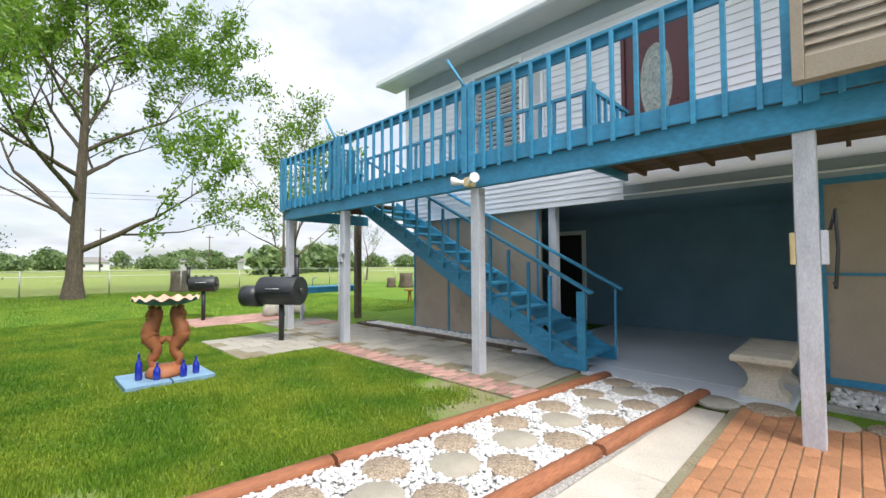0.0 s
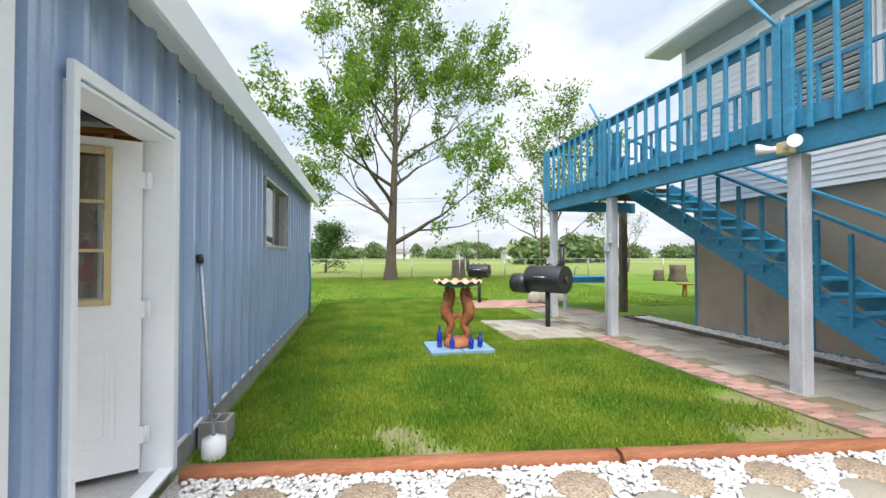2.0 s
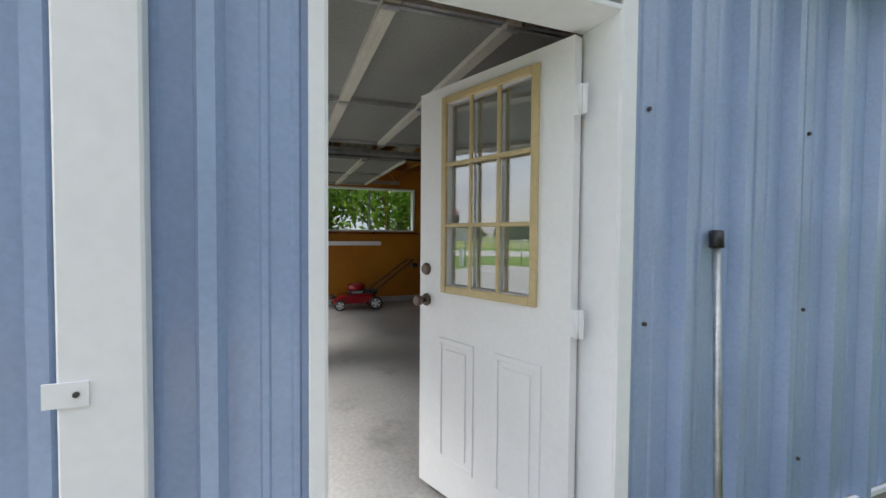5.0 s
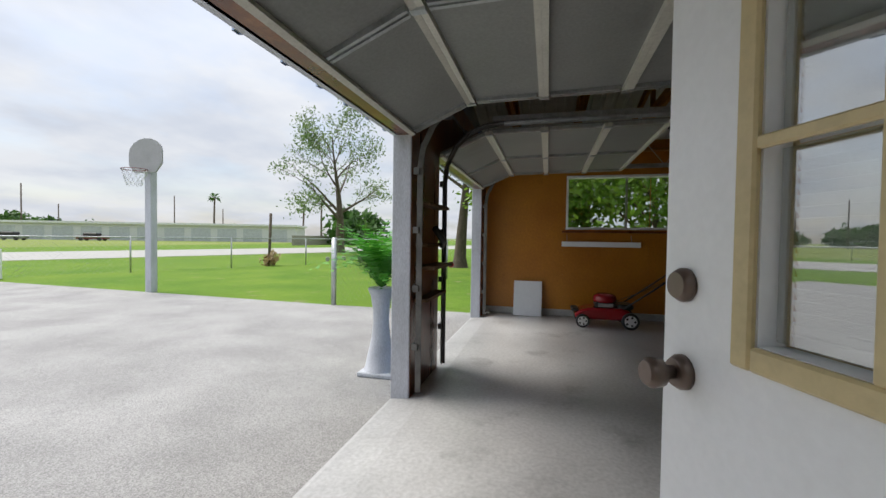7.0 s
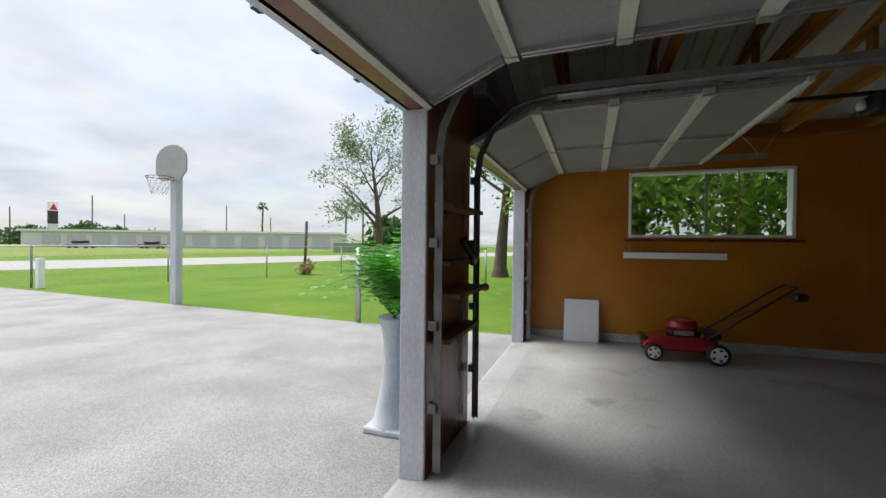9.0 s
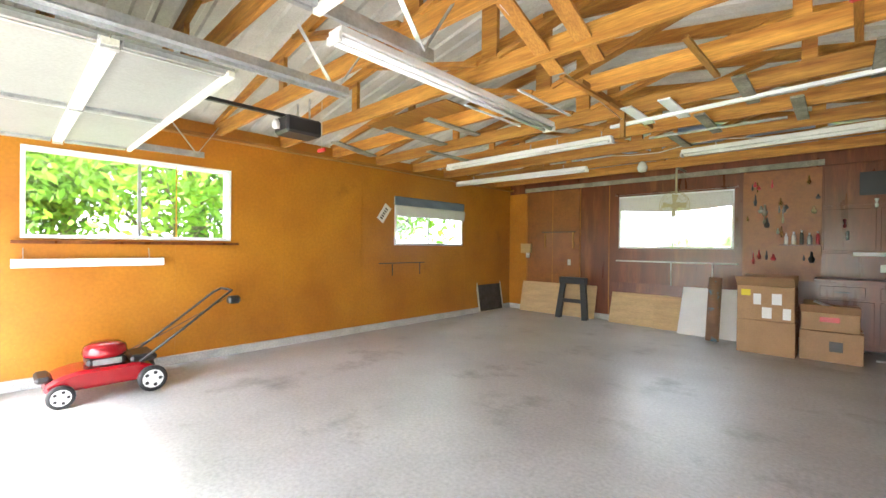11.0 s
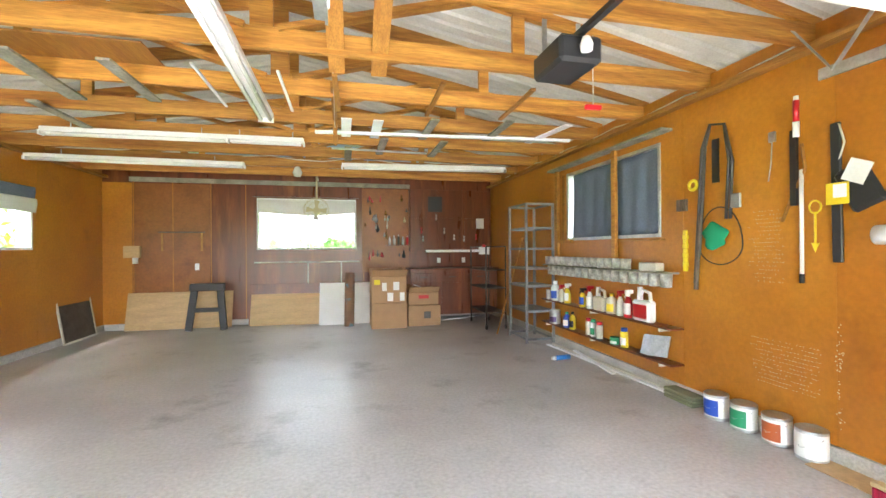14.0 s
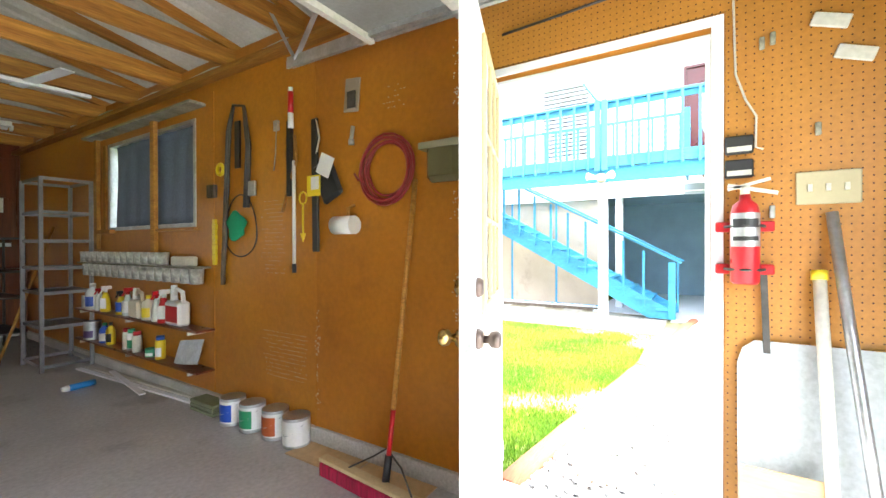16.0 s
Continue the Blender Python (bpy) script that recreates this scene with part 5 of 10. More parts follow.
def tree(name, label, at, trunk_r, fork_z, height, spread, seed, leaf=M_LEAF, leaf_size=0.1, per=9, lspread=0.22, limbs=5, levels=4, lean=(0, 0), droop=0.0, low_dense=True, bark=M_BARK, sides=7, keep=1.0):
    q = random.Random(seed)
    t = thing(name, label, "tree", (at[0], at[1], ZG))
    bm = bmesh.new()
    tips = []
    def grow(p, d, length, r, level):
        n = 4 if level < 2 else 3
        pts, rs = [p.copy()], [r]
        for k in range(n):
            d = (d + Vector((q.uniform(-1, 1), q.uniform(-1, 1), q.uniform(-0.6, 0.8) - droop * level * 0.5)) * 0.17).normalized()
            p = p + d * (length / n)
            pts.append(p.copy()); rs.append(max(r * (1 - 0.5 * (k + 1) / n), 0.007))
        tube(bm, pts, rs, max(3, sides - 2 * level), cap=False)
        if level >= levels:
            tips.extend(pts[1:])
            return
        if level >= levels - 2:
            tips.extend(pts[2:])
        kids = q.choice((2, 3, 3))
        for c in range(kids):
            k = q.randint(1, n) if c else n
            a = q.uniform(0.35, 0.85) if c else 0.2
            side = d.orthogonal().normalized()
            side = (Matrix.Rotation(q.uniform(0, 6.28), 4, d) @ side)
            nd = (d * math.cos(a) + side * math.sin(a) + Vector((0, 0, 0.15 - droop))).normalized()
            grow(pts[k], nd, length * q.uniform(0.55, 0.8), rs[k] * (q.uniform(0.55, 0.75) if c else 0.95), level + 1)
    top = height * 0.80
    lead, lr, z = [], [], -0.15
    wob = Vector((lean[0], lean[1], 0))
    for k in range(15):
        f = k / 14
        z = -0.15 + (top + 0.15) * f
        lead.append(wob * min(1, z / fork_z) + Vector((0.25 * math.sin(2.3 * f + seed) * f * 2, 0.25 * math.cos(3.1 * f + seed) * f * 2, z)))
        lr.append(trunk_r * (1.45 if k == 0 else max(0.12, 1.05 - 1.02 * f ** 0.8)))
    tube(bm, lead, lr, 12, cap=False)
    H = height - fork_z
    for k in range(limbs * 2):
        f = (k + q.uniform(0, 0.8)) / (limbs * 2)
        z0 = fork_z + (top - fork_z) * f
        i0 = min(13, max(1, int((z0 + 0.15) / (top + 0.15) * 14)))
        p0 = lead[i0]
        a = 2.4 * k + q.uniform(-0.5, 0.5)
        el = 0.50 + 0.62 * f + q.uniform(-0.15, 0.2)
        d = Vector((math.cos(a) * math.cos(el), math.sin(a) * math.cos(el), math.sin(el)))
        ln = spread * (0.62 - 0.30 * f) * q.uniform(0.85, 1.15)
        grow(p0.copy(), d, ln, lr[i0] * 0.55, 1)
    part("trunk", bm, bark, t)
    if keep < 1:
        tips = [v for v in tips if q.random() < keep * (1.7 - 0.95 * (v.z - fork_z) / (height - fork_z))]
    if per:
        leaf_mesh("crown", [tuple(v) for v in tips], leaf_size, per, lspread, leaf, t, seed)
    return t


tree("tree", "big spreading lawn tree with sparse new leaves", (2.95, 22.6), 0.33, 2.7, 19.0, 6.5, 7, leaf_size=0.125, per=13, lspread=0.22, limbs=9, levels=5, keep=0.58)
tree("tree", "slender young tree with bright new leaves behind the deck", (12.7, 22.0), 0.16, 1.7, 11.2, 4.4, 12, leaf_size=0.12, per=11, lspread=0.26, limbs=7, levels=4, keep=0.5)
tree("tree", "bare twiggy small tree beyond the lawn", (24.0, 31.0), 0.10, 1.6, 6.0, 2.4, 21, leaf_size=0.07, per=1, lspread=0.2, limbs=5, levels=4)
tree("bush", "round green bush past the garage", (-1.5, 34.5), 0.12, 0.5, 3.9, 1.9, 31, leaf=M_LEAF_D, leaf_size=0.11, per=16, lspread=0.3, limbs=7, levels=3)
tree("bush", "low dark bush beside the far garage corner", (-3.6, 30.0), 0.1, 0.3, 1.8, 1.2, 33, leaf=M_LEAF_D, leaf_size=0.10, per=16, lspread=0.25, limbs=6, levels=3)
tree("tree", "leaning grey tree with dusty leaves beyond the street fence", (-31.0, -15.5), 0.42, 2.6, 11.5, 4.8, 44, leaf=M_LEAF_G, leaf_size=0.13, per=8, lspread=0.34, limbs=6, levels=4, keep=0.6, droop=0.16, lean=(0.3, 0.2))
tree("tree", "green shade tree west of the garage", (-18.6, -2.9), 0.30, 3.0, 10.5, 4.2, 55, leaf=M_LEAF, leaf_size=0.13, per=13, lspread=0.4, limbs=6, levels=4)
tree("tree", "green shade tree west of the garage", (-15.5, 5.2), 0.32, 2.4, 9.5, 5.0, 58, leaf=M_LEAF, leaf_size=0.13, per=15, lspread=0.42, limbs=7, levels=4)
tree("tree", "green shade tree west of the garage", (-21.0, 11.5), 0.30, 1.8, 8.5, 4.6, 59, leaf=M_LEAF_D, leaf_size=0.14, per=14, lspread=0.45, limbs=7, levels=4)
tree("tree", "low green shade tree beside the garage", (-16.5, 2.4), 0.26, 1.9, 8.0, 4.6, 66, leaf=M_LEAF, leaf_size=0.14, per=14, lspread=0.42, limbs=7, levels=4)
for bx_, by_, bs_ in ((-12.4, 3.6, 81), (-13.4, 6.4, 82), (-12.0, 9.0, 83)):
    tree("bush", "tall leafy green bush west of the garage", (bx_, by_), 0.12, 0.7, 5.2, 3.0, bs_, leaf=M_LEAF, leaf_size=0.12, per=16, lspread=0.34, limbs=7, levels=3)
tree("bush", "leafy bush seen through the west window", (-13.5, 0.8), 0.1, 0.5, 3.2, 2.2, 61, leaf=M_LEAF, leaf_size=0.10, per=14, lspread=0.3, limbs=7, levels=3)


def far_trees(name, pts, seed, label, leaf=M_LEAF_D):
    """Clumps on the skyline, one mesh."""
    g = np.random.default_rng(seed)
    P = []
    for x, y, r, h in pts:
        n = int(34 * r)
        for _ in range(n):
            a, b = g.uniform(0, 6.28), g.uniform(0, 1) ** 0.5
            zz = g.uniform(0.08, 1)
            k = math.sqrt(max(0, 1 - (2 * zz - 0.9) ** 2)) if zz > 0.2 else 0.8
            P.append((x + r * b * k * math.cos(a), y + r * b * k * math.sin(a), ZG + zz * h))
    t = thing(name, label, "far trees", (0, 0, 0), kind="stuff")
    leaf_mesh("foliage", P, 0.75, 5, 0.7, leaf, t, seed)
    return t
q = random.Random(9)
line = [(q.uniform(-150, 190), q.uniform(170, 230), q.uniform(4, 9), q.uniform(3.5, 7)) for _ in range(60)]
far_trees("backdrop_woods_north", line, 70, "hazy line of trees across the northern fields", M_LEAF_G)
far_trees("backdrop_woods_near", [(26 + 5 * k + q.uniform(-2, 2), 62 + 4 * k, q.uniform(2.5, 4.5), q.uniform(3.0, 5.2)) for k in range(7)], 71, "clump of dusty trees beyond the field road", M_LEAF_G)
far_trees("backdrop_woods_south", [(q.uniform(-260, 10), q.uniform(-230, -150), q.uniform(5, 9), q.uniform(4, 7)) for _ in range(40)], 72, "hazy line of trees behind the street")
far_trees("backdrop_pines_southwest", [(-62, -31, 2.6, 5.2), (-66, -31, 2.4, 4.8), (-70, -30, 2.5, 5.0)], 73, "dark clump of pines behind the low wall")


def pole(name, label, x, y, h, r, material=M_BARK, arm=False):
    t = thing(name, label, "pole", (x, y, ZG))
    bm = bmesh.new(); tube(bm, [(0, 0, -0.1), (0, 0, h)], [r, r * 0.8], 8); part("shaft", bm, material, t)
    if arm:
        bm = bmesh.new(); beam(bm, (-0.9, 0, h - 0.5), (0.9, 0, h - 0.5), 0.12, 0.12); part("crossarm", bm, material, t)
    return t
for x, y, h in ((-48, 118, 9), (14, 120, 10), (35, 115, 9), (60, 110, 9.5), (22, 44, 8.5), (-20, 150, 10)):
    pole("utility_pole", "brown wooden utility pole in the fields", x, y, h, 0.16, arm=True)
for x, y, h in ((-45, -118, 11), (-58, -125, 9), (-66, -110, 12), (-83, -125, 9), (-95, -100, 12), (-104, -92, 9), (-30, -120, 10), (-130, -70, 8)):
    pole("utility_pole", "brown wooden utility pole beyond the storage building", x, y, h, 0.16)
wires = thing("power_line", "thin sagging power lines across the sky", "cable")
for z0, z1, a, b in ((7.2, 8.4, (-60, 62), (22, 44)), (8.4, 7.6, (22, 44), (70, 40)), (5.6, 8.2, (-60, 60), (22, 44))):
    bm = bmesh.new()
    tube(bm, [(a[0] + (b[0] - a[0]) * k / 12, a[1] + (b[1] - a[1]) * k / 12, z0 + (z1 - z0) * k / 12 - 1.6 * (k / 12) * (1 - k / 12)) for k in range(13)], 0.018, 4, False)
    part("wire", bm, M_BLACK, wires)


def palm(x, y, h):
    t = thing("palm_tree", "tall thin palm with a tuft of fronds", "palm tree", (x, y, ZG), "palms beyond the street")
    bm = bmesh.new(); tube(bm, [(0, 0, 0), (0.2, 0, h * 0.5), (0, 0, h)], [0.28, 0.22, 0.2], 8); part("trunk", bm, M_BARK, t)
    bm = bmesh.new()
    q = random.Random(int(x))
    for k in range(26):
        a, e = q.uniform(0, 6.28), q.uniform(-0.5, 1.1)
        d = Vector((math.cos(a) * math.cos(e), math.sin(a) * math.cos(e), math.sin(e)))
        p0 = Vector((0, 0, h)); p1 = p0 + d * 1.1; p2 = p1 + d * 0.7 + Vector((0, 0, -0.5))
        s = d.cross(Vector((0, 0, 1))).normalized() * 0.28
        vs = [bm.verts.new(v) for v in (p0, p1 + s, p2, p1 - s)]
        bm.faces.new(vs)
    part("fronds", bm, M_LEAF_D, t)
for x, y, h in ((-90, -82, 11.0), (-88, -55, 8.0), (-96, -55, 11)):
    palm(x, y, h)


# ---------- fences ----------
M_MESH = bpy.data.materials.new("chain link mesh")
M_MESH.use_nodes = True
_n, _l = M_MESH.node_tree.nodes, M_MESH.node_tree.links
_b = _n["Principled BSDF"]
_b.inputs["Base Color"].default_value, _b.inputs["Metallic"].default_value, _b.inputs["Roughness"].default_value = (0.45, 0.47, 0.47, 1), 0.6, 0.5
def fence(name, label, a, b, step=3.0, h=1.2):
    t = thing(name, label, "fence")
    a, b = Vector((*a, ZG)), Vector((*b, ZG))
    L = (b - a).length
    d = (b - a) / L
    n = max(1, round(L / step))
    for k in range(n + 1):
        p = a + d * (L * k / n)
        bm = bmesh.new(); tube(bm, [p, p + Vector((0, 0, h + 0.03))], 0.03, 6); part("post", bm, M_GALV, t)
    bm = bmesh.new(); tube(bm, [a + Vector((0, 0, h)), b + Vector((0, 0, h))], 0.02, 6, False); part("top_rail", bm, M_GALV, t)
    bm = bmesh.new()
    pitch = 0.16
    def wire(p, q):
        v = [bm.verts.new(p + Vector((0, 0, 0.002))), bm.verts.new(p - Vector((0, 0, 0.002))), bm.verts.new(q - Vector((0, 0, 0.002))), bm.verts.new(q + Vector((0, 0, 0.002)))]
        bm.faces.new(v)
    s = -h
    while s < L and L < 60:
        for sg in (1, -1):
            s0, s1 = max(s, 0.0), min(s + h, L)
            if s1 > s0:
                z0, z1 = ((s0 - s), (s1 - s)) if sg > 0 else (h - (s0 - s), h - (s1 - s))
                wire(a + d * s0 + Vector((0, 0, z0)), a + d * s1 + Vector((0, 0, z1)))
        s += pitch
    if len(bm.verts):
        part("wire_mesh", bm, M_MESH, t, kind="stuff")
    else:
        bm.free()
    return t
fence("fence", "grey chain-link fence behind the lawn", (-14, 23.6), (32, 25.6))
fence("fence", "grey chain-link fence along the street", (-8.3, -14.3), (-41, 2.0), 3.2)
fence("fence", "grey chain-link fence along the street", (-8.3, -14.3), (-4, -17.5), 3.2)
fence("fence", "grey chain-link fence beyond the street", (40, -52), (-15, -38), 3.5, 1.5)
fence("fence", "chain-link fence section beside the driveway", (-7.25, -3.0), (-13.2, -2.2), 3.0, 1.25)


# ---------- outdoor things ----------
# bird bath with two sea-horses
M_PAINT_BLUE = mat("sky blue painted slab", (0.20, 0.34, 0.48), 0.7, var=0.15, scale=5, fine=0.1, stain=(0.4, 0.42, 0.42), stain_lo=0.62, stain_hi=0.75, stain_scale=4)
M_BOWL_IN = mat("peach glaze", (0.72, 0.40, 0.28), 0.4, var=0.1, scale=10, stain=(0.7, 0.6, 0.5), stain_lo=0.55, stain_hi=0.75, stain_scale=14)
M_BOWL_OUT = mat("teal glaze", (0.03, 0.22, 0.26), 0.35, var=0.15, scale=8)
M_COBALT = plain("cobalt glass", (0.01, 0.025, 0.35), 0.06, spec=0.9, coat=0.5)
BB = (2.66, 4.84)
for x0, x1, y0, y1 in ((2.19, 2.655, 4.46, 5.22), (2.67, 3.13, 4.46, 5.22)):
    bm = bmesh.new(); box(bm, x0, y0, ZG - 0.01, x1, y1, ZG + 0.06)
    tagged(part("paving_slab", bm, M_PAINT_BLUE, None, bevel=0.006), "light blue painted slab under the bird bath", "slab", "blue slabs under the bird bath")
bb = thing("bird_bath", "terracotta sea-horse bird bath with a scalloped bowl", "bird bath", (BB[0], BB[1], ZG + 0.06), rz=-20)
bm = bmesh.new()
lathe(bm, [(0.27, 0), (0.28, 0.04), (0.24, 0.09), (0.21, 0.12), (0.0, 0.13)], 24)
for s in (-1, 1):
    # tail curl, ridged body, neck and head with a snout
    path = [(0.10, 0.10), (0.17, 0.13), (0.20, 0.20), (0.14, 0.27), (0.12, 0.34), (0.17, 0.42), (0.22, 0.50), (0.215, 0.58), (0.17, 0.66), (0.13, 0.74), (0.13, 0.80), (0.17, 0.855)]
    rad = [0.04, 0.055, 0.06, 0.07, 0.08, 0.105, 0.125, 0.12, 0.10, 0.085, 0.085, 0.075]
    P, R_ = [], []
    for i in range(len(path) - 1):
        for k in range(4):
            f = k / 4
            P.append((s * (path[i][0] * (1 - f) + path[i + 1][0] * f), 0, path[i][1] * (1 - f) + path[i + 1][1] * f))
            R_.append((rad[i] * (1 - f) + rad[i + 1] * f) * (1.10 if k % 2 else 0.93))
    tube(bm, P, R_, 12)
    tube(bm, [(s * 0.15, 0, 0.83), (s * 0.22, 0, 0.80), (s * 0.27, 0, 0.755), (s * 0.275, 0, 0.74)], [0.062, 0.05, 0.028, 0.024], 10)
    tube(bm, [(s * 0.14, 0, 0.83), (s * 0.20, 0, 0.87), (s * 0.26, 0, 0.865)], [0.03, 0.028, 0.008], 8)
    for k in range(7):
        z = 0.40 + 0.05 * k
        tube(bm, [(s * (0.24 + 0.04 * math.sin(k * 0.5)), 0, z), (s * (0.34 - 0.008 * k), 0, z + 0.02)], [0.022, 0.004], 6)
    tube(bm, [(s * 0.11, 0, 0.40), (s * 0.03, 0, 0.46), (0, 0, 0.44)], [0.05, 0.045, 0.04], 8)
bmesh.ops.scale(bm, vec=(0.78, 0.85, 1.0), verts=bm.verts)
part("pedestal", bm, M_TERRACOTTA, bb)
bm = bmesh.new()
N = 112
rings = []
for r, z, w in ((0.10, 0.0, 0), (0.22, 0.015, 0.004), (0.32, 0.045, 0.010), (0.395, 0.085, 0.02)):
    rings.append([bm.verts.new((r * math.cos(6.28318 * k / N), r * math.sin(6.28318 * k / N), 0.885 + z + w * math.cos(14 * 6.28318 * k / N))) for k in range(N)])
for a, b in zip(rings, rings[1:]):
    for k in range(N):
        bm.faces.new((a[k], a[(k + 1) % N], b[(k + 1) % N], b[k])).smooth = True
bm.faces.new(rings[0][::-1])
bmesh.ops.scale(bm, vec=(0.93, 0.93, 1.0), verts=bm.verts)
part("bowl_underside", bm, M_BOWL_OUT, bb, "teal glazed bowl underside")
bm = bmesh.new()
rings = []
for r, z, w in ((0.397, 0.087, 0.02), (0.385, 0.098, 0.021), (0.32, 0.065, 0.016), (0.2, 0.045, 0.008), (0.02, 0.035, 0)):
    rings.append([bm.verts.new((r * math.cos(6.28318 * k / N), r * math.sin(6.28318 * k / N), 0.885 + z + w * math.cos(14 * 6.28318 * k / N))) for k in range(N)])
for a, b in zip(rings, rings[1:]):
    for k in range(N):
        bm.faces.new((a[k], a[(k + 1) % N], b[(k + 1) % N], b[k])).smooth = True
bm.faces.new(rings[-1])
bmesh.ops.scale(bm, vec=(0.93, 0.93, 1.0), verts=bm.verts)
part("bowl_inside", bm, M_BOWL_IN, bb, "peach scalloped bowl inside")
for x, y, h in ((2.37, 4.78, 0.32), (2.53, 4.64, 0.21), (2.80, 4.58, 0.21), (2.96, 4.66, 0.22)):
    b = thing("glass_bottle", "cobalt blue glass bottle on a blue slab", "bottle", (x, y, ZG + 0.06), "blue bottles round the bird bath")
    bm = bmesh.new(); lathe(bm, [(0.036, 0), (0.04, 0.02), (0.04, h * 0.52), (0.034, h * 0.62), (0.015, h * 0.78), (0.013, h * 0.95), (0.016, h * 0.96), (0.016, h), (0.0, h)], 16); part("glass", bm, M_COBALT, b)


def smoker(x, y, z, r, L, side_box, chim, label, rz):
    t = thing("barrel_grill", label, "grill", (x, y, ZG), "barrel grills on posts", rz)
    bm = bmesh.new(); tube(bm, [(0, 0, -0.02), (0, 0, z - r * 0.8)], 0.05, 14); part("post", bm, M_BLACKMETAL, t)
    bm = bmesh.new(); tube(bm, [(-L / 2, 0, z), (-L / 2 + 0.01, 0, z), (L / 2 - 0.01, 0, z), (L / 2, 0, z)], [r * 0.97, r, r, r * 0.97], 28); part("barrel", bm, M_BLACKMETAL, t)
    bm = bmesh.new(); box(bm, -L / 2 + 0.05, -r * 1.03, z - 0.02, L / 2 - 0.05, -r * 0.98, z + 0.0); part("lid_lip", bm, M_BLACKMETAL, t)
    bm = bmesh.new(); tube(bm, [(-0.12, -r - 0.0, z + 0.05), (-0.12, -r - 0.05, z + 0.05), (0.12, -r - 0.05, z + 0.05), (0.12, -r, z + 0.05)], 0.01, 6); part("handle", bm, M_GALV, t)
    for k in (-0.3, 0.0, 0.3):
        bm = bmesh.new(); box(bm, k * L - 0.02, -0.02, z + r - 0.004, k * L + 0.02, 0.02, z + r + 0.03); part("hinge", bm, M_BLACKMETAL, t)
    if side_box:
        bm = bmesh.new(); tube(bm, [(-L / 2 - 0.32, -0.1, z - 0.10), (-L / 2 + 0.02, -0.1, z - 0.10)], r * 0.74, 24); part("firebox", bm, M_BLACKMETAL, t)
    bm = bmesh.new(); cx = L / 2 - 0.08 if side_box else -L / 2 - 0.06
    tube(bm, [(cx, 0, z), (cx, 0, z + chim)], 0.045, 14); tube(bm, [(cx, 0, z + chim), (cx, 0, z + chim + 0.03)], 0.058, 14); part("chimney", bm, M_BLACKMETAL, t)
    bm = bmesh.new(); tube(bm, [(L / 2, 0, z), (L / 2 + 0.05, 0, z)], 0.06, 12); part("vent", bm, M_DARKSTEEL, t)
    return t
smoker(4.85, 6.35, 0.96, 0.27, 0.80, True, 0.66, "black barrel smoker with side firebox on a post", -58)
smoker(4.72, 10.7, 0.96, 0.20, 0.62, False, 0.42, "small black barrel grill on a thin post", -35)


def stump(x, y, r, h, seed, label="weathered grey tree stump"):
    t = thing("tree_stump", label, "stump", (x, y, ZG))
    q = random.Random(seed)
    bm = bmesh.new()
    lathe(bm, [(r * 1.3, -0.05), (r * 1.05, 0.15), (r * 0.92, h * 0.6), (r * 0.95, h), (r * 0.5, h * 0.93), (0, h * 0.95)], 18)
    for v in bm.verts:
        a = math.atan2(v.co.y, v.co.x)
        k = 1 + 0.12 * math.sin(3 * a + seed) + 0.07 * math.sin(7 * a) + q.uniform(-0.03, 0.03)
        v.co.x *= k; v.co.y *= k
    part("wood", bm, M_BARK, t)
stump(7.5, 25.0, 0.42, 1.15, 1)
stump(18.5, 18.8, 0.4, 0.9, 2, "leaning grey driftwood stump")
stump(17.9, 19.6, 0.25, 0.6, 3, "leaning grey driftwood stump")

table = thing("outdoor_table", "bright blue plank table with a small tap", "table", (7.35, 9.1, ZG))
bm = bmesh.new(); box(bm, -0.95, -0.35, 0.80, 0.95, 0.35, 0.86); part("tabletop", bm, M_TEAL, table, bevel=0.005)
bm = bmesh.new(); box(bm, -0.93, -0.34, 0.70, 0.93, -0.31, 0.80); part("apron", bm, M_TEAL, table)
for x in (-0.85, 0.85):
    for y in (-0.3, 0.3):
        bm = bmesh.new(); box(bm, x - 0.035, y - 0.035, 0, x + 0.035, y + 0.035, 0.8); part("leg", bm, M_POST, table)
bm = bmesh.new(); tube(bm, [(-0.35, 0.1, 0.86), (-0.35, 0.1, 1.05), (-0.33, 0.0, 1.12), (-0.33, -0.12, 1.08)], 0.012, 8); part("tap", bm, M_GALV, table, "steel tap")
bench = thing("picnic_bench", "brown wooden picnic bench on the lawn", "bench", (12.6, 10.9, ZG), rz=-20)
bm = bmesh.new(); box(bm, -0.7, -0.18, 0.42, 0.7, 0.18, 0.47); part("seat", bm, M_TRUSS_Y, bench, bevel=0.004)
for x in (-0.5, 0.5):
    bm = bmesh.new(); beam(bm, (x, -0.16, 0), (x, -0.08, 0.42), 0.09, 0.04, (1, 0, 0)); beam(bm, (x, 0.16, 0), (x, 0.08, 0.42), 0.09, 0.04, (1, 0, 0)); part("leg", bm, M_TRUSS_Y, bench)
for i, (x, y) in enumerate(((6.3, 10.3), (6.55, 10.25), (6.8, 10.3), (7.1, 10.2), (6.45, 10.6))):
    bm = bmesh.new(); q = random.Random(i)
    lathe(bm, [(0.17, 0), (0.20, 0.12), (0.16, 0.26), (0.09, 0.34), (0, 0.36)], 9)
    for v in bm.verts:
        v.co *= 1 + q.uniform(-0.12, 0.12)
    ob = part("rock", bm, M_PAVER, None); ob.matrix_world = pose(x, y, ZG)
    tagged(ob, "pale limestone rock behind the table", "rock", "rocks behind the table")

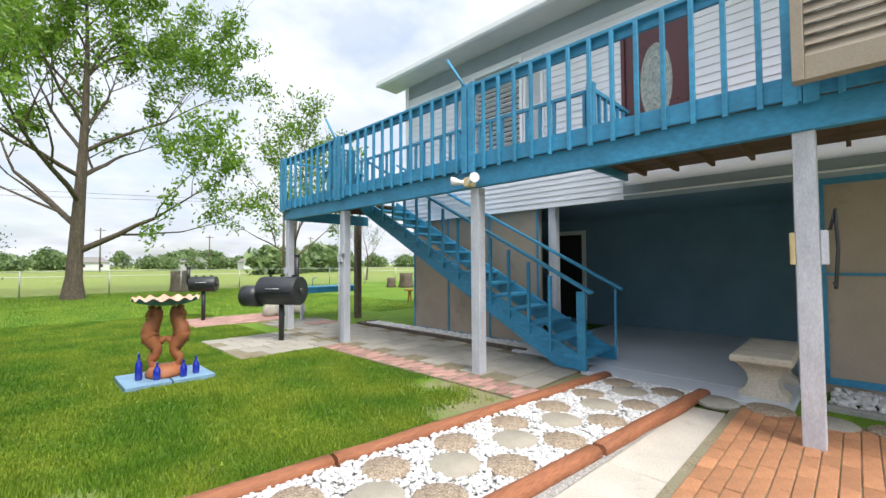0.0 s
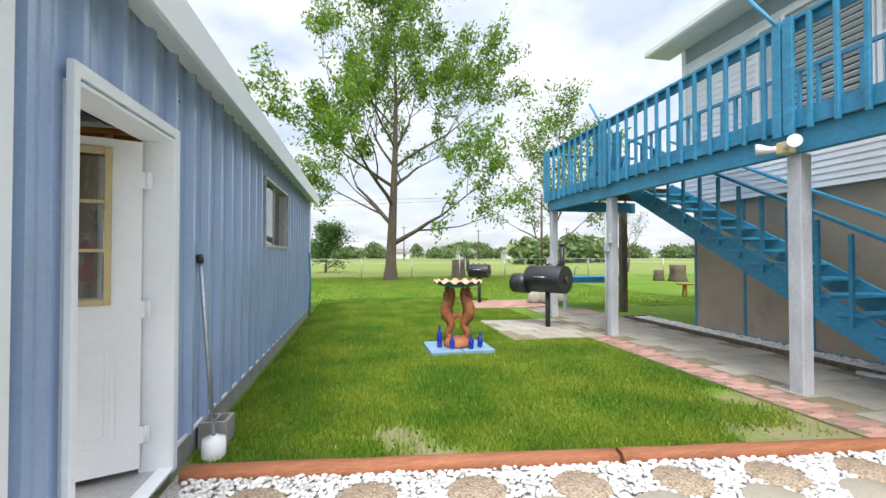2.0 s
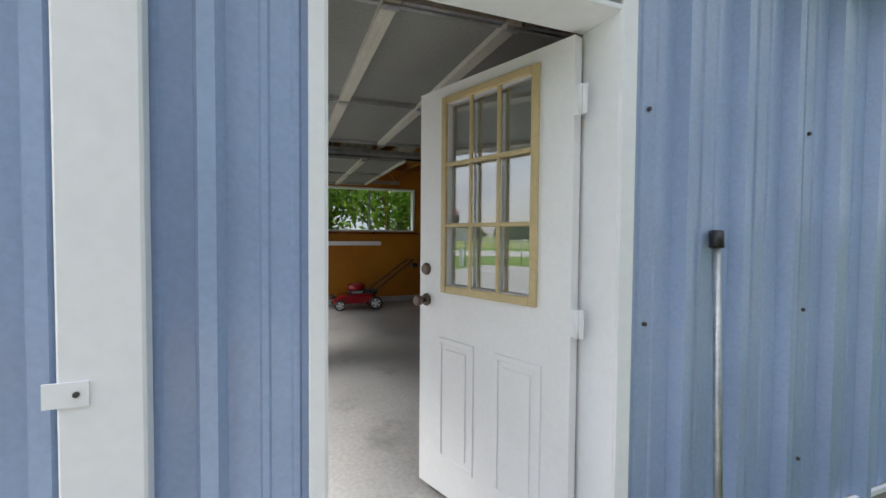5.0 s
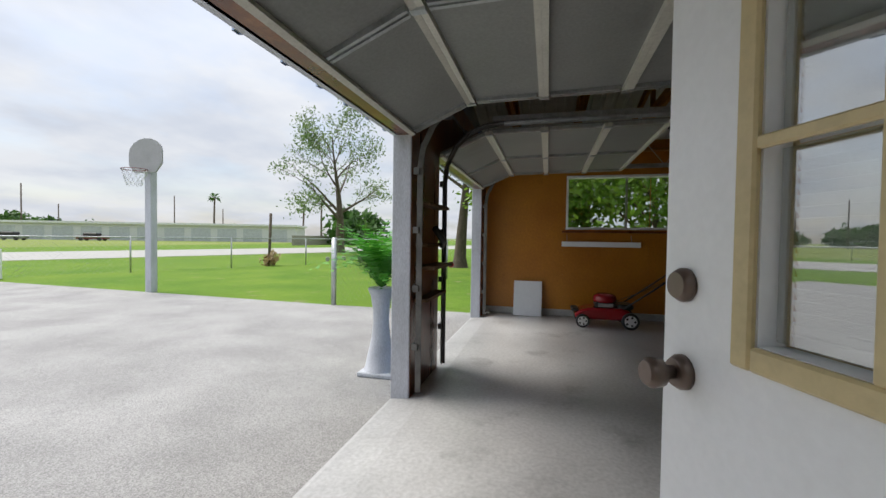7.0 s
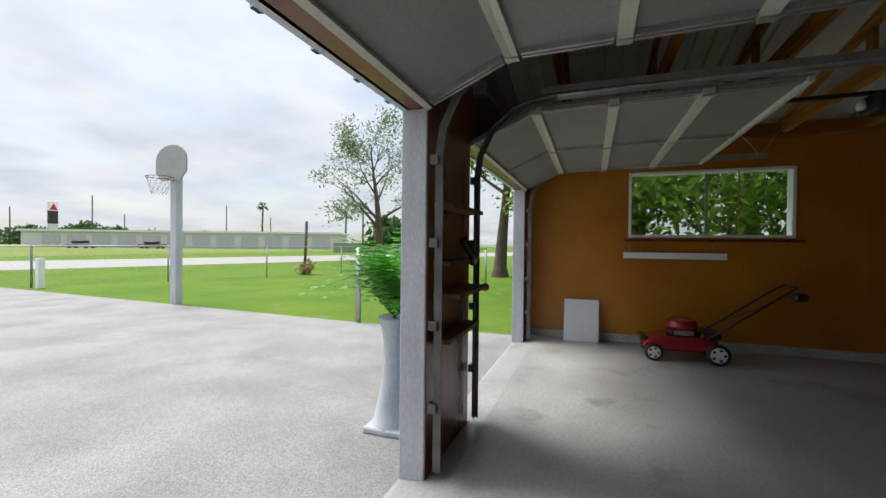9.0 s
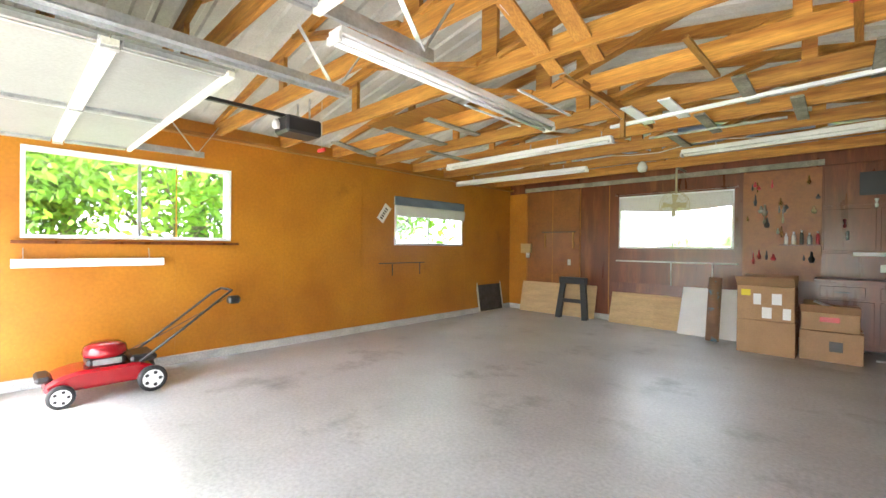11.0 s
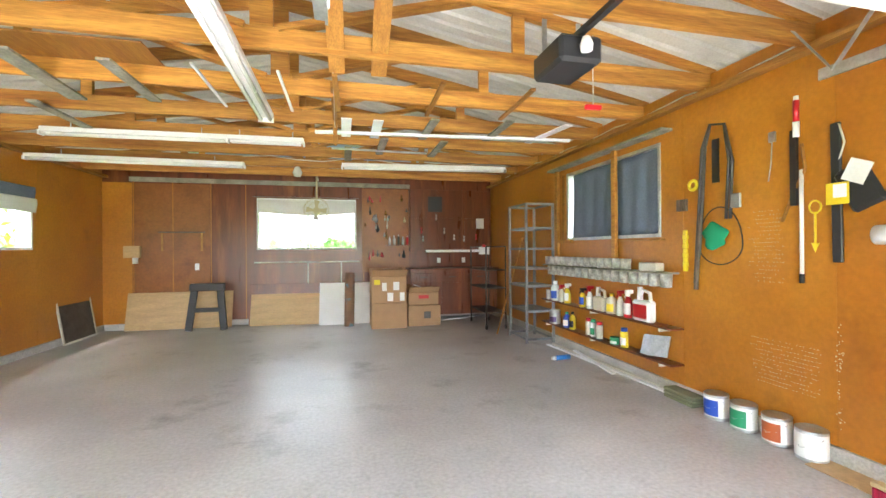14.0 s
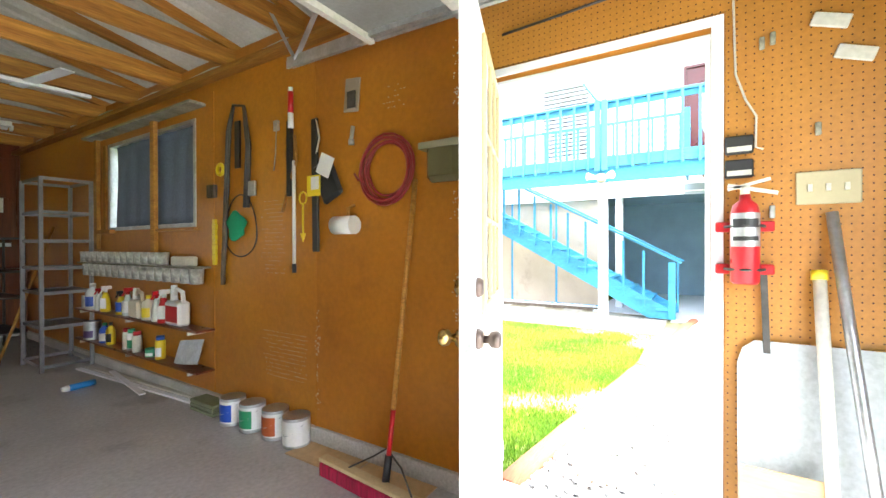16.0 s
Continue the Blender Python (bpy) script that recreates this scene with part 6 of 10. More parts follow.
# concrete bench on the porch
cb = thing("concrete_bench", "worn cream concrete bench with a curved leg", "bench", (7.25, -0.74, -0.055))
bm = bmesh.new(); box(bm, -0.68, -0.26, 0.37, 0.68, 0.26, 0.45); part("seat", bm, mat("worn cream concrete", (0.62, 0.56, 0.45), 0.85, var=0.15, scale=5, fine=0.15, stain=(0.35, 0.3, 0.24), stain_lo=0.62, stain_hi=0.75, stain_scale=8, bump=0.4), cb, bevel=0.02)
for x in (-0.42, 0.42):
    bm = bmesh.new()
    prof = [(0.21, 0.0), (0.21, 0.05), (0.15, 0.10), (0.12, 0.18), (0.14, 0.26), (0.22, 0.33), (0.22, 0.37)]
    for (a, z0), (b, z1) in zip(prof, prof[1:]):
        vs = [bm.verts.new(v) for v in ((x - 0.1, -a, z0), (x + 0.1, -a, z0), (x + 0.1, a, z0), (x - 0.1, a, z0), (x - 0.1, -b, z1), (x + 0.1, -b, z1), (x + 0.1, b, z1), (x - 0.1, b, z1))]
        for f in ((0, 1, 5, 4), (1, 2, 6, 5), (2, 3, 7, 6), (3, 0, 4, 7)):
            bm.faces.new([vs[i] for i in f])
    bmesh.ops.remove_doubles(bm, verts=bm.verts, dist=0.0005)
    part("leg", bm, bpy.data.materials["worn cream concrete"], cb)

# upper house door and window
hd = thing("house_door", "dark red front door with an oval leaded glass", "door", (HX, 0.52, HOUSE_DOOR[2]), kind="structure")
M_MAROON = mat("dark red door paint", (0.085, 0.009, 0.013), 0.3, var=0.1, fine=0.03, coat=0.3)
W2, Hh = (HOUSE_DOOR[1] - HOUSE_DOOR[0]) / 2, HOUSE_DOOR[3] - HOUSE_DOOR[2]
bm = bmesh.new(); box(bm, 0.02, -W2 + 0.05, 0.03, 0.06, W2 - 0.05, Hh - 0.05); part("door_leaf", bm, M_MAROON, hd)
for b in ((-0.02, -W2, 0, 0.08, -W2 + 0.05, Hh), (-0.02, W2 - 0.05, 0, 0.08, W2, Hh), (-0.02, -W2 + 0.05, Hh - 0.05, 0.08, W2 - 0.05, Hh)):
    bm = bmesh.new(); box(bm, *b); part("door_frame", bm, M_MAROON, hd)
bm = bmesh.new()
tube(bm, [(0.018, 0.0, 1.25), (0.012, 0.0, 1.25)], 0.001, 4)
bm.free(); bm = bmesh.new()
for rr, x0 in ((1.0, 0.012),):
    c = [bm.verts.new((x0, 0.20 * math.cos(6.28318 * k / 36), 1.22 + 0.56 * math.sin(6.28318 * k / 36))) for k in range(36)]
    d = [bm.verts.new((0.021, 0.22 * math.cos(6.28318 * k / 36), 1.22 + 0.58 * math.sin(6.28318 * k / 36))) for k in range(36)]
    bm.faces.new(c)
    for k in range(36):
        bm.faces.new((c[k], c[(k + 1) % 36], d[(k + 1) % 36], d[k]))
bmesh.ops.recalc_face_normals(bm, faces=bm.faces)
part("oval_glass", bm, mat("frosted leaded glass", (0.55, 0.62, 0.58), 0.15, var=0.3, scale=18, fine=0.2, dark=(0.2, 0.26, 0.25), spec=0.8), hd, "oval leaded glass")
for k in range(3):
    bm = bmesh.new()
    tube(bm, [(0.008, (0.19 - 0.05 * k) * math.cos(a) * (1 - 0.15 * k), 1.22 + (0.54 - 0.16 * k) * math.sin(a)) for a in (6.28318 * j / 28 for j in range(29))], 0.005, 5, False); part("leading", bm, M_STILE, hd)
for s in (-1, 1):
    bm = bmesh.new(); tube(bm, [(0.015, s * 0.32, 0.25), (0.015, s * 0.32, 0.5), (0.015, s * 0.2, 0.62), (0.015, 0.0, 0.5)], 0.014, 6); part("raised_moulding", bm, M_MAROON, hd)
hw = thing("house_window", "louvred window with white shutters", "window", (HX, (HOUSE_WIN[0] + HOUSE_WIN[1]) / 2, 0), kind="structure")
a = (HOUSE_WIN[1] - HOUSE_WIN[0]) / 2
for b in ((-0.05, -a - 0.06, HOUSE_WIN[2] - 0.06, 0.05, -a, HOUSE_WIN[3] + 0.06), (-0.05, a, HOUSE_WIN[2] - 0.06, 0.05, a + 0.06, HOUSE_WIN[3] + 0.06), (-0.05, -a, HOUSE_WIN[3], 0.05, a, HOUSE_WIN[3] + 0.06), (-0.05, -a, HOUSE_WIN[2] - 0.06, 0.05, a, HOUSE_WIN[2])):
    bm = bmesh.new(); box(bm, *b); part("window_frame", bm, M_WHITE_TRIM, hw)
bm = bmesh.new(); box(bm, 0.10, -a, HOUSE_WIN[2], 0.12, a, HOUSE_WIN[3]); part("dark_pane", bm, M_DARK, hw)
z = HOUSE_WIN[2] + 0.06
while z < HOUSE_WIN[3] - 0.03:
    bm = bmesh.new(); beam(bm, (0.03, -a, z), (0.03, a, z), 0.07, 0.012, (0.5, 0, 0.85)); part("louvre", bm, M_WHITE_TRIM, hw)
    z += 0.095
for s in (-1, 1):
    sh = thing("shutter", "white louvred window shutter", "shutter", (HX - 0.03, hw.location.y + s * (a + 0.29), 0), "shutters beside the upper window")
    bm = bmesh.new()
    for b in ((-0.02, -0.2, HOUSE_WIN[2], 0.008, -0.15, HOUSE_WIN[3]), (-0.02, 0.15, HOUSE_WIN[2], 0.008, 0.2, HOUSE_WIN[3]), (-0.02, -0.15, HOUSE_WIN[2], 0.008, 0.15, HOUSE_WIN[2] + 0.06), (-0.02, -0.15, HOUSE_WIN[3] - 0.06, 0.008, 0.15, HOUSE_WIN[3]), (-0.02, -0.15, 4.1, 0.008, 0.15, 4.16)):
        box(bm, *b)
    part("shutter_frame", bm, M_WHITE_TRIM, sh)
    bm = bmesh.new(); z = HOUSE_WIN[2] + 0.09
    while z < HOUSE_WIN[3] - 0.07:
        beam(bm, (-0.005, -0.15, z), (-0.005, 0.15, z), 0.03, 0.006, (0.6, 0, 0.8)); z += 0.04
    part("slats", bm, M_WHITE_TRIM, sh, kind="stuff")

# inner railing of the stair opening on the deck
ir = thing("stair_guard_rail", "blue inner guard rail round the stair opening", "railing")
for y0, y1, x in ((0.98, 6.1, SX0 - 0.12),):
    bm = bmesh.new(); box(bm, x, y0, DECK_Z + 0.86, x + 0.05, y1, DECK_Z + 0.90); part("top_rail", bm, M_TEAL, ir)
    y = y0
    while y < y1:
        bm = bmesh.new(); box(bm, x + 0.005, y, DECK_Z, x + 0.045, y + 0.04, DECK_Z + 0.86); part("baluster", bm, M_TEAL, ir); y += 0.22
bm = bmesh.new(); box(bm, SX0 - 0.17, 0.85, DECK_Z, SX0 - 0.07, 0.939, DECK_Z + 0.96); part("newel", bm, M_TEAL, ir)
bm = bmesh.new(); box(bm, SX0 - 0.07, 0.87, DECK_Z + 0.86, HX - 0.05, 0.93, DECK_Z + 0.91); part("top_rail", bm, M_TEAL, ir)
for k in range(5):
    bm = bmesh.new(); box(bm, SX0 + 0.1 + 0.2 * k, 0.88, DECK_Z, SX0 + 0.14 + 0.2 * k, 0.92, DECK_Z + 0.86); part("baluster", bm, M_TEAL, ir)

# chair on the deck
ch = thing("adirondack_chair", "blue slatted deck chair", "chair", (6.2, 6.4, DECK_Z), rz=150)
for k in range(5):
    bm = bmesh.new(); beam(bm, (-0.2 + 0.1 * k, 0.25, 0.30), (-0.2 + 0.1 * k, 0.55, 1.0), 0.085, 0.02, (0, 1, 0)); part("back_slat", bm, M_TEAL, ch)
bm = bmesh.new(); box(bm, -0.27, -0.3, 0.32, 0.27, 0.27, 0.345); part("seat", bm, M_TEAL, ch)
for s in (-1, 1):
    bm = bmesh.new(); box(bm, s * 0.33 - 0.06, -0.36, 0.56, s * 0.33 + 0.06, 0.35, 0.58); part("armrest", bm, M_TEAL, ch)
    for y in (-0.3, 0.28):
        bm = bmesh.new(); box(bm, s * 0.30 - 0.02, y - 0.04, 0, s * 0.30 + 0.02, y + 0.04, 0.56); part("leg", bm, M_TEAL, ch)

# slanted rods at the railing
for y in (2.12, 5.36):
    r_ = thing("rail_bracket_rod", "short slanted blue rod fixed to the railing", "rod", (DX - 0.08, y, RT), "slanted rods on the railing")
    bm = bmesh.new(); tube(bm, [(0, 0, -0.1), (-0.05, 0.33, 0.42)], 0.02, 8); part("tube", bm, M_TEAL, r_)

# flood lights at a post head
fl = thing("flood_light", "twin cream flood light at the post head", "lamp", (DX - 0.09, 2.12, BEAM_Z + 0.06))
bm = bmesh.new(); box(bm, -0.03, -0.06, -0.06, 0.091, 0.06, 0.06); part("junction_box", bm, M_CREAM, fl, bevel=0.01)
for s in (-1, 1):
    bm = bmesh.new(); tube(bm, [(-0.03, s * 0.05, 0), (-0.06, s * 0.10, 0.0), (-0.09, s * 0.17, 0.02), (-0.11, s * 0.2, 0.02)], [0.03, 0.035, 0.055, 0.065], 14); part("lamp_head", bm, M_WHITE, fl)
for y, z in ((7.65, 1.15), (5.29, 1.55)):
    ob = solid("conduit_box", [(DX - 0.02, y - 0.05, z, DX + 0.03, y + 0.05, z + 0.14)], M_POST, "grey electrical box on a deck post", "", 0.005)
    tagged(ob, category="electrical box")
    ob["kind"] = ""
cd = thing("post_conduit", "grey pipe and boxes on a deck post", "pipe", (DX + 0.0, 5.36, ZG))
bm = bmesh.new(); tube(bm, [(0.0, 0.05, 0.02), (0.0, 0.05, 2.2)], 0.014, 8); part("pipe", bm, M_POST, cd)
bm = bmesh.new(); box(bm, -0.02, -0.04, 1.5, 0.028, 0.08, 1.64); part("junction_box", bm, M_POST, cd)
sc = thing("meter_box", "cream outdoor switch box on the near deck post", "electrical box", (DX + 0.02, -1.2, 1.45))
bm = bmesh.new(); box(bm, 0.02, -0.12, -0.12, 0.12, -0.071, 0.14); part("housing", bm, M_POST, sc, bevel=0.008)
bm = bmesh.new(); box(bm, -0.0, 0.071, -0.12, 0.09, 0.105, 0.13); part("housing", bm, M_CREAM, sc, bevel=0.008)
bm = bmesh.new(); tube(bm, [(0.05, -0.13, 0.14), (0.06, -0.16, 0.3), (0.06, -0.17, 0.0), (0.05, -0.15, -0.3), (0.04, -0.14, -0.25)], 0.012, 6); part("cable", bm, M_BLACK, sc)

# louvred awning hung before the railing
aw = thing("louvred_awning", "tan louvred awning panel hung before the deck", "awning", (5.25, -1.17, 2.64))
M_AWN = mat("tan painted louvres", (0.36, 0.30, 0.23), 0.6, var=0.1)
bm = bmesh.new(); box(bm, -0.06, -0.07, 0.0, 0.06, 0.0, 0.95); part("end_board", bm, M_AWN, aw, bevel=0.004)
bm = bmesh.new(); box(bm, -0.05, -2.6, 0.0, 0.05, -0.07, 0.17); part("bottom_board", bm, M_AWN, aw, bevel=0.004)
for k in range(10):
    z = 0.21 + 0.078 * k
    bm = bmesh.new(); beam(bm, (-0.01, -2.6, z), (-0.01, -0.075, z), 0.01, 0.095, (0.45, 0, 0.9)); part("louvre", bm, M_AWN, aw)
bm = bmesh.new(); box(bm, 0.06, -0.06, 0.3, 0.19, -0.02, 0.36); box(bm, 0.06, -2.5, 0.3, 0.19, -2.46, 0.36); part("bracket", bm, M_AWN, aw)
bm = bmesh.new(); box(bm, -0.09, -0.1, 0.80, -0.06, 0.02, 0.95); part("gutter_end", bm, M_WHITE_TRIM, aw)

# porch door
pd = thing("porch_door", "white framed doorway at the back of the porch, its dark depth painted", "door", (10.96, 3.7, 0), kind="structure")
bm = bmesh.new(); box(bm, 0, -0.5, 0, 0.03, -0.4, 2.15); box(bm, 0, 0.4, 0, 0.03, 0.5, 2.15); box(bm, 0, -0.4, 2.05, 0.03, 0.4, 2.15); part("door_frame", bm, M_WHITE_TRIM, pd)
# flat panel across the doorway, the darkness inside painted on it
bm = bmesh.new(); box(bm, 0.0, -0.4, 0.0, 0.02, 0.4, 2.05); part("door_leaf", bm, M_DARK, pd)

# by the garage side wall
pl = thing("umbrella_stand_pole", "grey pole with a black cap in a white concrete foot", "pole", (0.19, 1.86, ZG))
bm = bmesh.new(); lathe(bm, [(0.075, 0), (0.08, 0.02), (0.075, 0.14), (0.03, 0.15), (0.03, 0.16), (0, 0.16)], 20); part("foot", bm, M_WHITE_TRIM, pl)
bm = bmesh.new(); tube(bm, [(0, 0, 0.15), (-0.15, 0.15, 1.40)], 0.014, 10); part("pole", bm, M_GALV, pl)
bm = bmesh.new(); tube(bm, [(-0.148, 0.148, 1.37), (-0.156, 0.156, 1.43)], 0.025, 10); part("cap", bm, M_BLACK, pl)
bl = thing("concrete_block", "hollow grey concrete block against the wall", "block", (0.13, 2.12, ZG))
bm = bmesh.new()
for b in ((-0.1, -0.1, 0, 0.1, -0.07, 0.19), (-0.1, 0.07, 0, 0.1, 0.1, 0.19), (-0.1, -0.07, 0, -0.075, 0.07, 0.19), (0.075, -0.07, 0, 0.1, 0.07, 0.19), (-0.0125, -0.07, 0, 0.0125, 0.07, 0.19)):
    box(bm, *b, m=Matrix.Rotation(0.0, 4, "Z"))
ob = part("block_body", bm, M_FOUND, bl)
gh = thing("green_hose_pipe", "thin green pipe against the garage corner", "pipe", (0.06, 8.75, ZG))
bm = bmesh.new(); tube(bm, [(0, 0, 0), (0.03, 0, 0.8), (0, -0.02, 1.5)], 0.02, 8); part("pipe", bm, M_TEAL, gh)
lt = thing("latch_plate", "small white metal latch plate on a board", "latch", (0.086, 0.10, 0.98))
bm = bmesh.new(); box(bm, 0, -0.025, -0.02, 0.004, 0.05, 0.03); part("plate", bm, M_WHITE_TRIM, lt)
bm = bmesh.new(); tube(bm, [(0.003, 0.03, 0.005), (0.008, 0.03, 0.005)], 0.006, 8); part("screw", bm, M_DARKSTEEL, lt)
# screws of the steel sheets
bm = bmesh.new()
for k in range(30):
    for z in (0.35, 1.0, 1.75, 2.35):
        y = -0.12 + 0.30 * k + 0.02
        if k % 3 or 0.55 < y < 1.62 or (4.1 < y < 6.15 and 1.3 < z < 2.4) or y > 9 or 0.08 < y < 0.26:
            continue
        tube(bm, [(0.005, y, z), (0.014, y, z)], 0.008, 6)
part("wall_screws", bm, M_DARKSTEEL, None, "dark screws in the steel sheets", "structure")

# driveway side
hoop = thing("basketball_hoop", "basketball hoop with a grey fan board on a square post", "basketball hoop", (-7.63, -7.75, ZG))
bm = bmesh.new(); box(bm, -0.085, -0.085, 0, 0.085, 0.085, 2.95); part("post", bm, M_POST, hoop, bevel=0.01)
bm = bmesh.new()
outline = [(-0.28, -0.30), (0.28, -0.30), (0.45, -0.12), (0.45, 0.16)] + [(0.45 * math.cos(a), 0.16 + 0.30 * math.sin(a)) for a in (0.35, 0.8, 1.2, 1.57, 1.94, 2.34, 2.79)] + [(-0.45, 0.16), (-0.45, -0.12)]
# the board faces north-east over the drive
A = [bm.verts.new((u, 0.10, 2.98 + v)) for u, v in outline]; B = [bm.verts.new((u, 0.13, 2.98 + v)) for u, v in outline]
bm.faces.new(A[::-1] if False else A); bm.faces.new(B[::-1])
for i in range(len(A)):
    j = (i + 1) % len(A); bm.faces.new((A[i], A[j], B[j], B[i]))
bmesh.ops.recalc_face_normals(bm, faces=bm.faces)
bo = part("backboard", bm, mat("grey board", (0.40, 0.40, 0.41), 0.7, var=0.1, scale=4), hoop)
bm = bmesh.new(); tube(bm, [(0.0 + 0.225 * math.cos(a), 0.36 + 0.225 * math.sin(a), 2.72) for a in (6.28318 * k / 24 for k in range(25))], 0.009, 6, False); part("rim", bm, plain("dull red rim", (0.2, 0.05, 0.06), 0.5), hoop)
bm = bmesh.new()
for k in range(12):
    for sgn in (-1, 1):
        pts = []
        for j in range(5):
            a = 6.28318 * (k + sgn * j * 0.5) / 12
            r = 0.225 - 0.024 * j
            pts.append((r * math.cos(a), 0.36 + r * math.sin(a), 2.72 - 0.09 * j))
        tube(bm, pts, 0.004, 3, False)
part("net", bm, M_WHITE, hoop)
for c in hoop.children:
    if c.name.split(".")[0] in ("backboard", "rim", "net"):
        c.matrix_basis = pose(0, 0, 0, 0, 0, -97) @ Matrix.Diagonal((1.2, 1, 1, 1))
wp = post("white_marker_post", -8.3, -13.9, 0.16, ZG, 0.75, M_WHITE_TRIM, "short white marker post at the drive entrance")
gp = thing("gate_post", "galvanised gate post with a mesh gate frame", "gate", (-7.22, -2.95, ZG))
bm = bmesh.new(); tube(bm, [(0, 0, 0), (0, 0, 1.3)], 0.04, 10); part("post", bm, M_GALV, gp)
st = thing("leaning_stake", "leaning brown stake with a dry tuft", "stake", (-16.0, -10.9, ZG))
bm = bmesh.new(); tube(bm, [(0, 0, 0), (-0.25, -0.1, 2.3)], 0.06, 8); part("stake_wood", bm, M_BARK, st)
leaf_mesh("dry_tuft", [(0, 0, 0.2), (0.1, 0.1, 0.3), (-0.1, 0, 0.35)], 0.12, 50, 0.16, leaf_mat("dry straw", (0.30, 0.2, 0.08), (0.42, 0.30, 0.14)), st, 5)
solid("wall_low_southwest", [(-66, -34, ZG, -52, -33.6, 1.3)], M_PAVER, "low grey block wall far beyond the street")
for i in range(5):
    bm = bmesh.new(); box(bm, -0.2, -0.1, 0, 0.2, 0.1, 0.2)
    ob = part("cinder_block", bm, M_FOUND, None, bevel=0.008); ob.matrix_world = pose(-20.5 - 0.55 * i, -10.6 + 0.2 * i, ZG, 0, 0, 30)
    tagged(ob, "grey concrete block on the far lawn", "block", "blocks in a row on the lawn")

# long white storage building
A0, B0 = Vector((-52, -108, ZG)), Vector((-77, -50, ZG))
ax = (B0 - A0).normalized(); nx = Vector((ax.y, -ax.x, 0))
if nx.dot(Vector((1, 1, 0))) < 0:
    nx = -nx
sb = thing("storage_building", "long white storage building with roll-up doors", "building")
Mx = Matrix(((ax.x, nx.x, 0, A0.x), (ax.y, nx.y, 0, A0.y), (0, 0, 1, A0.z), (0, 0, 0, 1)))
Lb = (B0 - A0).length
M_FARWHITE = mat("hazy white wall", (0.66, 0.67, 0.68), 0.7, var=0.04, scale=0.3)
bm = bmesh.new(); box(bm, 0, -12, 0, Lb, 0, 3.2, m=Mx); part("wall", bm, M_FARWHITE, sb)
bm = bmesh.new(); box(bm, -0.5, -12.5, 3.2, Lb + 0.5, 0.5, 3.6, m=Mx); part("roof", bm, mat("hazy white roof", (0.75, 0.76, 0.77), 0.7), sb)
for k in range(12):
    bm = bmesh.new(); box(bm, 4 + 4.9 * k, 0.0, 0, 7.6 + 4.9 * k, 0.06, 2.6, m=Mx); part("roll_up_door", bm, mat("hazy grey door", (0.5, 0.53, 0.56), 0.7) if k == 0 else bpy.data.materials["hazy grey door"], sb)
rc = thing("canopy", "red and white petrol canopy far away", "canopy", (-33, -128, ZG))
bm = bmesh.new(); box(bm, -5, -4, 4.2, 5, 4, 5.4); part("fascia", bm, M_RED, rc)
for x in (-4, 4):
    bm = bmesh.new(); box(bm, x - 0.3, -0.3, 0, x + 0.3, 0.3, 4.2); part("column", bm, M_WHITE, rc)
sg = thing("sign_tower", "tall roadside sign with red and dark panels", "sign", (-62.5, -118, ZG))
for z0, z1, m_ in ((0, 3.0, M_FARWHITE), (3.0, 5.2, M_FARWHITE), (5.2, 8.2, M_BLACK), (8.2, 10.2, M_WHITE)):
    bm = bmesh.new(); box(bm, -0.9, -0.3, z0, 0.9, 0.3, z1); part("panel", bm, m_, sg)
bm = bmesh.new(); v_ = [bm.verts.new(p) for p in ((-0.8, 0.32, 8.4), (0.8, 0.32, 8.4), (0.0, 0.32, 10.0))]; bm.faces.new(v_); part("red_triangle", bm, M_RED, sg)
def far_car(x, y, rz, m_):
    t = thing("parked_car", "dark red car parked by the storage building", "car", (x, y, ZG), rz=rz)
    bm = bmesh.new(); box(bm, -2.2, -0.85, 0.3, 2.2, 0.85, 0.85); part("body", bm, m_, t, bevel=0.1)
    bm = bmesh.new(); box(bm, -1.2, -0.75, 0.85, 1.0, 0.75, 1.4); part("cabin", bm, M_BLACK, t, bevel=0.15)
    for a in (-1.4, 1.4):
        for b in (-0.8, 0.8):
            bm = bmesh.new(); disc(bm, (a, b, 0.32), (0, 1, 0), 0.32, 0.2); part("wheel", bm, M_BLACK, t)
far_car(-56, -76, 115, plain("maroon car", (0.16, 0.03, 0.035), 0.3))
far_car(-49, -84, 115, plain("grey car", (0.2, 0.2, 0.22), 0.3))
# far houses north
for x, y, w in ((-33, 95, 9), (60, 150, 10), (45, 170, 9), (75, 160, 8), (18, 180, 9)):
    t = thing("far_house", "low grey-roofed house across the fields", "house", (x, y, ZG), "houses across the fields")
    bm = bmesh.new(); box(bm, -w / 2, -3, 0, w / 2, 3, 2.6); part("wall", bm, M_FARWHITE, t)
    bm = bmesh.new(); 
    vs = [bm.verts.new(p) for p in ((-w / 2 - .4, -3.5, 2.6), (w / 2 + .4, -3.5, 2.6), (w / 2 + .4, 3.5, 2.6), (-w / 2 - .4, 3.5, 2.6), (-w / 2 + 1.8, 0, 4.4), (w / 2 - 1.8, 0, 4.4))]
    for f in ((0, 1, 5, 4), (1, 2, 5), (2, 3, 4, 5), (3, 0, 4), (3, 2, 1, 0)):
        bm.faces.new([vs[i] for i in f])
    part("roof", bm, M_ROOF, t)
    for k in (-1, 1):
        bm = bmesh.new(); box(bm, k * w / 4 - 0.5, -3.03, 1.0, k * w / 4 + 0.5, -2.99, 2.0); part("window", bm, M_DARK, t)

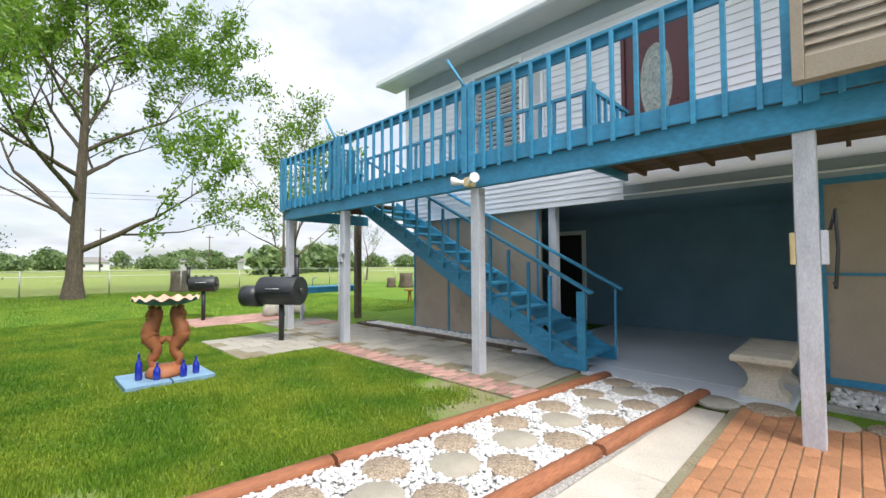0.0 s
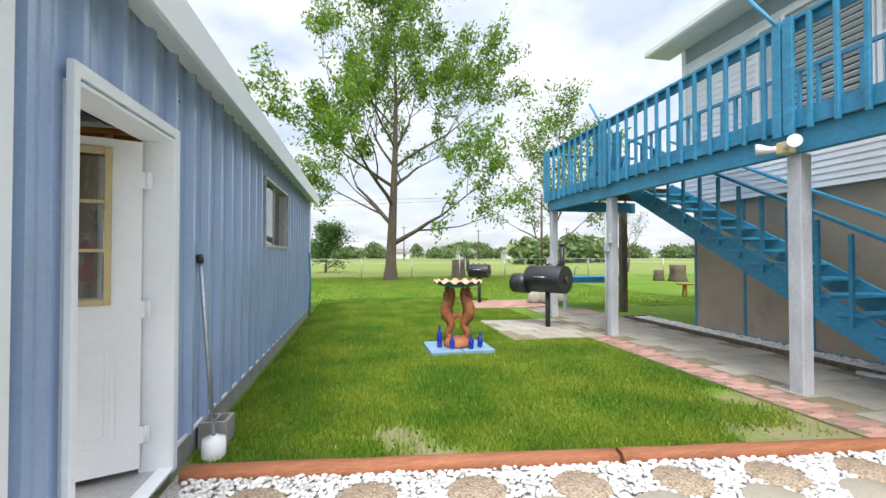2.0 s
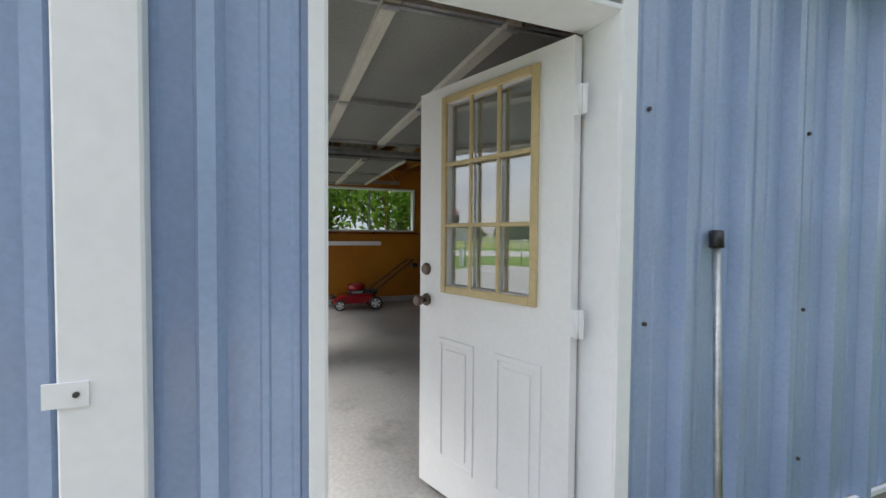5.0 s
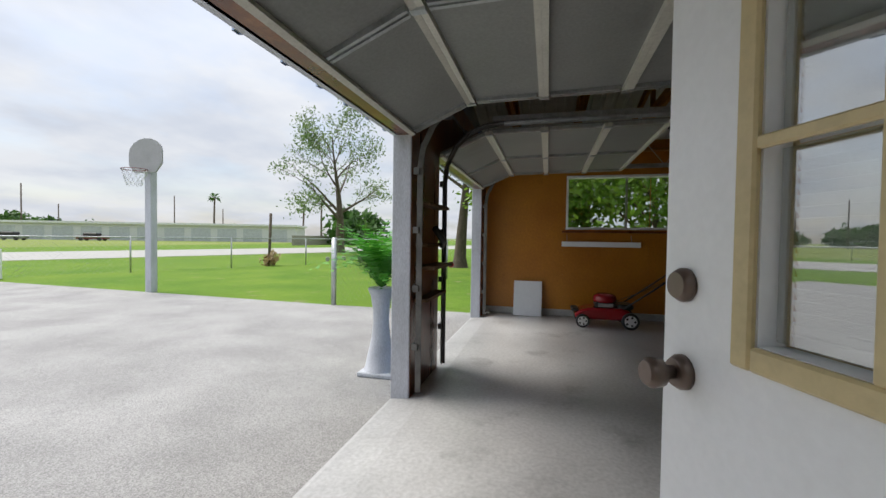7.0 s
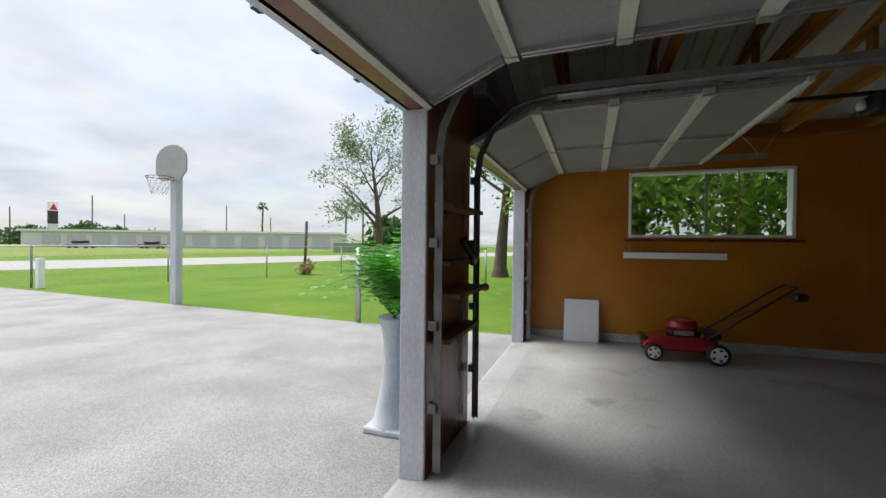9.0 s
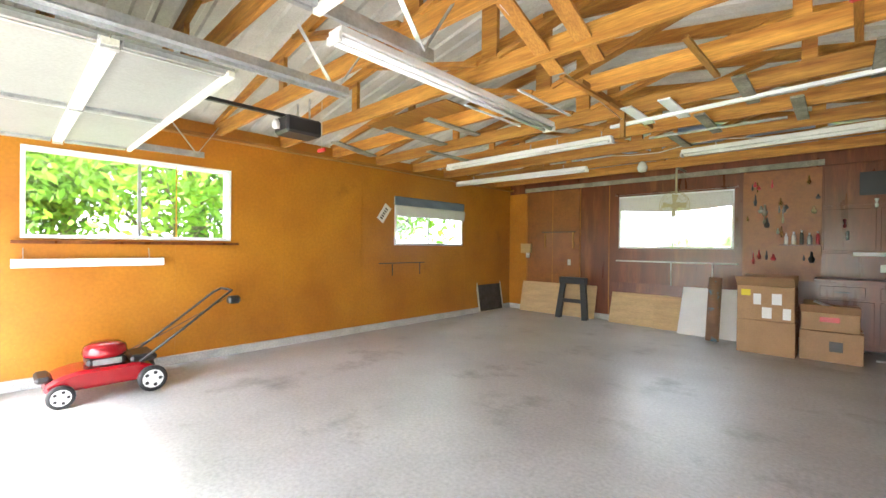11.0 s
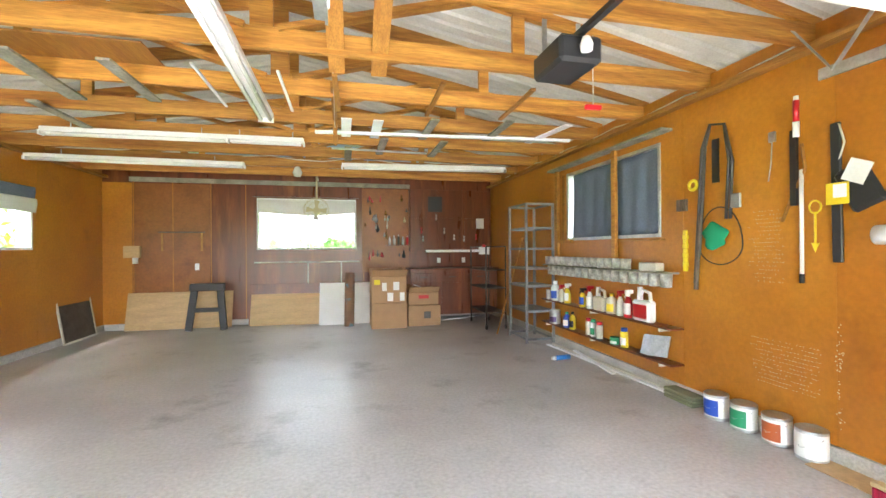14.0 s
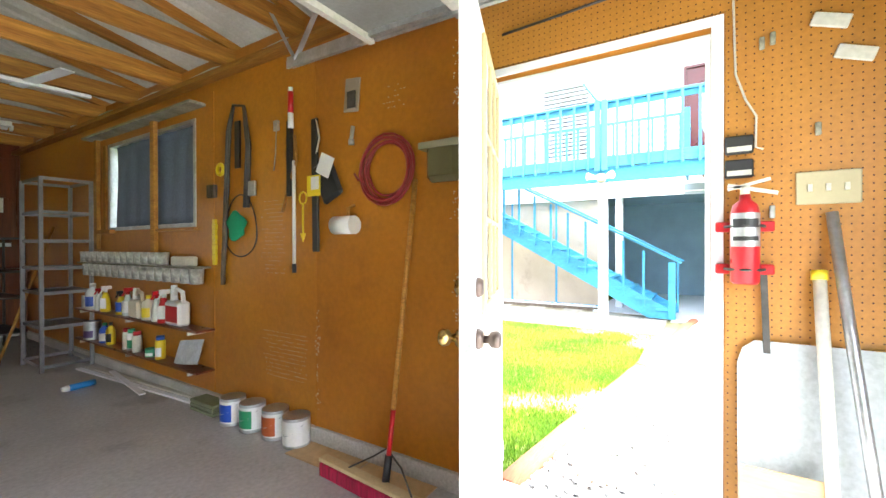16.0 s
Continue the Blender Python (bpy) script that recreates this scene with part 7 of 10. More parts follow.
# urn with fern
ur = thing("tall_planter", "tall pale blue flared planter column", "planter", (-3.76, -0.57, ZG + 0.02))
bm = bmesh.new(); lathe(bm, [(0.17, 0), (0.175, 0.03), (0.15, 0.06), (0.135, 0.14), (0.09, 0.34), (0.075, 0.5), (0.08, 0.62), (0.10, 0.74), (0.125, 0.80), (0.12, 0.82), (0.10, 0.80), (0, 0.79)], 28); part("column", bm, M_POST, ur)
bm = bmesh.new(); box(bm, -0.17, -0.17, 0, 0.17, 0.17, 0.045); part("plinth", bm, M_POST, ur, bevel=0.01)
fe = thing("fern", "lush green fern spilling from the planter", "plant", (-3.76, -0.57, ZG + 0.80))
q = random.Random(77)
bm = bmesh.new()
for k in range(190):
    a, up = q.uniform(0, 6.28), q.uniform(0.7, 2.6)
    L = q.uniform(0.5, 0.9)
    p = Vector((0, 0, 0)); d = Vector((math.cos(a) * 0.36, math.sin(a) * 0.36, up)).normalized()
    prev = p
    for j in range(11):
        d = (d + Vector((math.cos(a) * 0.02, math.sin(a) * 0.02, -0.17))).normalized()
        nx_ = prev + d * (L / 10)
        s = d.cross(Vector((0, 0, 1)))
        s = s.normalized() if s.length > 1e-3 else Vector((1, 0, 0))
        w = 0.042 * math.sin(math.pi * (j + 0.6) / 12) + 0.006
        for sg_ in (-1, 1):
            m1 = prev.lerp(nx_, 0.2)
            vs = [bm.verts.new(v) for v in (prev, prev + s * sg_ * w + d * 0.012, m1 + s * sg_ * w * 0.9 + d * 0.02, m1 + d * 0.008)]
            bm.faces.new(vs)
        prev = nx_
part("fronds", bm, M_FERN, fe)


# ---------- inside the garage ----------
M_PEG = mat("orange perforated hardboard", (0.56, 0.26, 0.045), 0.4, var=0.15, scale=1.2, dark=(0.46, 0.19, 0.03))
def perforate(m, pitch=0.0254, r=0.0028):
    n, l = m.node_tree.nodes, m.node_tree.links
    b = n["Principled BSDF"]
    src = b.inputs["Base Color"].links[0].from_socket
    tc = n.new("ShaderNodeTexCoord")
    sc = n.new("ShaderNodeVectorMath"); sc.operation = "SCALE"; sc.inputs["Scale"].default_value = 1 / pitch
    fr = n.new("ShaderNodeVectorMath"); fr.operation = "FRACTION"
    sb = n.new("ShaderNodeVectorMath"); sb.operation = "SUBTRACT"; sb.inputs[1].default_value = (0.5, 0.5, 0.5)
    ml = n.new("ShaderNodeVectorMath"); ml.operation = "MULTIPLY"; ml.inputs[1].default_value = (0, 1, 1)
    ln = n.new("ShaderNodeVectorMath"); ln.operation = "LENGTH"
    lt_ = n.new("ShaderNodeMath"); lt_.operation = "LESS_THAN"; lt_.inputs[1].default_value = r / pitch
    mx = n.new("ShaderNodeMixRGB"); mx.inputs[2].default_value = (0.06, 0.02, 0.005, 1)
    l.new(tc.outputs["Object"], sc.inputs[0]); l.new(sc.outputs[0], fr.inputs[0]); l.new(fr.outputs[0], sb.inputs[0]); l.new(sb.outputs[0], ml.inputs[0]); l.new(ml.outputs[0], ln.inputs[0])
    l.new(ln.outputs["Value"], lt_.inputs[0]); l.new(lt_.outputs[0], mx.inputs[0]); l.new(src, mx.inputs[1]); l.new(mx.outputs[0], b.inputs["Base Color"])
perforate(M_PEG)
EX = IX1            # inner face of the east wall
solid("wall_pegboard_east", [(EX - 0.008, IY0, 0.11, EX, DOOR_Y0 - 0.045, 2.56), (EX - 0.008, DOOR_Y0 - 0.045, 2.12, EX, DOOR_Y1 + 0.044, 2.56)], M_PEG, "orange perforated hardboard on the wall beside the door")
M_PLYDARK = mat("red-brown stained hardboard", (0.53, 0.205, 0.02), 0.34, var=0.22, scale=1.0, fine=0.08, fscale=30, dark=(0.38, 0.125, 0.013), stain=(0.2, 0.065, 0.01), stain_lo=0.6, stain_hi=0.85, stain_scale=1.4, bump=0.06)
solid("wall_panel_east", [(EX - 0.004, DOOR_Y1 + 0.045, 0.11, EX, 2.744, 2.555)], M_PLYDARK, "red-brown stained hardboard panel beside the side door")
solid("trim_wall_seam", [(EX - 0.006, 2.745, 0.1, EX, 2.765, 2.55), (EX - 0.006, 3.93, 0.1, EX, 3.945, 2.5)], M_ORANGE, "thin seam strip on the orange wall")
solid("trim_door_inside", [(EX - 0.012, DOOR_Y0 - 0.04, 0, EX - 0.001, DOOR_Y0 - 0.001, 2.11), (EX - 0.012, DOOR_Y1 + 0.001, 0, EX - 0.001, DOOR_Y1 + 0.04, 2.11), (EX - 0.012, DOOR_Y0 - 0.001, 2.075, EX - 0.001, DOOR_Y1 + 0.001, 2.11)], M_WHITE_TRIM, "white painted casing round the side door")


def T(name, label, category, at, group="", rz=0.0):
    return thing(name, label, category, at, group, rz)


# strip lights
M_TUBE = plain("white glass tube", (0.86, 0.87, 0.86), 0.25)
M_FIX = plain("white enamelled light fixture", (0.82, 0.82, 0.80), 0.35)
def strip_light(a, b, w=0.13, lit=True, z=2.50):
    a, b = Vector((*a, z)), Vector((*b, z))
    t = T("strip_light", "long white fluorescent strip light under the trusses", "ceiling light", ((a.x + b.x) / 2, (a.y + b.y) / 2, z), "strip lights under the trusses")
    a, b = a - t.location, b - t.location
    d = (b - a).normalized(); s = d.cross(Vector((0, 0, 1)))
    bm = bmesh.new(); beam(bm, a + Vector((0, 0, 0.05)), b + Vector((0, 0, 0.05)), w, 0.05); part("housing", bm, M_FIX, t, bevel=0.006)
    for k in (-1, 1):
        bm = bmesh.new(); tube(bm, [a + d * 0.03 + s * (k * w * 0.3) + Vector((0, 0, 0.008)), b - d * 0.03 + s * (k * w * 0.3) + Vector((0, 0, 0.008))], 0.017, 10); part("lamp_tube", bm, M_TUBE if lit else M_FIX, t, "white fluorescent tube")
    for p in (a, b):
        bm = bmesh.new(); beam(bm, p - s * w / 2 + Vector((0, 0, 0.012)), p + s * w / 2 + Vector((0, 0, 0.012)), 0.02, 0.045); part("end_cap", bm, M_FIX, t)
    for f in (0.15, 0.85):
        p = a.lerp(b, f)
        bm = bmesh.new(); tube(bm, [p + Vector((0, 0, 0.07)), p + Vector((0, 0, 0.14))], 0.006, 6); part("hanger", bm, M_GALV, t)
    return t
strip_light((-3.72, 2.42), (-3.74, 4.86))
strip_light((-6.95, 7.12), (-4.42, 7.20), 0.09)
strip_light((-3.08, 6.98), (-0.66, 6.80), 0.09)
strip_light((-6.05, 5.88), (-4.3, 5.84), 0.08, z=2.53)
strip_light((-4.298, 5.84), (-3.5, 5.83), 0.08, z=2.53)

# slats, braces and planks nailed under the trusses
def plank(name, a, b, w, h, material, label):
    t = T(name, label, "board", (0, 0, 0), "boards under the trusses")
    bm = bmesh.new(); beam(bm, a, b, w, h); part("board", bm, material, t, bevel=0.002)
zt = PLATE
for x, y0, y1 in ((-3.12, 3.94, 4.73), (-2.31, 3.91, 4.70), (-1.58, 3.88, 4.67)):
    plank("truss_brace", (x, y0, zt - 0.012), (x + 0.02, y1, zt - 0.012), 0.04, 0.022, M_TRUSS_Y, "thin yellow pine brace across the trusses")
for x, y0, y1 in ((-2.18, 4.80, 5.54), (-1.44, 4.69, 5.45), (-2.6, 5.6, 6.4), (-1.9, 5.6, 6.4), (-3.0, 6.1, 6.9), (-4.6, 4.0, 4.8), (-5.6, 5.0, 5.8)):
    plank("ceiling_board", (x, y0, zt - 0.012), (x, y1, zt - 0.012), 0.09, 0.02, M_GREYWOOD, "grey weathered board across the trusses")
for x, y0, y1 in ((-3.03, 4.95, 5.60), (-2.72, 4.95, 5.60)):
    plank("painted_board", (x, y0, zt - 0.012), (x, y1, zt - 0.012), 0.10, 0.014, M_WHITE_TRIM, "white painted board across the trusses")
plank("painted_board", (-0.81, 4.67, zt - 0.02), (-0.92, 5.42, zt - 0.02), 0.09, 0.014, M_WHITE_TRIM, "white painted board laid askew across the trusses")
plank("white_rail", (-3.35, 5.42, zt - 0.03), (-0.5, 5.20, zt - 0.03), 0.045, 0.03, M_WHITE_TRIM, "long white rail under the trusses")
plank("pipe_bundle", (-3.2, 6.12, zt - 0.03), (-2.0, 6.17, zt - 0.03), 0.03, 0.02, M_GALV, "thin metal pipe under the trusses")
plank("pinkish_board", (-5.15, 3.95, zt - 0.012), (-5.2, 4.88, zt - 0.012), 0.13, 0.02, M_GREYWOOD, "pinkish grey board across the trusses")
plank("pinkish_board", (-6.4, 4.7, zt - 0.012), (-6.1, 3.9, zt - 0.012), 0.12, 0.02, M_GREYWOOD, "pinkish grey board across the trusses")
plank("plywood_on_trusses", (-5.7, 4.45, zt + 0.15), (-4.4, 4.45, zt + 0.15), 0.78, 0.012, M_TRUSS_Y, "plywood sheet laid on the trusses")
for x, y0 in ((-4.06, 3.95), (-3.51, 3.96)):
    plank("thin_white_rod", (x, y0, zt - 0.01), (x, y0 + 0.88, zt - 0.01), 0.022, 0.015, M_WHITE_TRIM, "thin white stick across the trusses")
for x in (-3.12, -2.83):
    plank("hanging_board", (x, 3.0, zt + 0.3), (x + 0.02, 3.84, zt - 0.03), 0.11, 0.022, M_TRUSS_Y, "yellow pine board hanging between trusses")
cdn = T("hanging_board", "short pine upright hanging from a truss", "board", (-3.14, 5.18, PLATE), "boards under the trusses")
bm = bmesh.new(); box(bm, -0.02, -0.02, -0.22, 0.02, 0.02, 0.03); box(bm, -0.02, -0.9, 0.03, 0.02, 0.9, 0.07); part("board", bm, M_TRUSS_Y, cdn)
cord = T("pull_cord", "thin pale pull cord hanging from the trusses", "cord", (-3.14, 3.2, PLATE))
bm = bmesh.new(); tube(bm, [(0, 0, 0.2), (0.01, 0.6, 0.05), (0, 1.95, -0.05)], 0.004, 5); part("cord_line", bm, plain("pale cord", (0.7, 0.55, 0.5), 0.8), cord)
eb = T("bare_lamp", "round clear globe lamp on a truss", "lamp", (-3.75, 7.585, PLATE + 0.004))
bm = bmesh.new(); lathe(bm, [(0.0, -0.16), (0.05, -0.15), (0.075, -0.09), (0.05, -0.03), (0.03, 0.0)], 16); part("globe", bm, plain("frosted globe", (0.6, 0.6, 0.52), 0.2), eb)
wire_ = T("ceiling_cable", "thin white cable along the trusses and the wall top", "cable", (0, 0, 0))
q = random.Random(3)
bm = bmesh.new(); tube(bm, [(-4.4 + 0.35 * k, 7.0 + 0.05 * math.sin(k), PLATE + 0.01 + 0.03 * math.sin(k * 1.7)) for k in range(12)], 0.006, 5); part("cable_run", bm, M_STILE, wire_)
bm = bmesh.new(); tube(bm, [(EX - 0.06, 8.0 - 0.32 * k, PLATE + 0.015 + 0.02 * math.sin(k * 2.1)) for k in range(17)], 0.007, 5); part("cable_run", bm, M_STILE, wire_)


# door openers
def opener(x):
    t = T("door_opener", "black garage door opener with a white lamp", "door opener", (x, 3.0, 2.34), "garage door openers")
    bm = bmesh.new(); box(bm, -0.13, -0.17, 0, 0.13, 0.17, 0.15); part("housing", bm, M_BLACK, t, bevel=0.02)
    bm = bmesh.new(); box(bm, -0.11, 0.171, 0.035, 0.11, 0.176, 0.12); part("lens", bm, plain("dark red lens", (0.06, 0.01, 0.01), 0.2), t)
    bm = bmesh.new(); lathe(bm, [(0.0, -0.045), (0.03, -0.035), (0.035, 0), (0.02, 0.04), (0.0, 0.05)], 14, (0.0, -0.21, 0.07)); part("lamp_bulb", bm, M_WHITE, t)
    bm = bmesh.new(); beam(bm, (0, -0.1, 0.16), (0, -2.9, 0.14), 0.035, 0.03); part("rail", bm, M_BLACK, t)
    for s in (-1, 1):
        bm = bmesh.new(); beam(bm, (s * 0.11, 0.05, 0.14), (s * 0.11, 0.05, 0.33), 0.03, 0.004, (0, 1, 0)); part("hanger", bm, M_GALV, t)
    bm = bmesh.new(); tube(bm, [(0, -0.9, 0.12), (0.05, -0.95, 0.02), (0.12, -1.0, -0.08)], 0.012, 6); part("door_arm", bm, M_BLACK, t)
    bm = bmesh.new(); tube(bm, [(0.24, 0.1, 0.3), (0.24, 0.1, -0.13)], 0.003, 4); part("release_cord", bm, M_STILE, t)
    bm = bmesh.new(); box(bm, 0.185, 0.085, -0.16, 0.295, 0.115, -0.13); part("release_handle", bm, M_RED, t, "red plastic pull handle", bevel=0.006)
    return t
opener(-1.80); opener(-5.26)
for a, b in (OV1, OV2):
    sp = T("torsion_bar", "steel spring bar above the garage door", "spring bar", ((a + b) / 2, 0.02, 2.42))
    bm = bmesh.new(); tube(bm, [(-1.3, 0, 0), (1.3, 0, 0)], 0.013, 8); part("bar", bm, M_GALV, sp)
    bm = bmesh.new(); tube(bm, [(-0.5, 0, 0), (0.5, 0, 0)], 0.03, 12); part("spring", bm, M_DARKSTEEL, sp)
    for s in (-1, 0, 1):
        bm = bmesh.new(); box(bm, s * 1.25 - 0.03, -0.08, -0.05, s * 1.25 + 0.03, 0.01, 0.05); part("bracket", bm, M_GALV, sp)


# wall fan
fan = T("wall_fan", "cream round fan hanging before the north window", "fan", (-3.52, 8.45, 2.02))
M_FAN = plain("yellowed cream plastic", (0.50, 0.44, 0.27), 0.45)
bm = bmesh.new(); tube(bm, [(0, 0, 0.19), (0, 0, PLATE - 2.02 + 0.02), (0, 0.50, PLATE - 2.02 + 0.02)], 0.016, 8); part("stem", bm, M_FAN, fan)
bm = bmesh.new(); tube(bm, [(0, -0.08, 0), (0, 0.10, 0)], [0.055, 0.07], 16); part("motor", bm, M_FAN, fan)
for k in range(4):
    bm = bmesh.new(); a = 1.57 * k
    vs = [bm.verts.new(Vector((r * math.cos(a + o), -0.10 + dy, r * math.sin(a + o)))) for r, o, dy in ((0.05, -0.4, 0), (0.17, -0.35, 0.012), (0.185, 0.2, -0.012), (0.05, 0.4, -0.008))]
    bm.faces.new(vs); part("blade", bm, M_FAN, fan)
bm = bmesh.new()
for rr, yy in ((0.215, -0.10), (0.20, -0.14), (0.13, -0.165), (0.05, -0.17), (0.20, -0.05)):
    tube(bm, [(rr * math.cos(a), yy, rr * math.sin(a)) for a in (6.28318 * k / 28 for k in range(29))], 0.003, 4, False)
for k in range(26):
    a = 6.28318 * k / 26
    tube(bm, [(0.05 * math.cos(a), -0.17, 0.05 * math.sin(a)), (0.13 * math.cos(a), -0.165, 0.13 * math.sin(a)), (0.20 * math.cos(a), -0.14, 0.20 * math.sin(a)), (0.215 * math.cos(a), -0.10, 0.215 * math.sin(a))], 0.0016, 3, False)
part("guard", bm, M_FAN, fan)

# window dressings
def cloth(name, label, axis, plane, a0, a1, z0, z1, material, folds=7, amp=0.012, drape=0.0):
    bm = bmesh.new()
    n, m_ = 48, 8
    g = [[None] * (m_ + 1) for _ in range(n + 1)]
    for i in range(n + 1):
        for j in range(m_ + 1):
            u, v = i / n, j / m_
            a = a0 + (a1 - a0) * u
            off = amp * math.sin(folds * 6.28 * u + 1.5 * v) * (0.4 + 0.6 * (1 - v)) + amp * 0.5 * math.sin(17 * u + 5 * v)
            z = z0 + (z1 - z0) * v - drape * math.sin(math.pi * u) * (1 - v)
            g[i][j] = bm.verts.new((plane + off, a, z) if axis == "x" else (a, plane + off, z))
    for i in range(n):
        for j in range(m_):
            bm.faces.new((g[i][j], g[i + 1][j], g[i + 1][j + 1], g[i][j + 1])).smooth = True
    ob = part(name, bm, material, None)
    s = ob.modifiers.new("thick", "SOLIDIFY"); s.thickness = 0.003
    return tagged(ob, label, "curtain")
cloth("curtain", "slate blue cloth curtain over the east window", "x", EX + 0.035, WIN_E[0] - 0.03, WIN_E[1] - 0.10, WIN_E[2] - 0.01, WIN_E[3] + 0.01, M_CURTAIN)
cloth("valance", "slate blue roller cloth over a west window", "x", IX0 + 0.03, WIN_W[1][0] - 0.02, WIN_W[1][1] + 0.02, 2.02, 2.17, M_CURTAIN, 3, 0.008)
M_WCLOTH = mat("thin white cloth", (0.74, 0.75, 0.74), 0.9, var=0.05)
cloth("valance", "white cloth hem below the blue roller", "x", IX0 + 0.045, WIN_W[1][0] - 0.01, WIN_W[1][1] + 0.02, 1.84, 2.02, M_WCLOTH, 4, 0.01)
cloth("valance", "thin white cloth across the north window top", "y", IY1 - 0.03, WIN_N[0] + 0.02, WIN_N[1] - 0.02, 2.02, 2.25, M_WCLOTH, 5, 0.01, 0.05)
solid("window_posts_east", [(EX - 0.05, 4.83, 1.12, EX - 0.012, 4.90, 2.42), (EX - 0.05, 6.10, 1.24, EX - 0.012, 6.17, 2.40), (EX - 0.014, 5.97, 1.44, EX - 0.001, 6.03, 2.33)], M_TRUSS_Y, "yellow pine uprights beside the east window", bevel=0.003)
solid("trim_window_head_east", [(EX - 0.13, 4.05, 2.40, EX, 6.25, 2.425)], M_GREYWOOD, "worn board shelf over the east window", bevel=0.003)
solid("trim_window_sill_east", [(EX - 0.05, 4.15, 1.40, EX, 4.80, 1.42), (EX - 0.06, 5.75, 1.40, EX, 6.08, 1.44)], M_TRUSS_Y, "worn window sill pieces")
solid("trim_window_head_north", [(WIN_N[0] - 0.05, IY1 - 0.10, 2.30, WIN_N[1] + 0.05, IY1 - 0.02, 2.325)], M_REDPLY, "brown shelf board over the north window")
solid("trim_rail_north", [(-4.63, IY1 - 0.05, 1.10, -2.77, IY1 - 0.02, 1.125), (-3.72, IY1 - 0.02, 0.72, -3.70, IY1 - 0.005, 1.10), (-3.12, IY1 - 0.02, 0.72, -3.10, IY1 - 0.005, 1.10)], M_STILE, "pale rail and uprights below the north window")
solid("trim_panel_seams_north", [(x, IY1 - 0.005, 0.1, x + 0.012, IY1 + 0.001, 2.55) for x in (-6.55, -5.95, -5.35, -4.78, -2.70)], M_ORANGE, "thin seams in the brown panelling")
solid("wall_lath_top_north", [(-6.6, IY1 - 0.02, 2.52, -1.8, IY1, 2.60)], M_GREYWOOD, "grey weathered boards at the top of the north wall")
solid("wall_panel_north_brown", [(-2.72, IY1 - 0.006, 0.9, -1.82, IY1, 2.50)], M_BROWNPEG, "brown perforated hardboard strip of the north wall")
solid("wall_panel_north_mid", [(-6.55, IY1 - 0.004, 0.1, -5.36, IY1, 2.5)], M_BROWNPEG, "brown stained panels of the north wall")
solid("wall_panel_north_orange", [(-7.0, IY1 - 0.006, 0.1, -6.56, IY1, 2.5)], M_ORANGE, "orange hardboard strip of the north wall")

# west wall
ws = T("white_rail_shelf", "white painted rail on small brackets under the window", "shelf", (IX0, 1.75, 1.15))
bm = bmesh.new(); box(bm, 0.05, -0.58, -0.04, 0.075, 0.58, 0.04); part("rail", bm, M_WHITE_TRIM, ws, bevel=0.003)
for y in (-0.5, 0.45):
    bm = bmesh.new(); beam(bm, (0.0, y, 0.14), (0.06, y, 0.0), 0.015, 0.006, (0, 1, 0)); part("bracket", bm, M_GALV, ws)
solid("trim_window_sill_west", [(IX0 + 0.016, 1.17, 1.33, IX0 + 0.07, 3.10, 1.36)], M_REDPLY, "brown sill board under the west window")
lp = T("licence_plate", "white metal plate hung askew on the west wall", "plate", (IX0 + 0.006, 5.38, 1.87))
bm = bmesh.new(); box(bm, 0, -0.15, -0.075, 0.003, 0.15, 0.075, m=Matrix.Rotation(radians(55), 4, "X")); part("plate", bm, M_WHITE, lp)
bm = bmesh.new()
for k in range(5):
    box(bm, 0.003, -0.11 + 0.045 * k, -0.025, 0.0045, -0.085 + 0.045 * k, 0.03, m=Matrix.Rotation(radians(55), 4, "X"))
part("dark_characters", bm, M_DARKSTEEL, lp)
dk = T("wall_bracket_shelf", "thin dark bracket rail on the west wall", "bracket", (IX0, 5.78, 1.05))
bm = bmesh.new(); box(bm, 0, -0.5, 0, 0.03, 0.5, 0.015); part("rail", bm, M_DARKSTEEL, dk)
for y in (-0.22, 0.40):
    bm = bmesh.new(); beam(bm, (0.005, y, 0.0), (0.005, y, -0.2), 0.02, 0.01, (0, 1, 0)); part("bracket", bm, M_DARKSTEEL, dk)
solid("trim_wall_seam_west", [(IX0, y, 0.1, IX0 + 0.003, y + 0.012, 2.5) for y in (1.2, 2.45, 3.7, 4.95, 7.4)], M_ORANGE, "thin seam in the orange west wall")
# white panel leaning on the west wall
wb = T("leaning_board", "small white ribbed board leaning on the wall", "board", (IX0 + 0.20, 0.66, 0.0))
bm = bmesh.new(); box(bm, -0.01, -0.22, 0.0, 0.01, 0.22, 0.56, m=Matrix.Rotation(radians(-15), 4, "Y")); part("panel", bm, M_WHITE_TRIM, wb)
for k in range(10):
    bm = bmesh.new(); box(bm, 0.0101, -0.215 + 0.043 * k, 0.01, 0.014, -0.18 + 0.043 * k, 0.55, m=Matrix.Rotation(radians(-15), 4, "Y")); part("rib", bm, M_WHITE_TRIM, wb)

# lawn mower
mw = T("lawn_mower", "red push mower with black engine and white wheels", "lawn mower", (-6.40, 1.76, 0.0))
M_REDM = plain("glossy dark red paint", (0.34, 0.008, 0.015), 0.22, coat=0.5)
bm = bmesh.new()
pr = [(-0.40, 0.11), (-0.42, 0.18), (-0.33, 0.24), (-0.2, 0.27), (0.22, 0.27), (0.34, 0.22), (0.36, 0.11)]
A = [bm.verts.new((-0.20, y, z)) for y, z in pr]; B = [bm.verts.new((0.20, y, z)) for y, z in pr]
for i in range(len(pr)):
    j = (i + 1) % len(pr); bm.faces.new((A[i], A[j], B[j], B[i]))
bm.faces.new(A[::-1]); bm.faces.new(B)
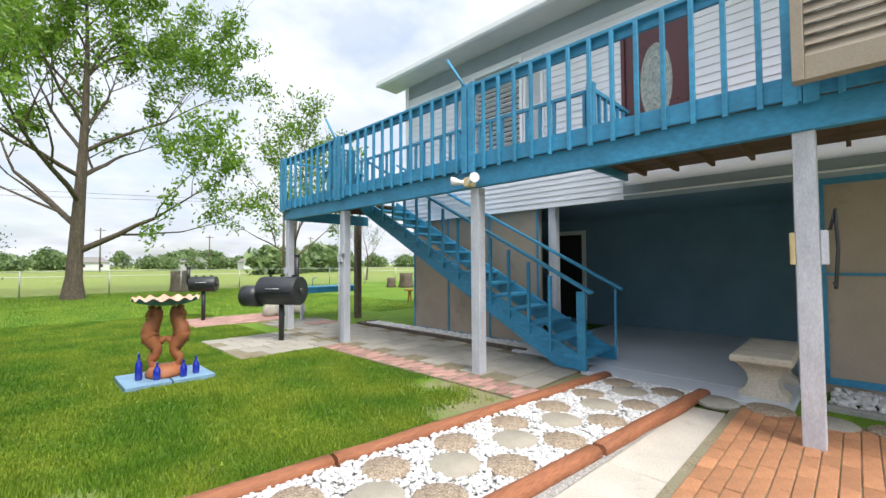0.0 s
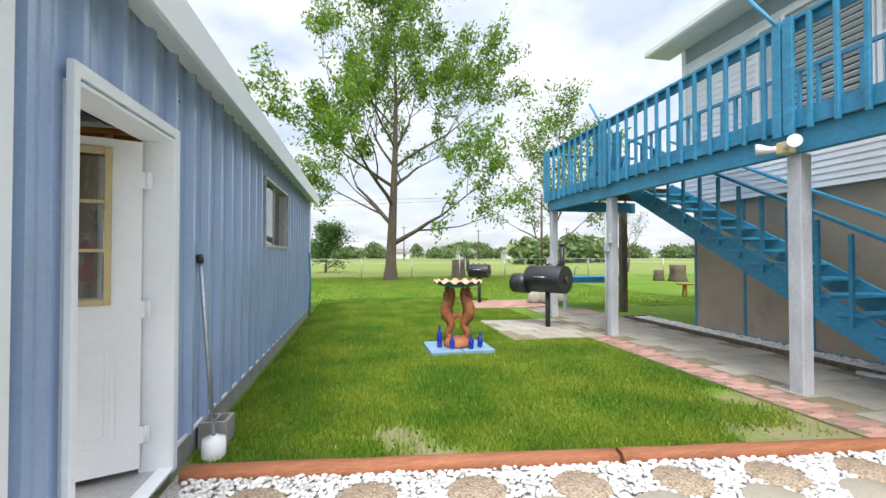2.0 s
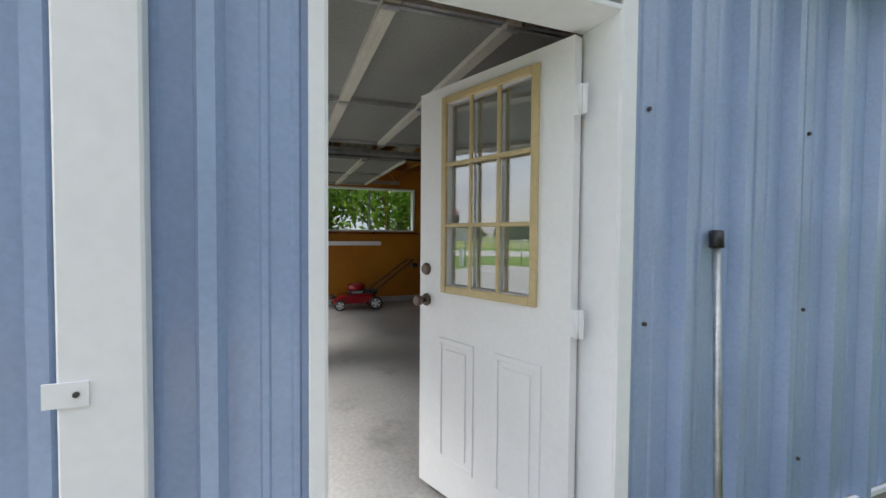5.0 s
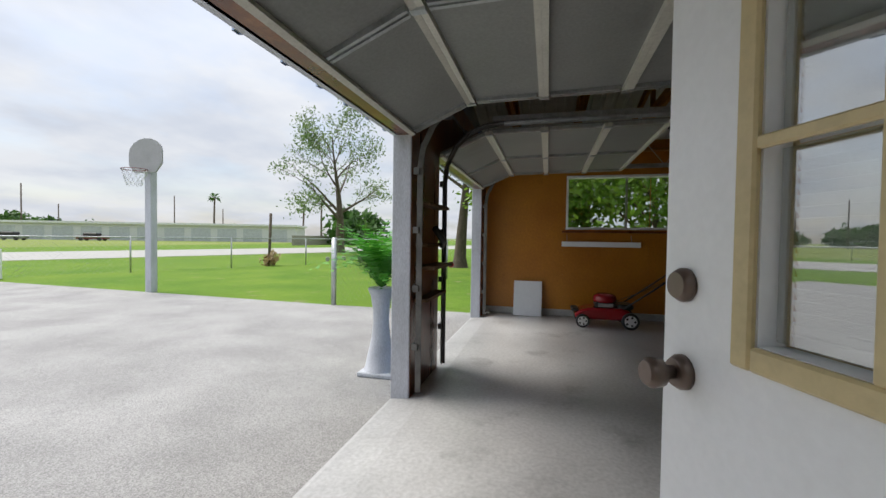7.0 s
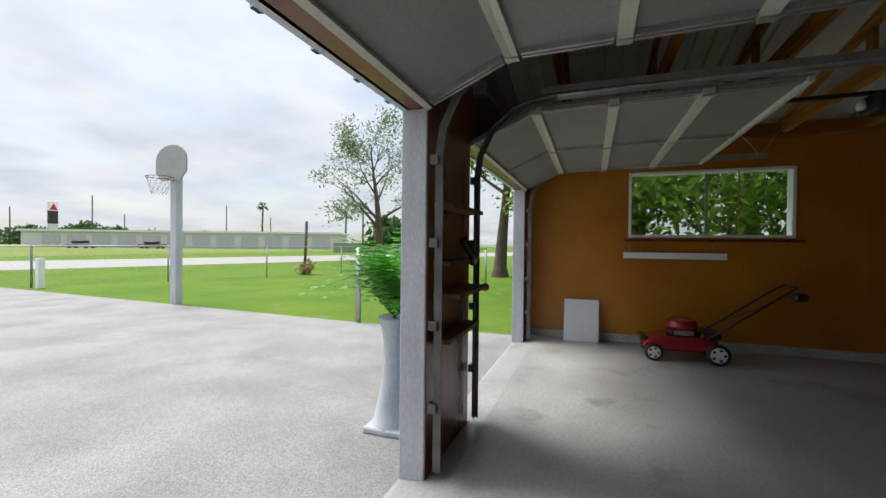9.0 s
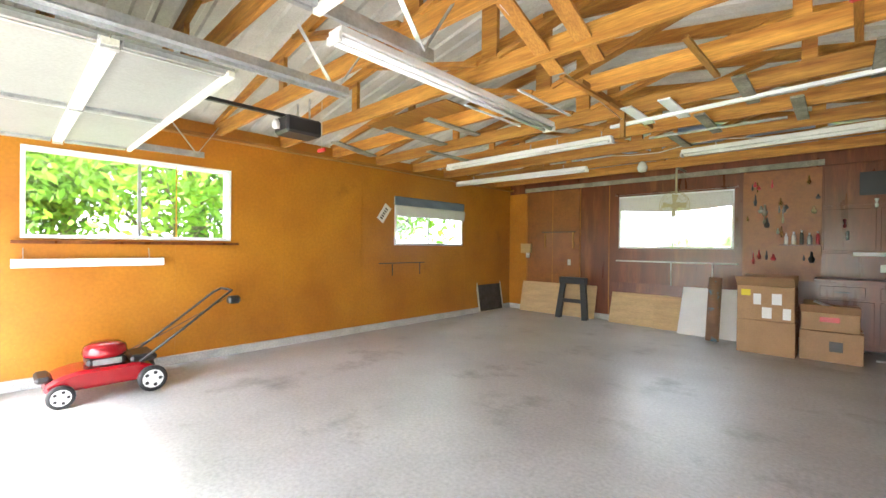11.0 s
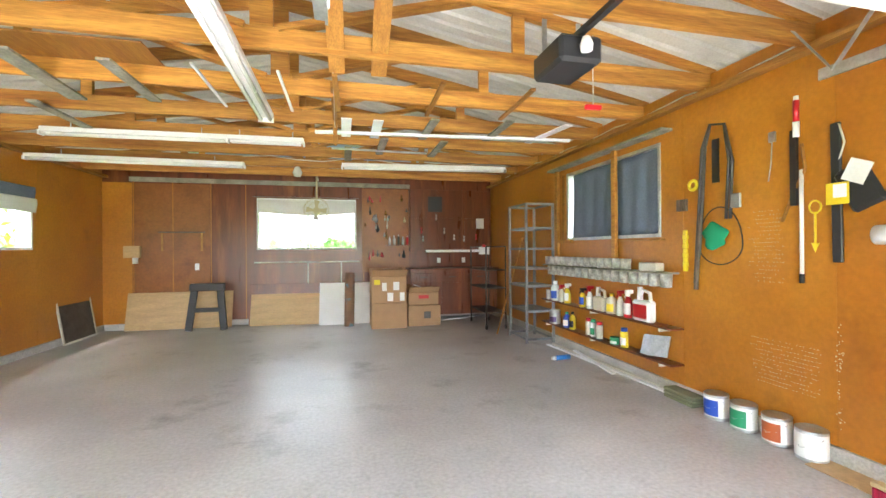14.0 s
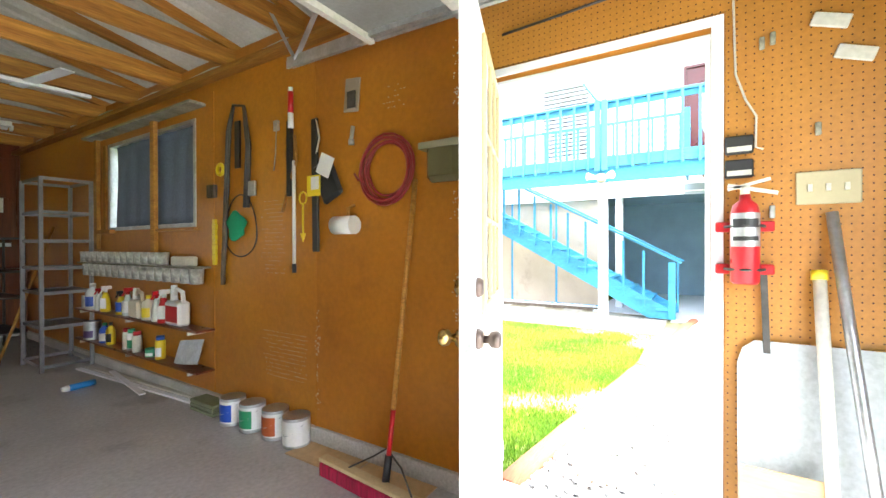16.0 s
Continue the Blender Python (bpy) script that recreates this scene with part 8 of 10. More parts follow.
bmesh.ops.recalc_face_normals(bm, faces=bm.faces)
part("deck_shell", bm, M_REDM, mw, bevel=0.025)
bm = bmesh.new(); box(bm, -0.13, -0.14, 0.27, 0.13, 0.14, 0.34); part("engine_block", bm, M_BLACK, mw, bevel=0.02)
bm = bmesh.new(); lathe(bm, [(0.15, 0.34), (0.165, 0.37), (0.15, 0.43), (0.10, 0.46), (0, 0.465)], 22); part("engine_cover", bm, M_REDM, mw, "red engine cover")
bm = bmesh.new(); box(bm, 0.131, -0.10, 0.28, 0.136, 0.10, 0.33); part("label_plate", bm, M_GALV, mw)
bm = bmesh.new(); box(bm, -0.15, -0.46, 0.2, 0.15, -0.36, 0.25); part("front_bumper", bm, M_BLACK, mw, bevel=0.02)
bm = bmesh.new(); box(bm, -0.17, 0.16, 0.26, 0.17, 0.36, 0.33); part("rear_cover", bm, M_BLACK, mw, bevel=0.02)
for y, r in ((-0.31, 0.093), (0.31, 0.115)):
    for s in (-1, 1):
        bm = bmesh.new(); xx = s * 0.235
        prof = [(r * 0.72, -0.025), (r * 0.98, -0.025), (r, -0.015), (r, 0.015), (r * 0.98, 0.025), (r * 0.72, 0.025)]
        lathe(bm, prof, 24)
        bmesh.ops.transform(bm, matrix=Matrix.Translation((xx, y, r)) @ Matrix.Rotation(radians(90), 4, "Y"), verts=bm.verts)
        w_ = part("wheel", bm, M_BLACK, mw, "black tyre")
        bm = bmesh.new()
        disc(bm, (xx, y, r), (1, 0, 0), r * 0.70, 0.056, 24)
        disc(bm, (xx, y, r), (1, 0, 0), r * 0.24, 0.066, 14)
        part("hub", bm, M_WHITE, w_, "white wheel hub")
        for k in range(5):
            a = 6.28318 * k / 5
            bm = bmesh.new(); disc(bm, (xx, y + r * 0.49 * math.cos(a), r + r * 0.49 * math.sin(a)), (1, 0, 0), r * 0.14, 0.0585, 10)
            part("hub_opening", bm, M_BLACK, w_)
for s in (-1, 1):
    bm = bmesh.new(); tube(bm, [(s * 0.19, 0.22, 0.27), (s * 0.19, 0.60, 0.55), (s * 0.18, 0.95, 0.82), (s * 0.15, 1.02, 0.86)], 0.012, 8); part("handle_bar", bm, M_BLACK, mw)
bm = bmesh.new(); tube(bm, [(-0.15, 1.02, 0.86), (0.15, 1.02, 0.86)], 0.013, 8); part("handle_grip", bm, M_BLACK, mw)
bm = bmesh.new(); box(bm, 0.10, 0.98, 0.72, 0.2, 1.1, 0.80); part("control_box", bm, M_BLACK, mw, bevel=0.02)
bm = bmesh.new(); tube(bm, [(0.1, 0.1, 0.35), (0.19, 0.4, 0.5), (0.18, 0.72, 0.66), (0.17, 0.95, 0.78)], 0.004, 5); part("control_cable", bm, M_BLACK, mw)

# north-west corner: screen, sheets, sawhorse
def leaning(name, label, x0, x1, y_foot, top_z, thick, material, tilt=None, cat="board"):
    t = T(name, label, cat, ((x0 + x1) / 2, y_foot, 0.0))
    h = top_z
    back = min(IY1 - 0.03 - y_foot, h * 0.5)
    bm = bmesh.new()
    w = (x1 - x0) / 2
    a = math.atan2(back, h)
    box(bm, -w, 0, 0.0, w, thick, h / math.cos(a), m=Matrix.Rotation(-a, 4, "X"))
    part("sheet", bm, material, t, bevel=0.002)
    return t
sc_ = T("window_screen", "dark mesh screen in a thin pale frame leaning in the corner", "screen", (IX0 + 0.06, 8.2, 0.0))
Rm = Matrix.Rotation(radians(-9), 4, "Y")
bm = bmesh.new(); box(bm, 0.0, -0.40, 0.02, 0.008, 0.38, 0.84, m=Rm); part("mesh_panel", bm, M_DARKSTEEL, sc_)
for b in ((-0.005, -0.42, 0, 0.015, -0.39, 0.86), (-0.005, 0.37, 0, 0.015, 0.40, 0.86), (-0.005, -0.39, 0, 0.015, 0.37, 0.025), (-0.005, -0.39, 0.835, 0.015, 0.37, 0.86)):
    bm = bmesh.new(); box(bm, *b, m=Rm); part("frame", bm, M_STILE, sc_)
sc_.location.x += 0.02
leaning("plywood_sheet", "pale knotty plywood sheet leaning on the wall", -6.62, -4.98, 8.78, 0.62, 0.015, M_PLY)
leaning("plywood_sheet", "brown hardboard strip behind the sheets", -4.72, -2.45, 8.84, 0.72, 0.008, M_REDPLY)
leaning("plywood_sheet", "tan plywood sheet leaning under the window", -4.68, -3.70, 8.72, 0.60, 0.012, M_PLY)
leaning("plywood_sheet", "pale knotty plywood board beside the tan sheet", -3.92, -3.35, 8.66, 0.58, 0.012, M_PLY)
leaning("folding_table_top", "white plastic folding table top standing on edge", -3.50, -2.40, 8.50, 0.72, 0.04, M_WHITE, cat="table")
rt = T("carpet_roll", "worn brown and blue rolled tube standing on end", "roll", (-2.98, 8.28, 0.0))
bm = bmesh.new(); tube(bm, [(0, 0, 0), (0.01, 0.04, 0.45), (0.02, 0.10, 0.92)], 0.085, 18); part("roll", bm, mat("worn brown roll", (0.26, 0.15, 0.09), 0.8, var=0.2, scale=6, stain=(0.12, 0.25, 0.33), stain_lo=0.55, stain_hi=0.62, stain_scale=5), rt)
sh_ = T("sawhorse", "black plastic folding sawhorse standing folded", "sawhorse", (-5.30, 8.50, 0.0))
for s in (-1, 1):
    bm = bmesh.new(); beam(bm, (s * 0.27, 0, 0.0), (s * 0.19, 0.08, 0.74), 0.11, 0.05, (0, 1, 0)); part("leg", bm, M_BLACK, sh_, bevel=0.008)
    bm = bmesh.new(); beam(bm, (s * 0.27, 0.09, 0.0), (s * 0.20, 0.13, 0.74), 0.06, 0.04, (0, 1, 0)); part("leg", bm, M_BLACK, sh_)
bm = bmesh.new(); beam(bm, (-0.26, 0.08, 0.72), (0.26, 0.08, 0.72), 0.13, 0.12); part("top_beam", bm, M_BLACK, sh_, bevel=0.01)
bm = bmesh.new(); beam(bm, (-0.22, 0.03, 0.34), (0.22, 0.03, 0.34), 0.04, 0.07); part("cross_bar", bm, M_BLACK, sh_, bevel=0.006)
for x, z, lab in ((-6.55, 1.32, "small tan wooden key shelf on the wall"), ):
    t = T("small_shelf", lab, "shelf", (x, IY1 - 0.05, z)); bm = bmesh.new(); box(bm, -0.12, -0.02, -0.1, 0.12, 0.045, 0.1); part("box_shelf", bm, M_PLY, t)
    bm = bmesh.new(); lathe(bm, [(0.04, 0), (0.04, 0.1), (0, 0.1)], 12, (0.05, 0.0, -0.2)); part("cup", bm, M_WHITE, t)
br = T("wall_brackets", "dark shelf brackets on the panelled wall", "bracket", (-5.8, IY1, 1.65))
bm = bmesh.new(); box(bm, -0.36, -0.06, 0, 0.36, 0.0, 0.015); part("rail", bm, M_DARKSTEEL, br)
for x in (-0.31, 0.31):
    bm = bmesh.new(); box(bm, x - 0.015, -0.02, -0.32, x + 0.015, 0, 0); part("upright", bm, M_TRUSS_Y, br)
def switch(x, y, z, axis="y", label="white wall switch plate", w=0.035, h=0.06):
    t = T("switch_plate", label, "switch", (x, y, z), "switch and socket plates")
    bm = bmesh.new()
    if axis == "y":
        box(bm, -w, -0.008, -h, w, 0, h)
    else:
        box(bm, -0.008, -w, -h, 0, w, h)
    part("plate", bm, M_WHITE, t, bevel=0.002)
    return t
switch(-5.57, IY1, 1.05); switch(-1.22, IY1, 1.11, label="white socket plate over the bench", h=0.05); switch(-0.71, IY1, 1.11, label="white socket plate over the bench", h=0.05)

# cardboard boxes
def carton(x0, x1, y0, y1, z0, z1, label, tape=True, open_top=False, marks=()):
    t = T("cardboard_box", label, "box", ((x0 + x1) / 2, (y0 + y1) / 2, z0), "cardboard boxes by the north wall")
    w, d, h = (x1 - x0) / 2, (y1 - y0) / 2, z1 - z0
    bm = bmesh.new(); box(bm, -w, -d, 0, w, d, h); part("carton", bm, M_CARD, t, bevel=0.006)
    if tape:
        bm = bmesh.new(); box(bm, -w, -0.03, h, w, 0.03, h + 0.001); part("tape", bm, M_STILE, t)
    if open_top:
        for s in (-1, 1):
            bm = bmesh.new(); beam(bm, (-w, s * d, h), (-w + 0.001, s * d * 1.0, h + 0.0), 0.001, 0.001); bm.free()
            bm = bmesh.new(); box(bm, -w, 0, 0, w, 0.004, d * 0.9, m=Matrix.Translation((0, s * d, h)) @ Matrix.Rotation(radians(-s * 55), 4, "X")); part("flap", bm, M_CARD, t)
    for (u, v, a, b, m_) in marks:
        bm = bmesh.new(); box(bm, u - a, -d - 0.002, v - b, u + a, -d - 0.0003, v + b); part("label_sticker", bm, m_, t, "paper label")
    return t
M_YEL = plain("yellow label", (0.75, 0.62, 0.02), 0.5)
carton(-2.62, -2.02, 7.85, 8.35, 0.0, 0.43, "plain brown cardboard box under another")
carton(-2.62, -2.03, 7.86, 8.34, 0.433, 0.87, "brown box with white and yellow labels", marks=((-0.2, 0.35, 0.05, 0.04, M_YEL), (-0.08, 0.27, 0.04, 0.07, M_WHITE), (0.12, 0.28, 0.05, 0.07, M_WHITE), (0.02, 0.1, 0.05, 0.07, M_WHITE), (0.22, 0.1, 0.04, 0.07, M_WHITE)), open_top=True, tape=False)
carton(-1.99, -1.42, 7.95, 8.40, 0.0, 0.36, "brown box with a round dark mark", marks=((0.05, 0.19, 0.06, 0.06, M_DARKSTEEL),))
carton(-1.98, -1.45, 7.98, 8.38, 0.363, 0.58, "open brown box with papers and a red label", marks=((0.0, 0.14, 0.09, 0.03, M_RED),), open_top=True, tape=False)
pp = T("paper_pile", "white papers sticking out of a box", "paper", (-1.72, 8.15, 0.585))
bm = bmesh.new(); box(bm, -0.18, -0.13, 0, 0.18, 0.13, 0.006, m=Matrix.Rotation(radians(20), 4, "Y") @ Matrix.Translation((0, 0, 0.06))); part("sheet_of_paper", bm, M_WHITE, pp)
wr = T("leaning_rod", "thin white rod lying on the floor", "rod", (-0.95, 8.5, 0.015))
bm = bmesh.new(); tube(bm, [(-0.35, -0.15, 0), (0.55, 0.25, 0.0)], 0.012, 6); part("rod", bm, M_WHITE, wr)

# dark red cabinet wall and bench, north-east corner
cw = T("tool_cabinet", "dark red-brown cabinet wall with panelled doors", "cabinet", (-0.98, IY1, 0.0))
bm = bmesh.new(); box(bm, -0.84, -0.12, 1.30, 0.80, 0.0, 2.50); part("body", bm, M_REDPLY, cw, bevel=0.004)
for i in range(3):
    for j in range(2):
        x, z = -0.82 + 0.54 * i, 1.34 + 0.60 * j
        bm = bmesh.new(); box(bm, x, -0.138, z, x + 0.50, -0.121, z + 0.55); d_ = part("door", bm, M_REDPLY, cw, bevel=0.004)
# thin near-black plate on the front, painted darkness instead of a cut opening
bm = bmesh.new(); box(bm, -0.48, -0.145, 2.06, -0.20, -0.1385, 2.36); part("dark_opening", bm, M_DARK, cw)
bm = bmesh.new(); box(bm, -0.53, -0.17, 1.27, 0.73, -0.12, 1.32); part("white_strip", bm, M_WHITE_TRIM, cw, "white strip")
bm = bmesh.new(); box(bm, 0.5, -0.143, 1.74, 0.66, -0.1385, 1.94); part("note_paper", bm, M_WHITE, cw, "white paper note")
wbn = T("workbench", "dark red-brown workbench with drawers", "workbench", (-0.98, IY1, 0.0))
bm = bmesh.new(); box(bm, -0.90, -0.5, 0.93, 0.84, 0.0, 0.97); part("worktop", bm, M_REDPLY, wbn, bevel=0.004)
bm = bmesh.new(); box(bm, -0.88, -0.46, 0.10, 0.82, -0.002, 0.93); part("body", bm, M_REDPLY, wbn)
for i in range(3):
    x = -0.84 + 0.55 * i
    bm = bmesh.new(); box(bm, x, -0.478, 0.74, x + 0.42, -0.461, 0.88); dr = part("drawer", bm, M_REDPLY, wbn, bevel=0.003)
    bm = bmesh.new(); box(bm, x + 0.14, -0.49, 0.80, x + 0.28, -0.479, 0.815); part("pull", bm, M_DARKSTEEL, dr)
    bm = bmesh.new(); box(bm, x, -0.478, 0.18, x + 0.5, -0.461, 0.70); part("door", bm, M_REDPLY, wbn, bevel=0.003)
q = random.Random(14)
MC = [M_WHITE, M_GALV, M_BLACK, M_STILE, M_RED, M_BRASS, M_DARKSTEEL, M_CREAM]
for k in range(30):
    x, z = q.uniform(-2.66, -1.86), q.choice((1.25, 1.62, 1.78, 1.95, 2.08, 2.3)) + q.uniform(-0.04, 0.04)
    t = T("hung_tool", "small hand tool hung on the pegboard", "tool", (x, IY1 - 0.012, z), "small tools on the north wall")
    bm = bmesh.new(); w_, h_ = q.uniform(0.012, 0.04), q.uniform(0.03, 0.09)
    lathe(bm, [(w_ * 0.6, -h_), (w_, -h_ * 0.3), (w_ * 0.5, 0), (w_ * 0.35, h_ * 0.8), (0, h_)], 8); part("tool_body", bm, q.choice(MC), t)
for k in range(7):
    x, z = q.uniform(-1.6, -0.4), q.choice((1.55, 1.7, 1.95)) + q.uniform(-0.03, 0.03)
    t = T("hung_tool", "small metal tool hung on the cabinet front", "tool", (x, IY1 - 0.155, z), "small tools on the north wall")
    bm = bmesh.new(); lathe(bm, [(0.012, -0.06), (0.02, -0.02), (0.008, 0.0), (0.02, 0.05), (0, 0.06)], 8); part("tool_body", bm, q.choice((M_WHITE, M_GALV, M_GALV, M_RED)), t)
bs = T("bottle_shelf", "small dark shelf on the pegboard", "shelf", (-2.02, IY1 - 0.06, 1.42))
bm = bmesh.new(); box(bm, -0.25, -0.06, -0.015, 0.25, 0.06, 0.0); part("board", bm, M_REDPLY, bs)


def bottle(x, y, z, r, h, m_body, m_cap, label, kind_="bottle", group="bottles and cans on the shelves", rz=0.0, m_lab=None):
    t = T(kind_ if kind_ != "bottle" else "bottle", label, "bottle", (x, y, z), group, rz)
    if kind_ == "bottle":
        bm = bmesh.new(); lathe(bm, [(r * 0.95, 0), (r, 0.01), (r, h * 0.62), (r * 0.8, h * 0.74), (r * 0.35, h * 0.84), (r * 0.35, h * 0.88), (0, h * 0.88)], 16); part("body", bm, m_body, t)
        bm = bmesh.new(); lathe(bm, [(r * 0.42, h * 0.86), (r * 0.42, h), (0, h)], 12); part("cap", bm, m_cap, t)
    elif kind_ == "spray_bottle":
        bm = bmesh.new(); lathe(bm, [(r * 0.95, 0), (r, 0.01), (r * 0.95, h * 0.4), (r * 0.6, h * 0.62), (r * 0.34, h * 0.72), (0, h * 0.73)], 16); part("body", bm, m_body, t)
        bm = bmesh.new(); lathe(bm, [(r * 0.38, h * 0.72), (r * 0.38, h * 0.82), (0, h * 0.83)], 12); part("collar", bm, m_cap, t)
        bm = bmesh.new(); box(bm, -0.035, -0.015, h * 0.82, 0.05, 0.015, h * 0.95); beam(bm, (-0.02, 0, h * 0.84), (-0.045, 0, h * 0.68), 0.014, 0.01, (0, 1, 0)); part("trigger_head", bm, m_cap, t, bevel=0.003)
    elif kind_ == "jug":
        bm = bmesh.new(); box(bm, -0.05, -r, 0, 0.05, r, h * 0.62); part("body", bm, m_body, t, bevel=0.02)
        bm = bmesh.new(); tube(bm, [(0, -r * 0.8, h * 0.58), (0, -r * 0.7, h * 0.85), (0, r * 0.1, h * 0.92), (0, r * 0.5, h * 0.62)], 0.018, 8); part("handle", bm, m_body, t)
        bm = bmesh.new(); tube(bm, [(0, r * 0.45, h * 0.6), (0, r * 0.45, h)], [0.03, 0.024], 12); part("cap", bm, m_cap, t)
    elif kind_ == "tin_can":
        bm = bmesh.new(); lathe(bm, [(r, 0), (r * 1.02, 0.004), (r, 0.01), (r, h - 0.01), (r * 1.02, h - 0.004), (r * 0.98, h), (r * 0.9, h - 0.006), (0, h - 0.006)], 20); part("body", bm, m_body, t)
    elif kind_ == "spray_can":
        bm = bmesh.new(); lathe(bm, [(r, 0), (r, h * 0.78), (r * 0.8, h * 0.82), (0, h * 0.82)], 16); part("body", bm, m_body, t)
        bm = bmesh.new(); lathe(bm, [(r * 0.85, h * 0.82), (r * 0.82, h), (0, h)], 14); part("cap", bm, m_cap, t)
    if m_lab:
        lz0, lz1 = (0.12, 0.5)
        bm = bmesh.new(); rr = r * 1.012 if kind_ != "jug" else None
        if rr:
            n = 14
            A = [bm.verts.new((-rr * math.cos(a), rr * math.sin(a), h * lz0)) for a in (-1.3 + 2.6 * k / n for k in range(n + 1))]
            B = [bm.verts.new((v.co.x, v.co.y, h * lz1)) for v in A]
            for k in range(n):
                bm.faces.new((A[k], A[k + 1], B[k + 1], B[k]))
        else:
            box(bm, -0.0525, -r * 0.8, h * 0.1, -0.0505, r * 0.8, h * 0.5)
        part("paper_label", bm, m_lab, t, "printed label")
    return t
for k in range(5):
    bottle(-2.2 + 0.085 * k, IY1 - 0.06, 1.42, 0.022 + 0.004 * (k % 2), 0.16 + 0.02 * (k % 3), MC[(k * 3) % 8], M_WHITE, "small tool bottle on the dark shelf")

# rolling rack
rk = T("rolling_rack", "dark metal wheeled shelf rack with empty wire shelves", "rack", (-0.62, 7.75, 0.0))
for x in (-0.17, 0.17):
    for y in (-0.42, 0.42):
        bm = bmesh.new(); tube(bm, [(x, y, 0.09), (x, y, 1.38)], 0.014, 8); part("upright", bm, M_DARKSTEEL, rk)
        bm = bmesh.new(); disc(bm, (x, y, 0.04), (1, 0, 0), 0.04, 0.022, 14); disc(bm, (x, y, 0.08), (0, 0, 1), 0.012, 0.04, 8); part("caster", bm, M_BLACK, rk)
for z in (0.28, 0.68, 0.98, 1.37):
    bm = bmesh.new(); box(bm, -0.18, -0.43, z - 0.012, 0.18, 0.43, z + 0.004); part("shelf", bm, M_DARKSTEEL, rk)
nt = T("white_card", "white card clipped to the rack with a red clip", "card", (-0.82, 7.34, 1.30))
bm = bmesh.new(); box(bm, -0.09, -0.004, -0.06, 0.09, 0.0, 0.06); part("card", bm, M_WHITE, nt)
bm = bmesh.new(); lathe(bm, [(0.03, -0.02), (0.035, 0.01), (0, 0.03)], 8, (-0.01, -0.02, 0.08)); part("clip", bm, M_RED, nt)

# grey steel shelf ladder
M_TOWER = mat("dull blue-grey steel", (0.27, 0.28, 0.30), 0.45, metal=0.4, var=0.2, scale=8, fine=0.1)
la = T("steel_shelf_tower", "tall narrow grey angle-steel shelf tower", "shelf", (-0.38, 6.52, 0.0))
for x in (-0.20, 0.20):
    for y in (-0.30, 0.30):
        bm = bmesh.new(); box(bm, x - 0.018, y - 0.002, 0, x + 0.018, y + 0.002, 1.97); box(bm, x - 0.002 if x > 0 else x - 0.018, y - 0.018, 0, x + 0.018 if x > 0 else x - 0.014, y + 0.018, 1.97); part("corner_angle", bm, M_TOWER, la)
for z in (0.06, 0.45, 0.80, 1.05, 1.33, 1.62, 1.96):
    if z in (0.45, 0.80, 1.05):
        bm = bmesh.new(); box(bm, -0.195, -0.295, z - 0.012, 0.195, 0.295, z); part("shelf", bm, M_TOWER, la)
    for y in (-0.30, 0.30):
        bm = bmesh.new(); box(bm, -0.2, y - 0.004, z - 0.02, 0.2, y + 0.004, z + 0.012); part("cross_rail", bm, M_TOWER, la)
    for x in (-0.20, 0.20):
        bm = bmesh.new(); box(bm, x - 0.004, -0.3, z - 0.02, x + 0.004, 0.3, z + 0.012); part("side_rail", bm, M_TOWER, la)
bst = T("broom_stick", "pale wooden stick leaning behind the shelf tower", "stick", (-0.75, 6.95, 0.0))
bm = bmesh.new(); tube(bm, [(0, 0, 0.0), (0.5, 0.15, 1.5)], 0.014, 8); part("stick", bm, M_TRUSS_Y, bst)

# east wall shelves
for z, d, nm in ((0.61, 0.15, "upper"), (0.29, 0.15, "lower")):
    t = T("wall_shelf", "thin brown wooden shelf board on the orange wall", "shelf", (EX, 5.18, z), "shelves under the east window")
    bm = bmesh.new(); box(bm, -d, -1.25, -0.018, 0, 1.22, 0); part("board", bm, M_REDPLY, t, bevel=0.002)
    for y in (-1.1, 0.0, 1.1):
        bm = bmesh.new(); box(bm, -d + 0.01, y - 0.008, -0.05, -0.001, y + 0.008, -0.0185); part("bracket", bm, M_STILE, t)
tr = T("tin_rack_shelf", "narrow shelf holding two rows of small tins", "shelf", (EX, 5.18, 1.10))
bm = bmesh.new(); box(bm, -0.13, -1.2, -0.012, 0, 1.22, 0.004); part("board", bm, M_GREYWOOD, tr, bevel=0.002)
M_TIN = mat("dull tin", (0.60, 0.60, 0.56), 0.4, metal=0.3, var=0.3, scale=14, fine=0.15)
for k in range(16):
    t = T("small_tin", "small open grey tin hung under the narrow shelf", "tin", (EX - 0.075, 4.06 + 0.145 * k, 0.965), "tins under the narrow shelf")
    bm = bmesh.new(); lathe(bm, [(0.05, 0), (0.055, 0.12), (0.052, 0.12), (0.048, 0.01), (0, 0.01)], 14); part("cup", bm, M_TIN, t)
for k in range(13):
    t = T("small_tin", "small open grey tin standing on the narrow shelf", "tin", (EX - 0.075, 4.62 + 0.14 * k, 1.105), "tins on the narrow shelf")
    bm = bmesh.new(); lathe(bm, [(0.05, 0), (0.055, 0.11), (0.052, 0.11), (0.048, 0.01), (0, 0.01)], 14); part("cup", bm, M_TIN, t)
    if k > 8:
        pass
t = T("plastic_tub", "low clear plastic tub on the narrow shelf", "tub", (EX - 0.075, 4.25, 1.105))
bm = bmesh.new(); box(bm, -0.05, -0.12, 0, 0.05, 0.12, 0.08); part("tub", bm, M_STILE, t, bevel=0.01)
M_CLEAR = plain("cloudy plastic", (0.62, 0.66, 0.66), 0.2)
M_YELB = plain("yellow plastic", (0.80, 0.62, 0.03), 0.35)
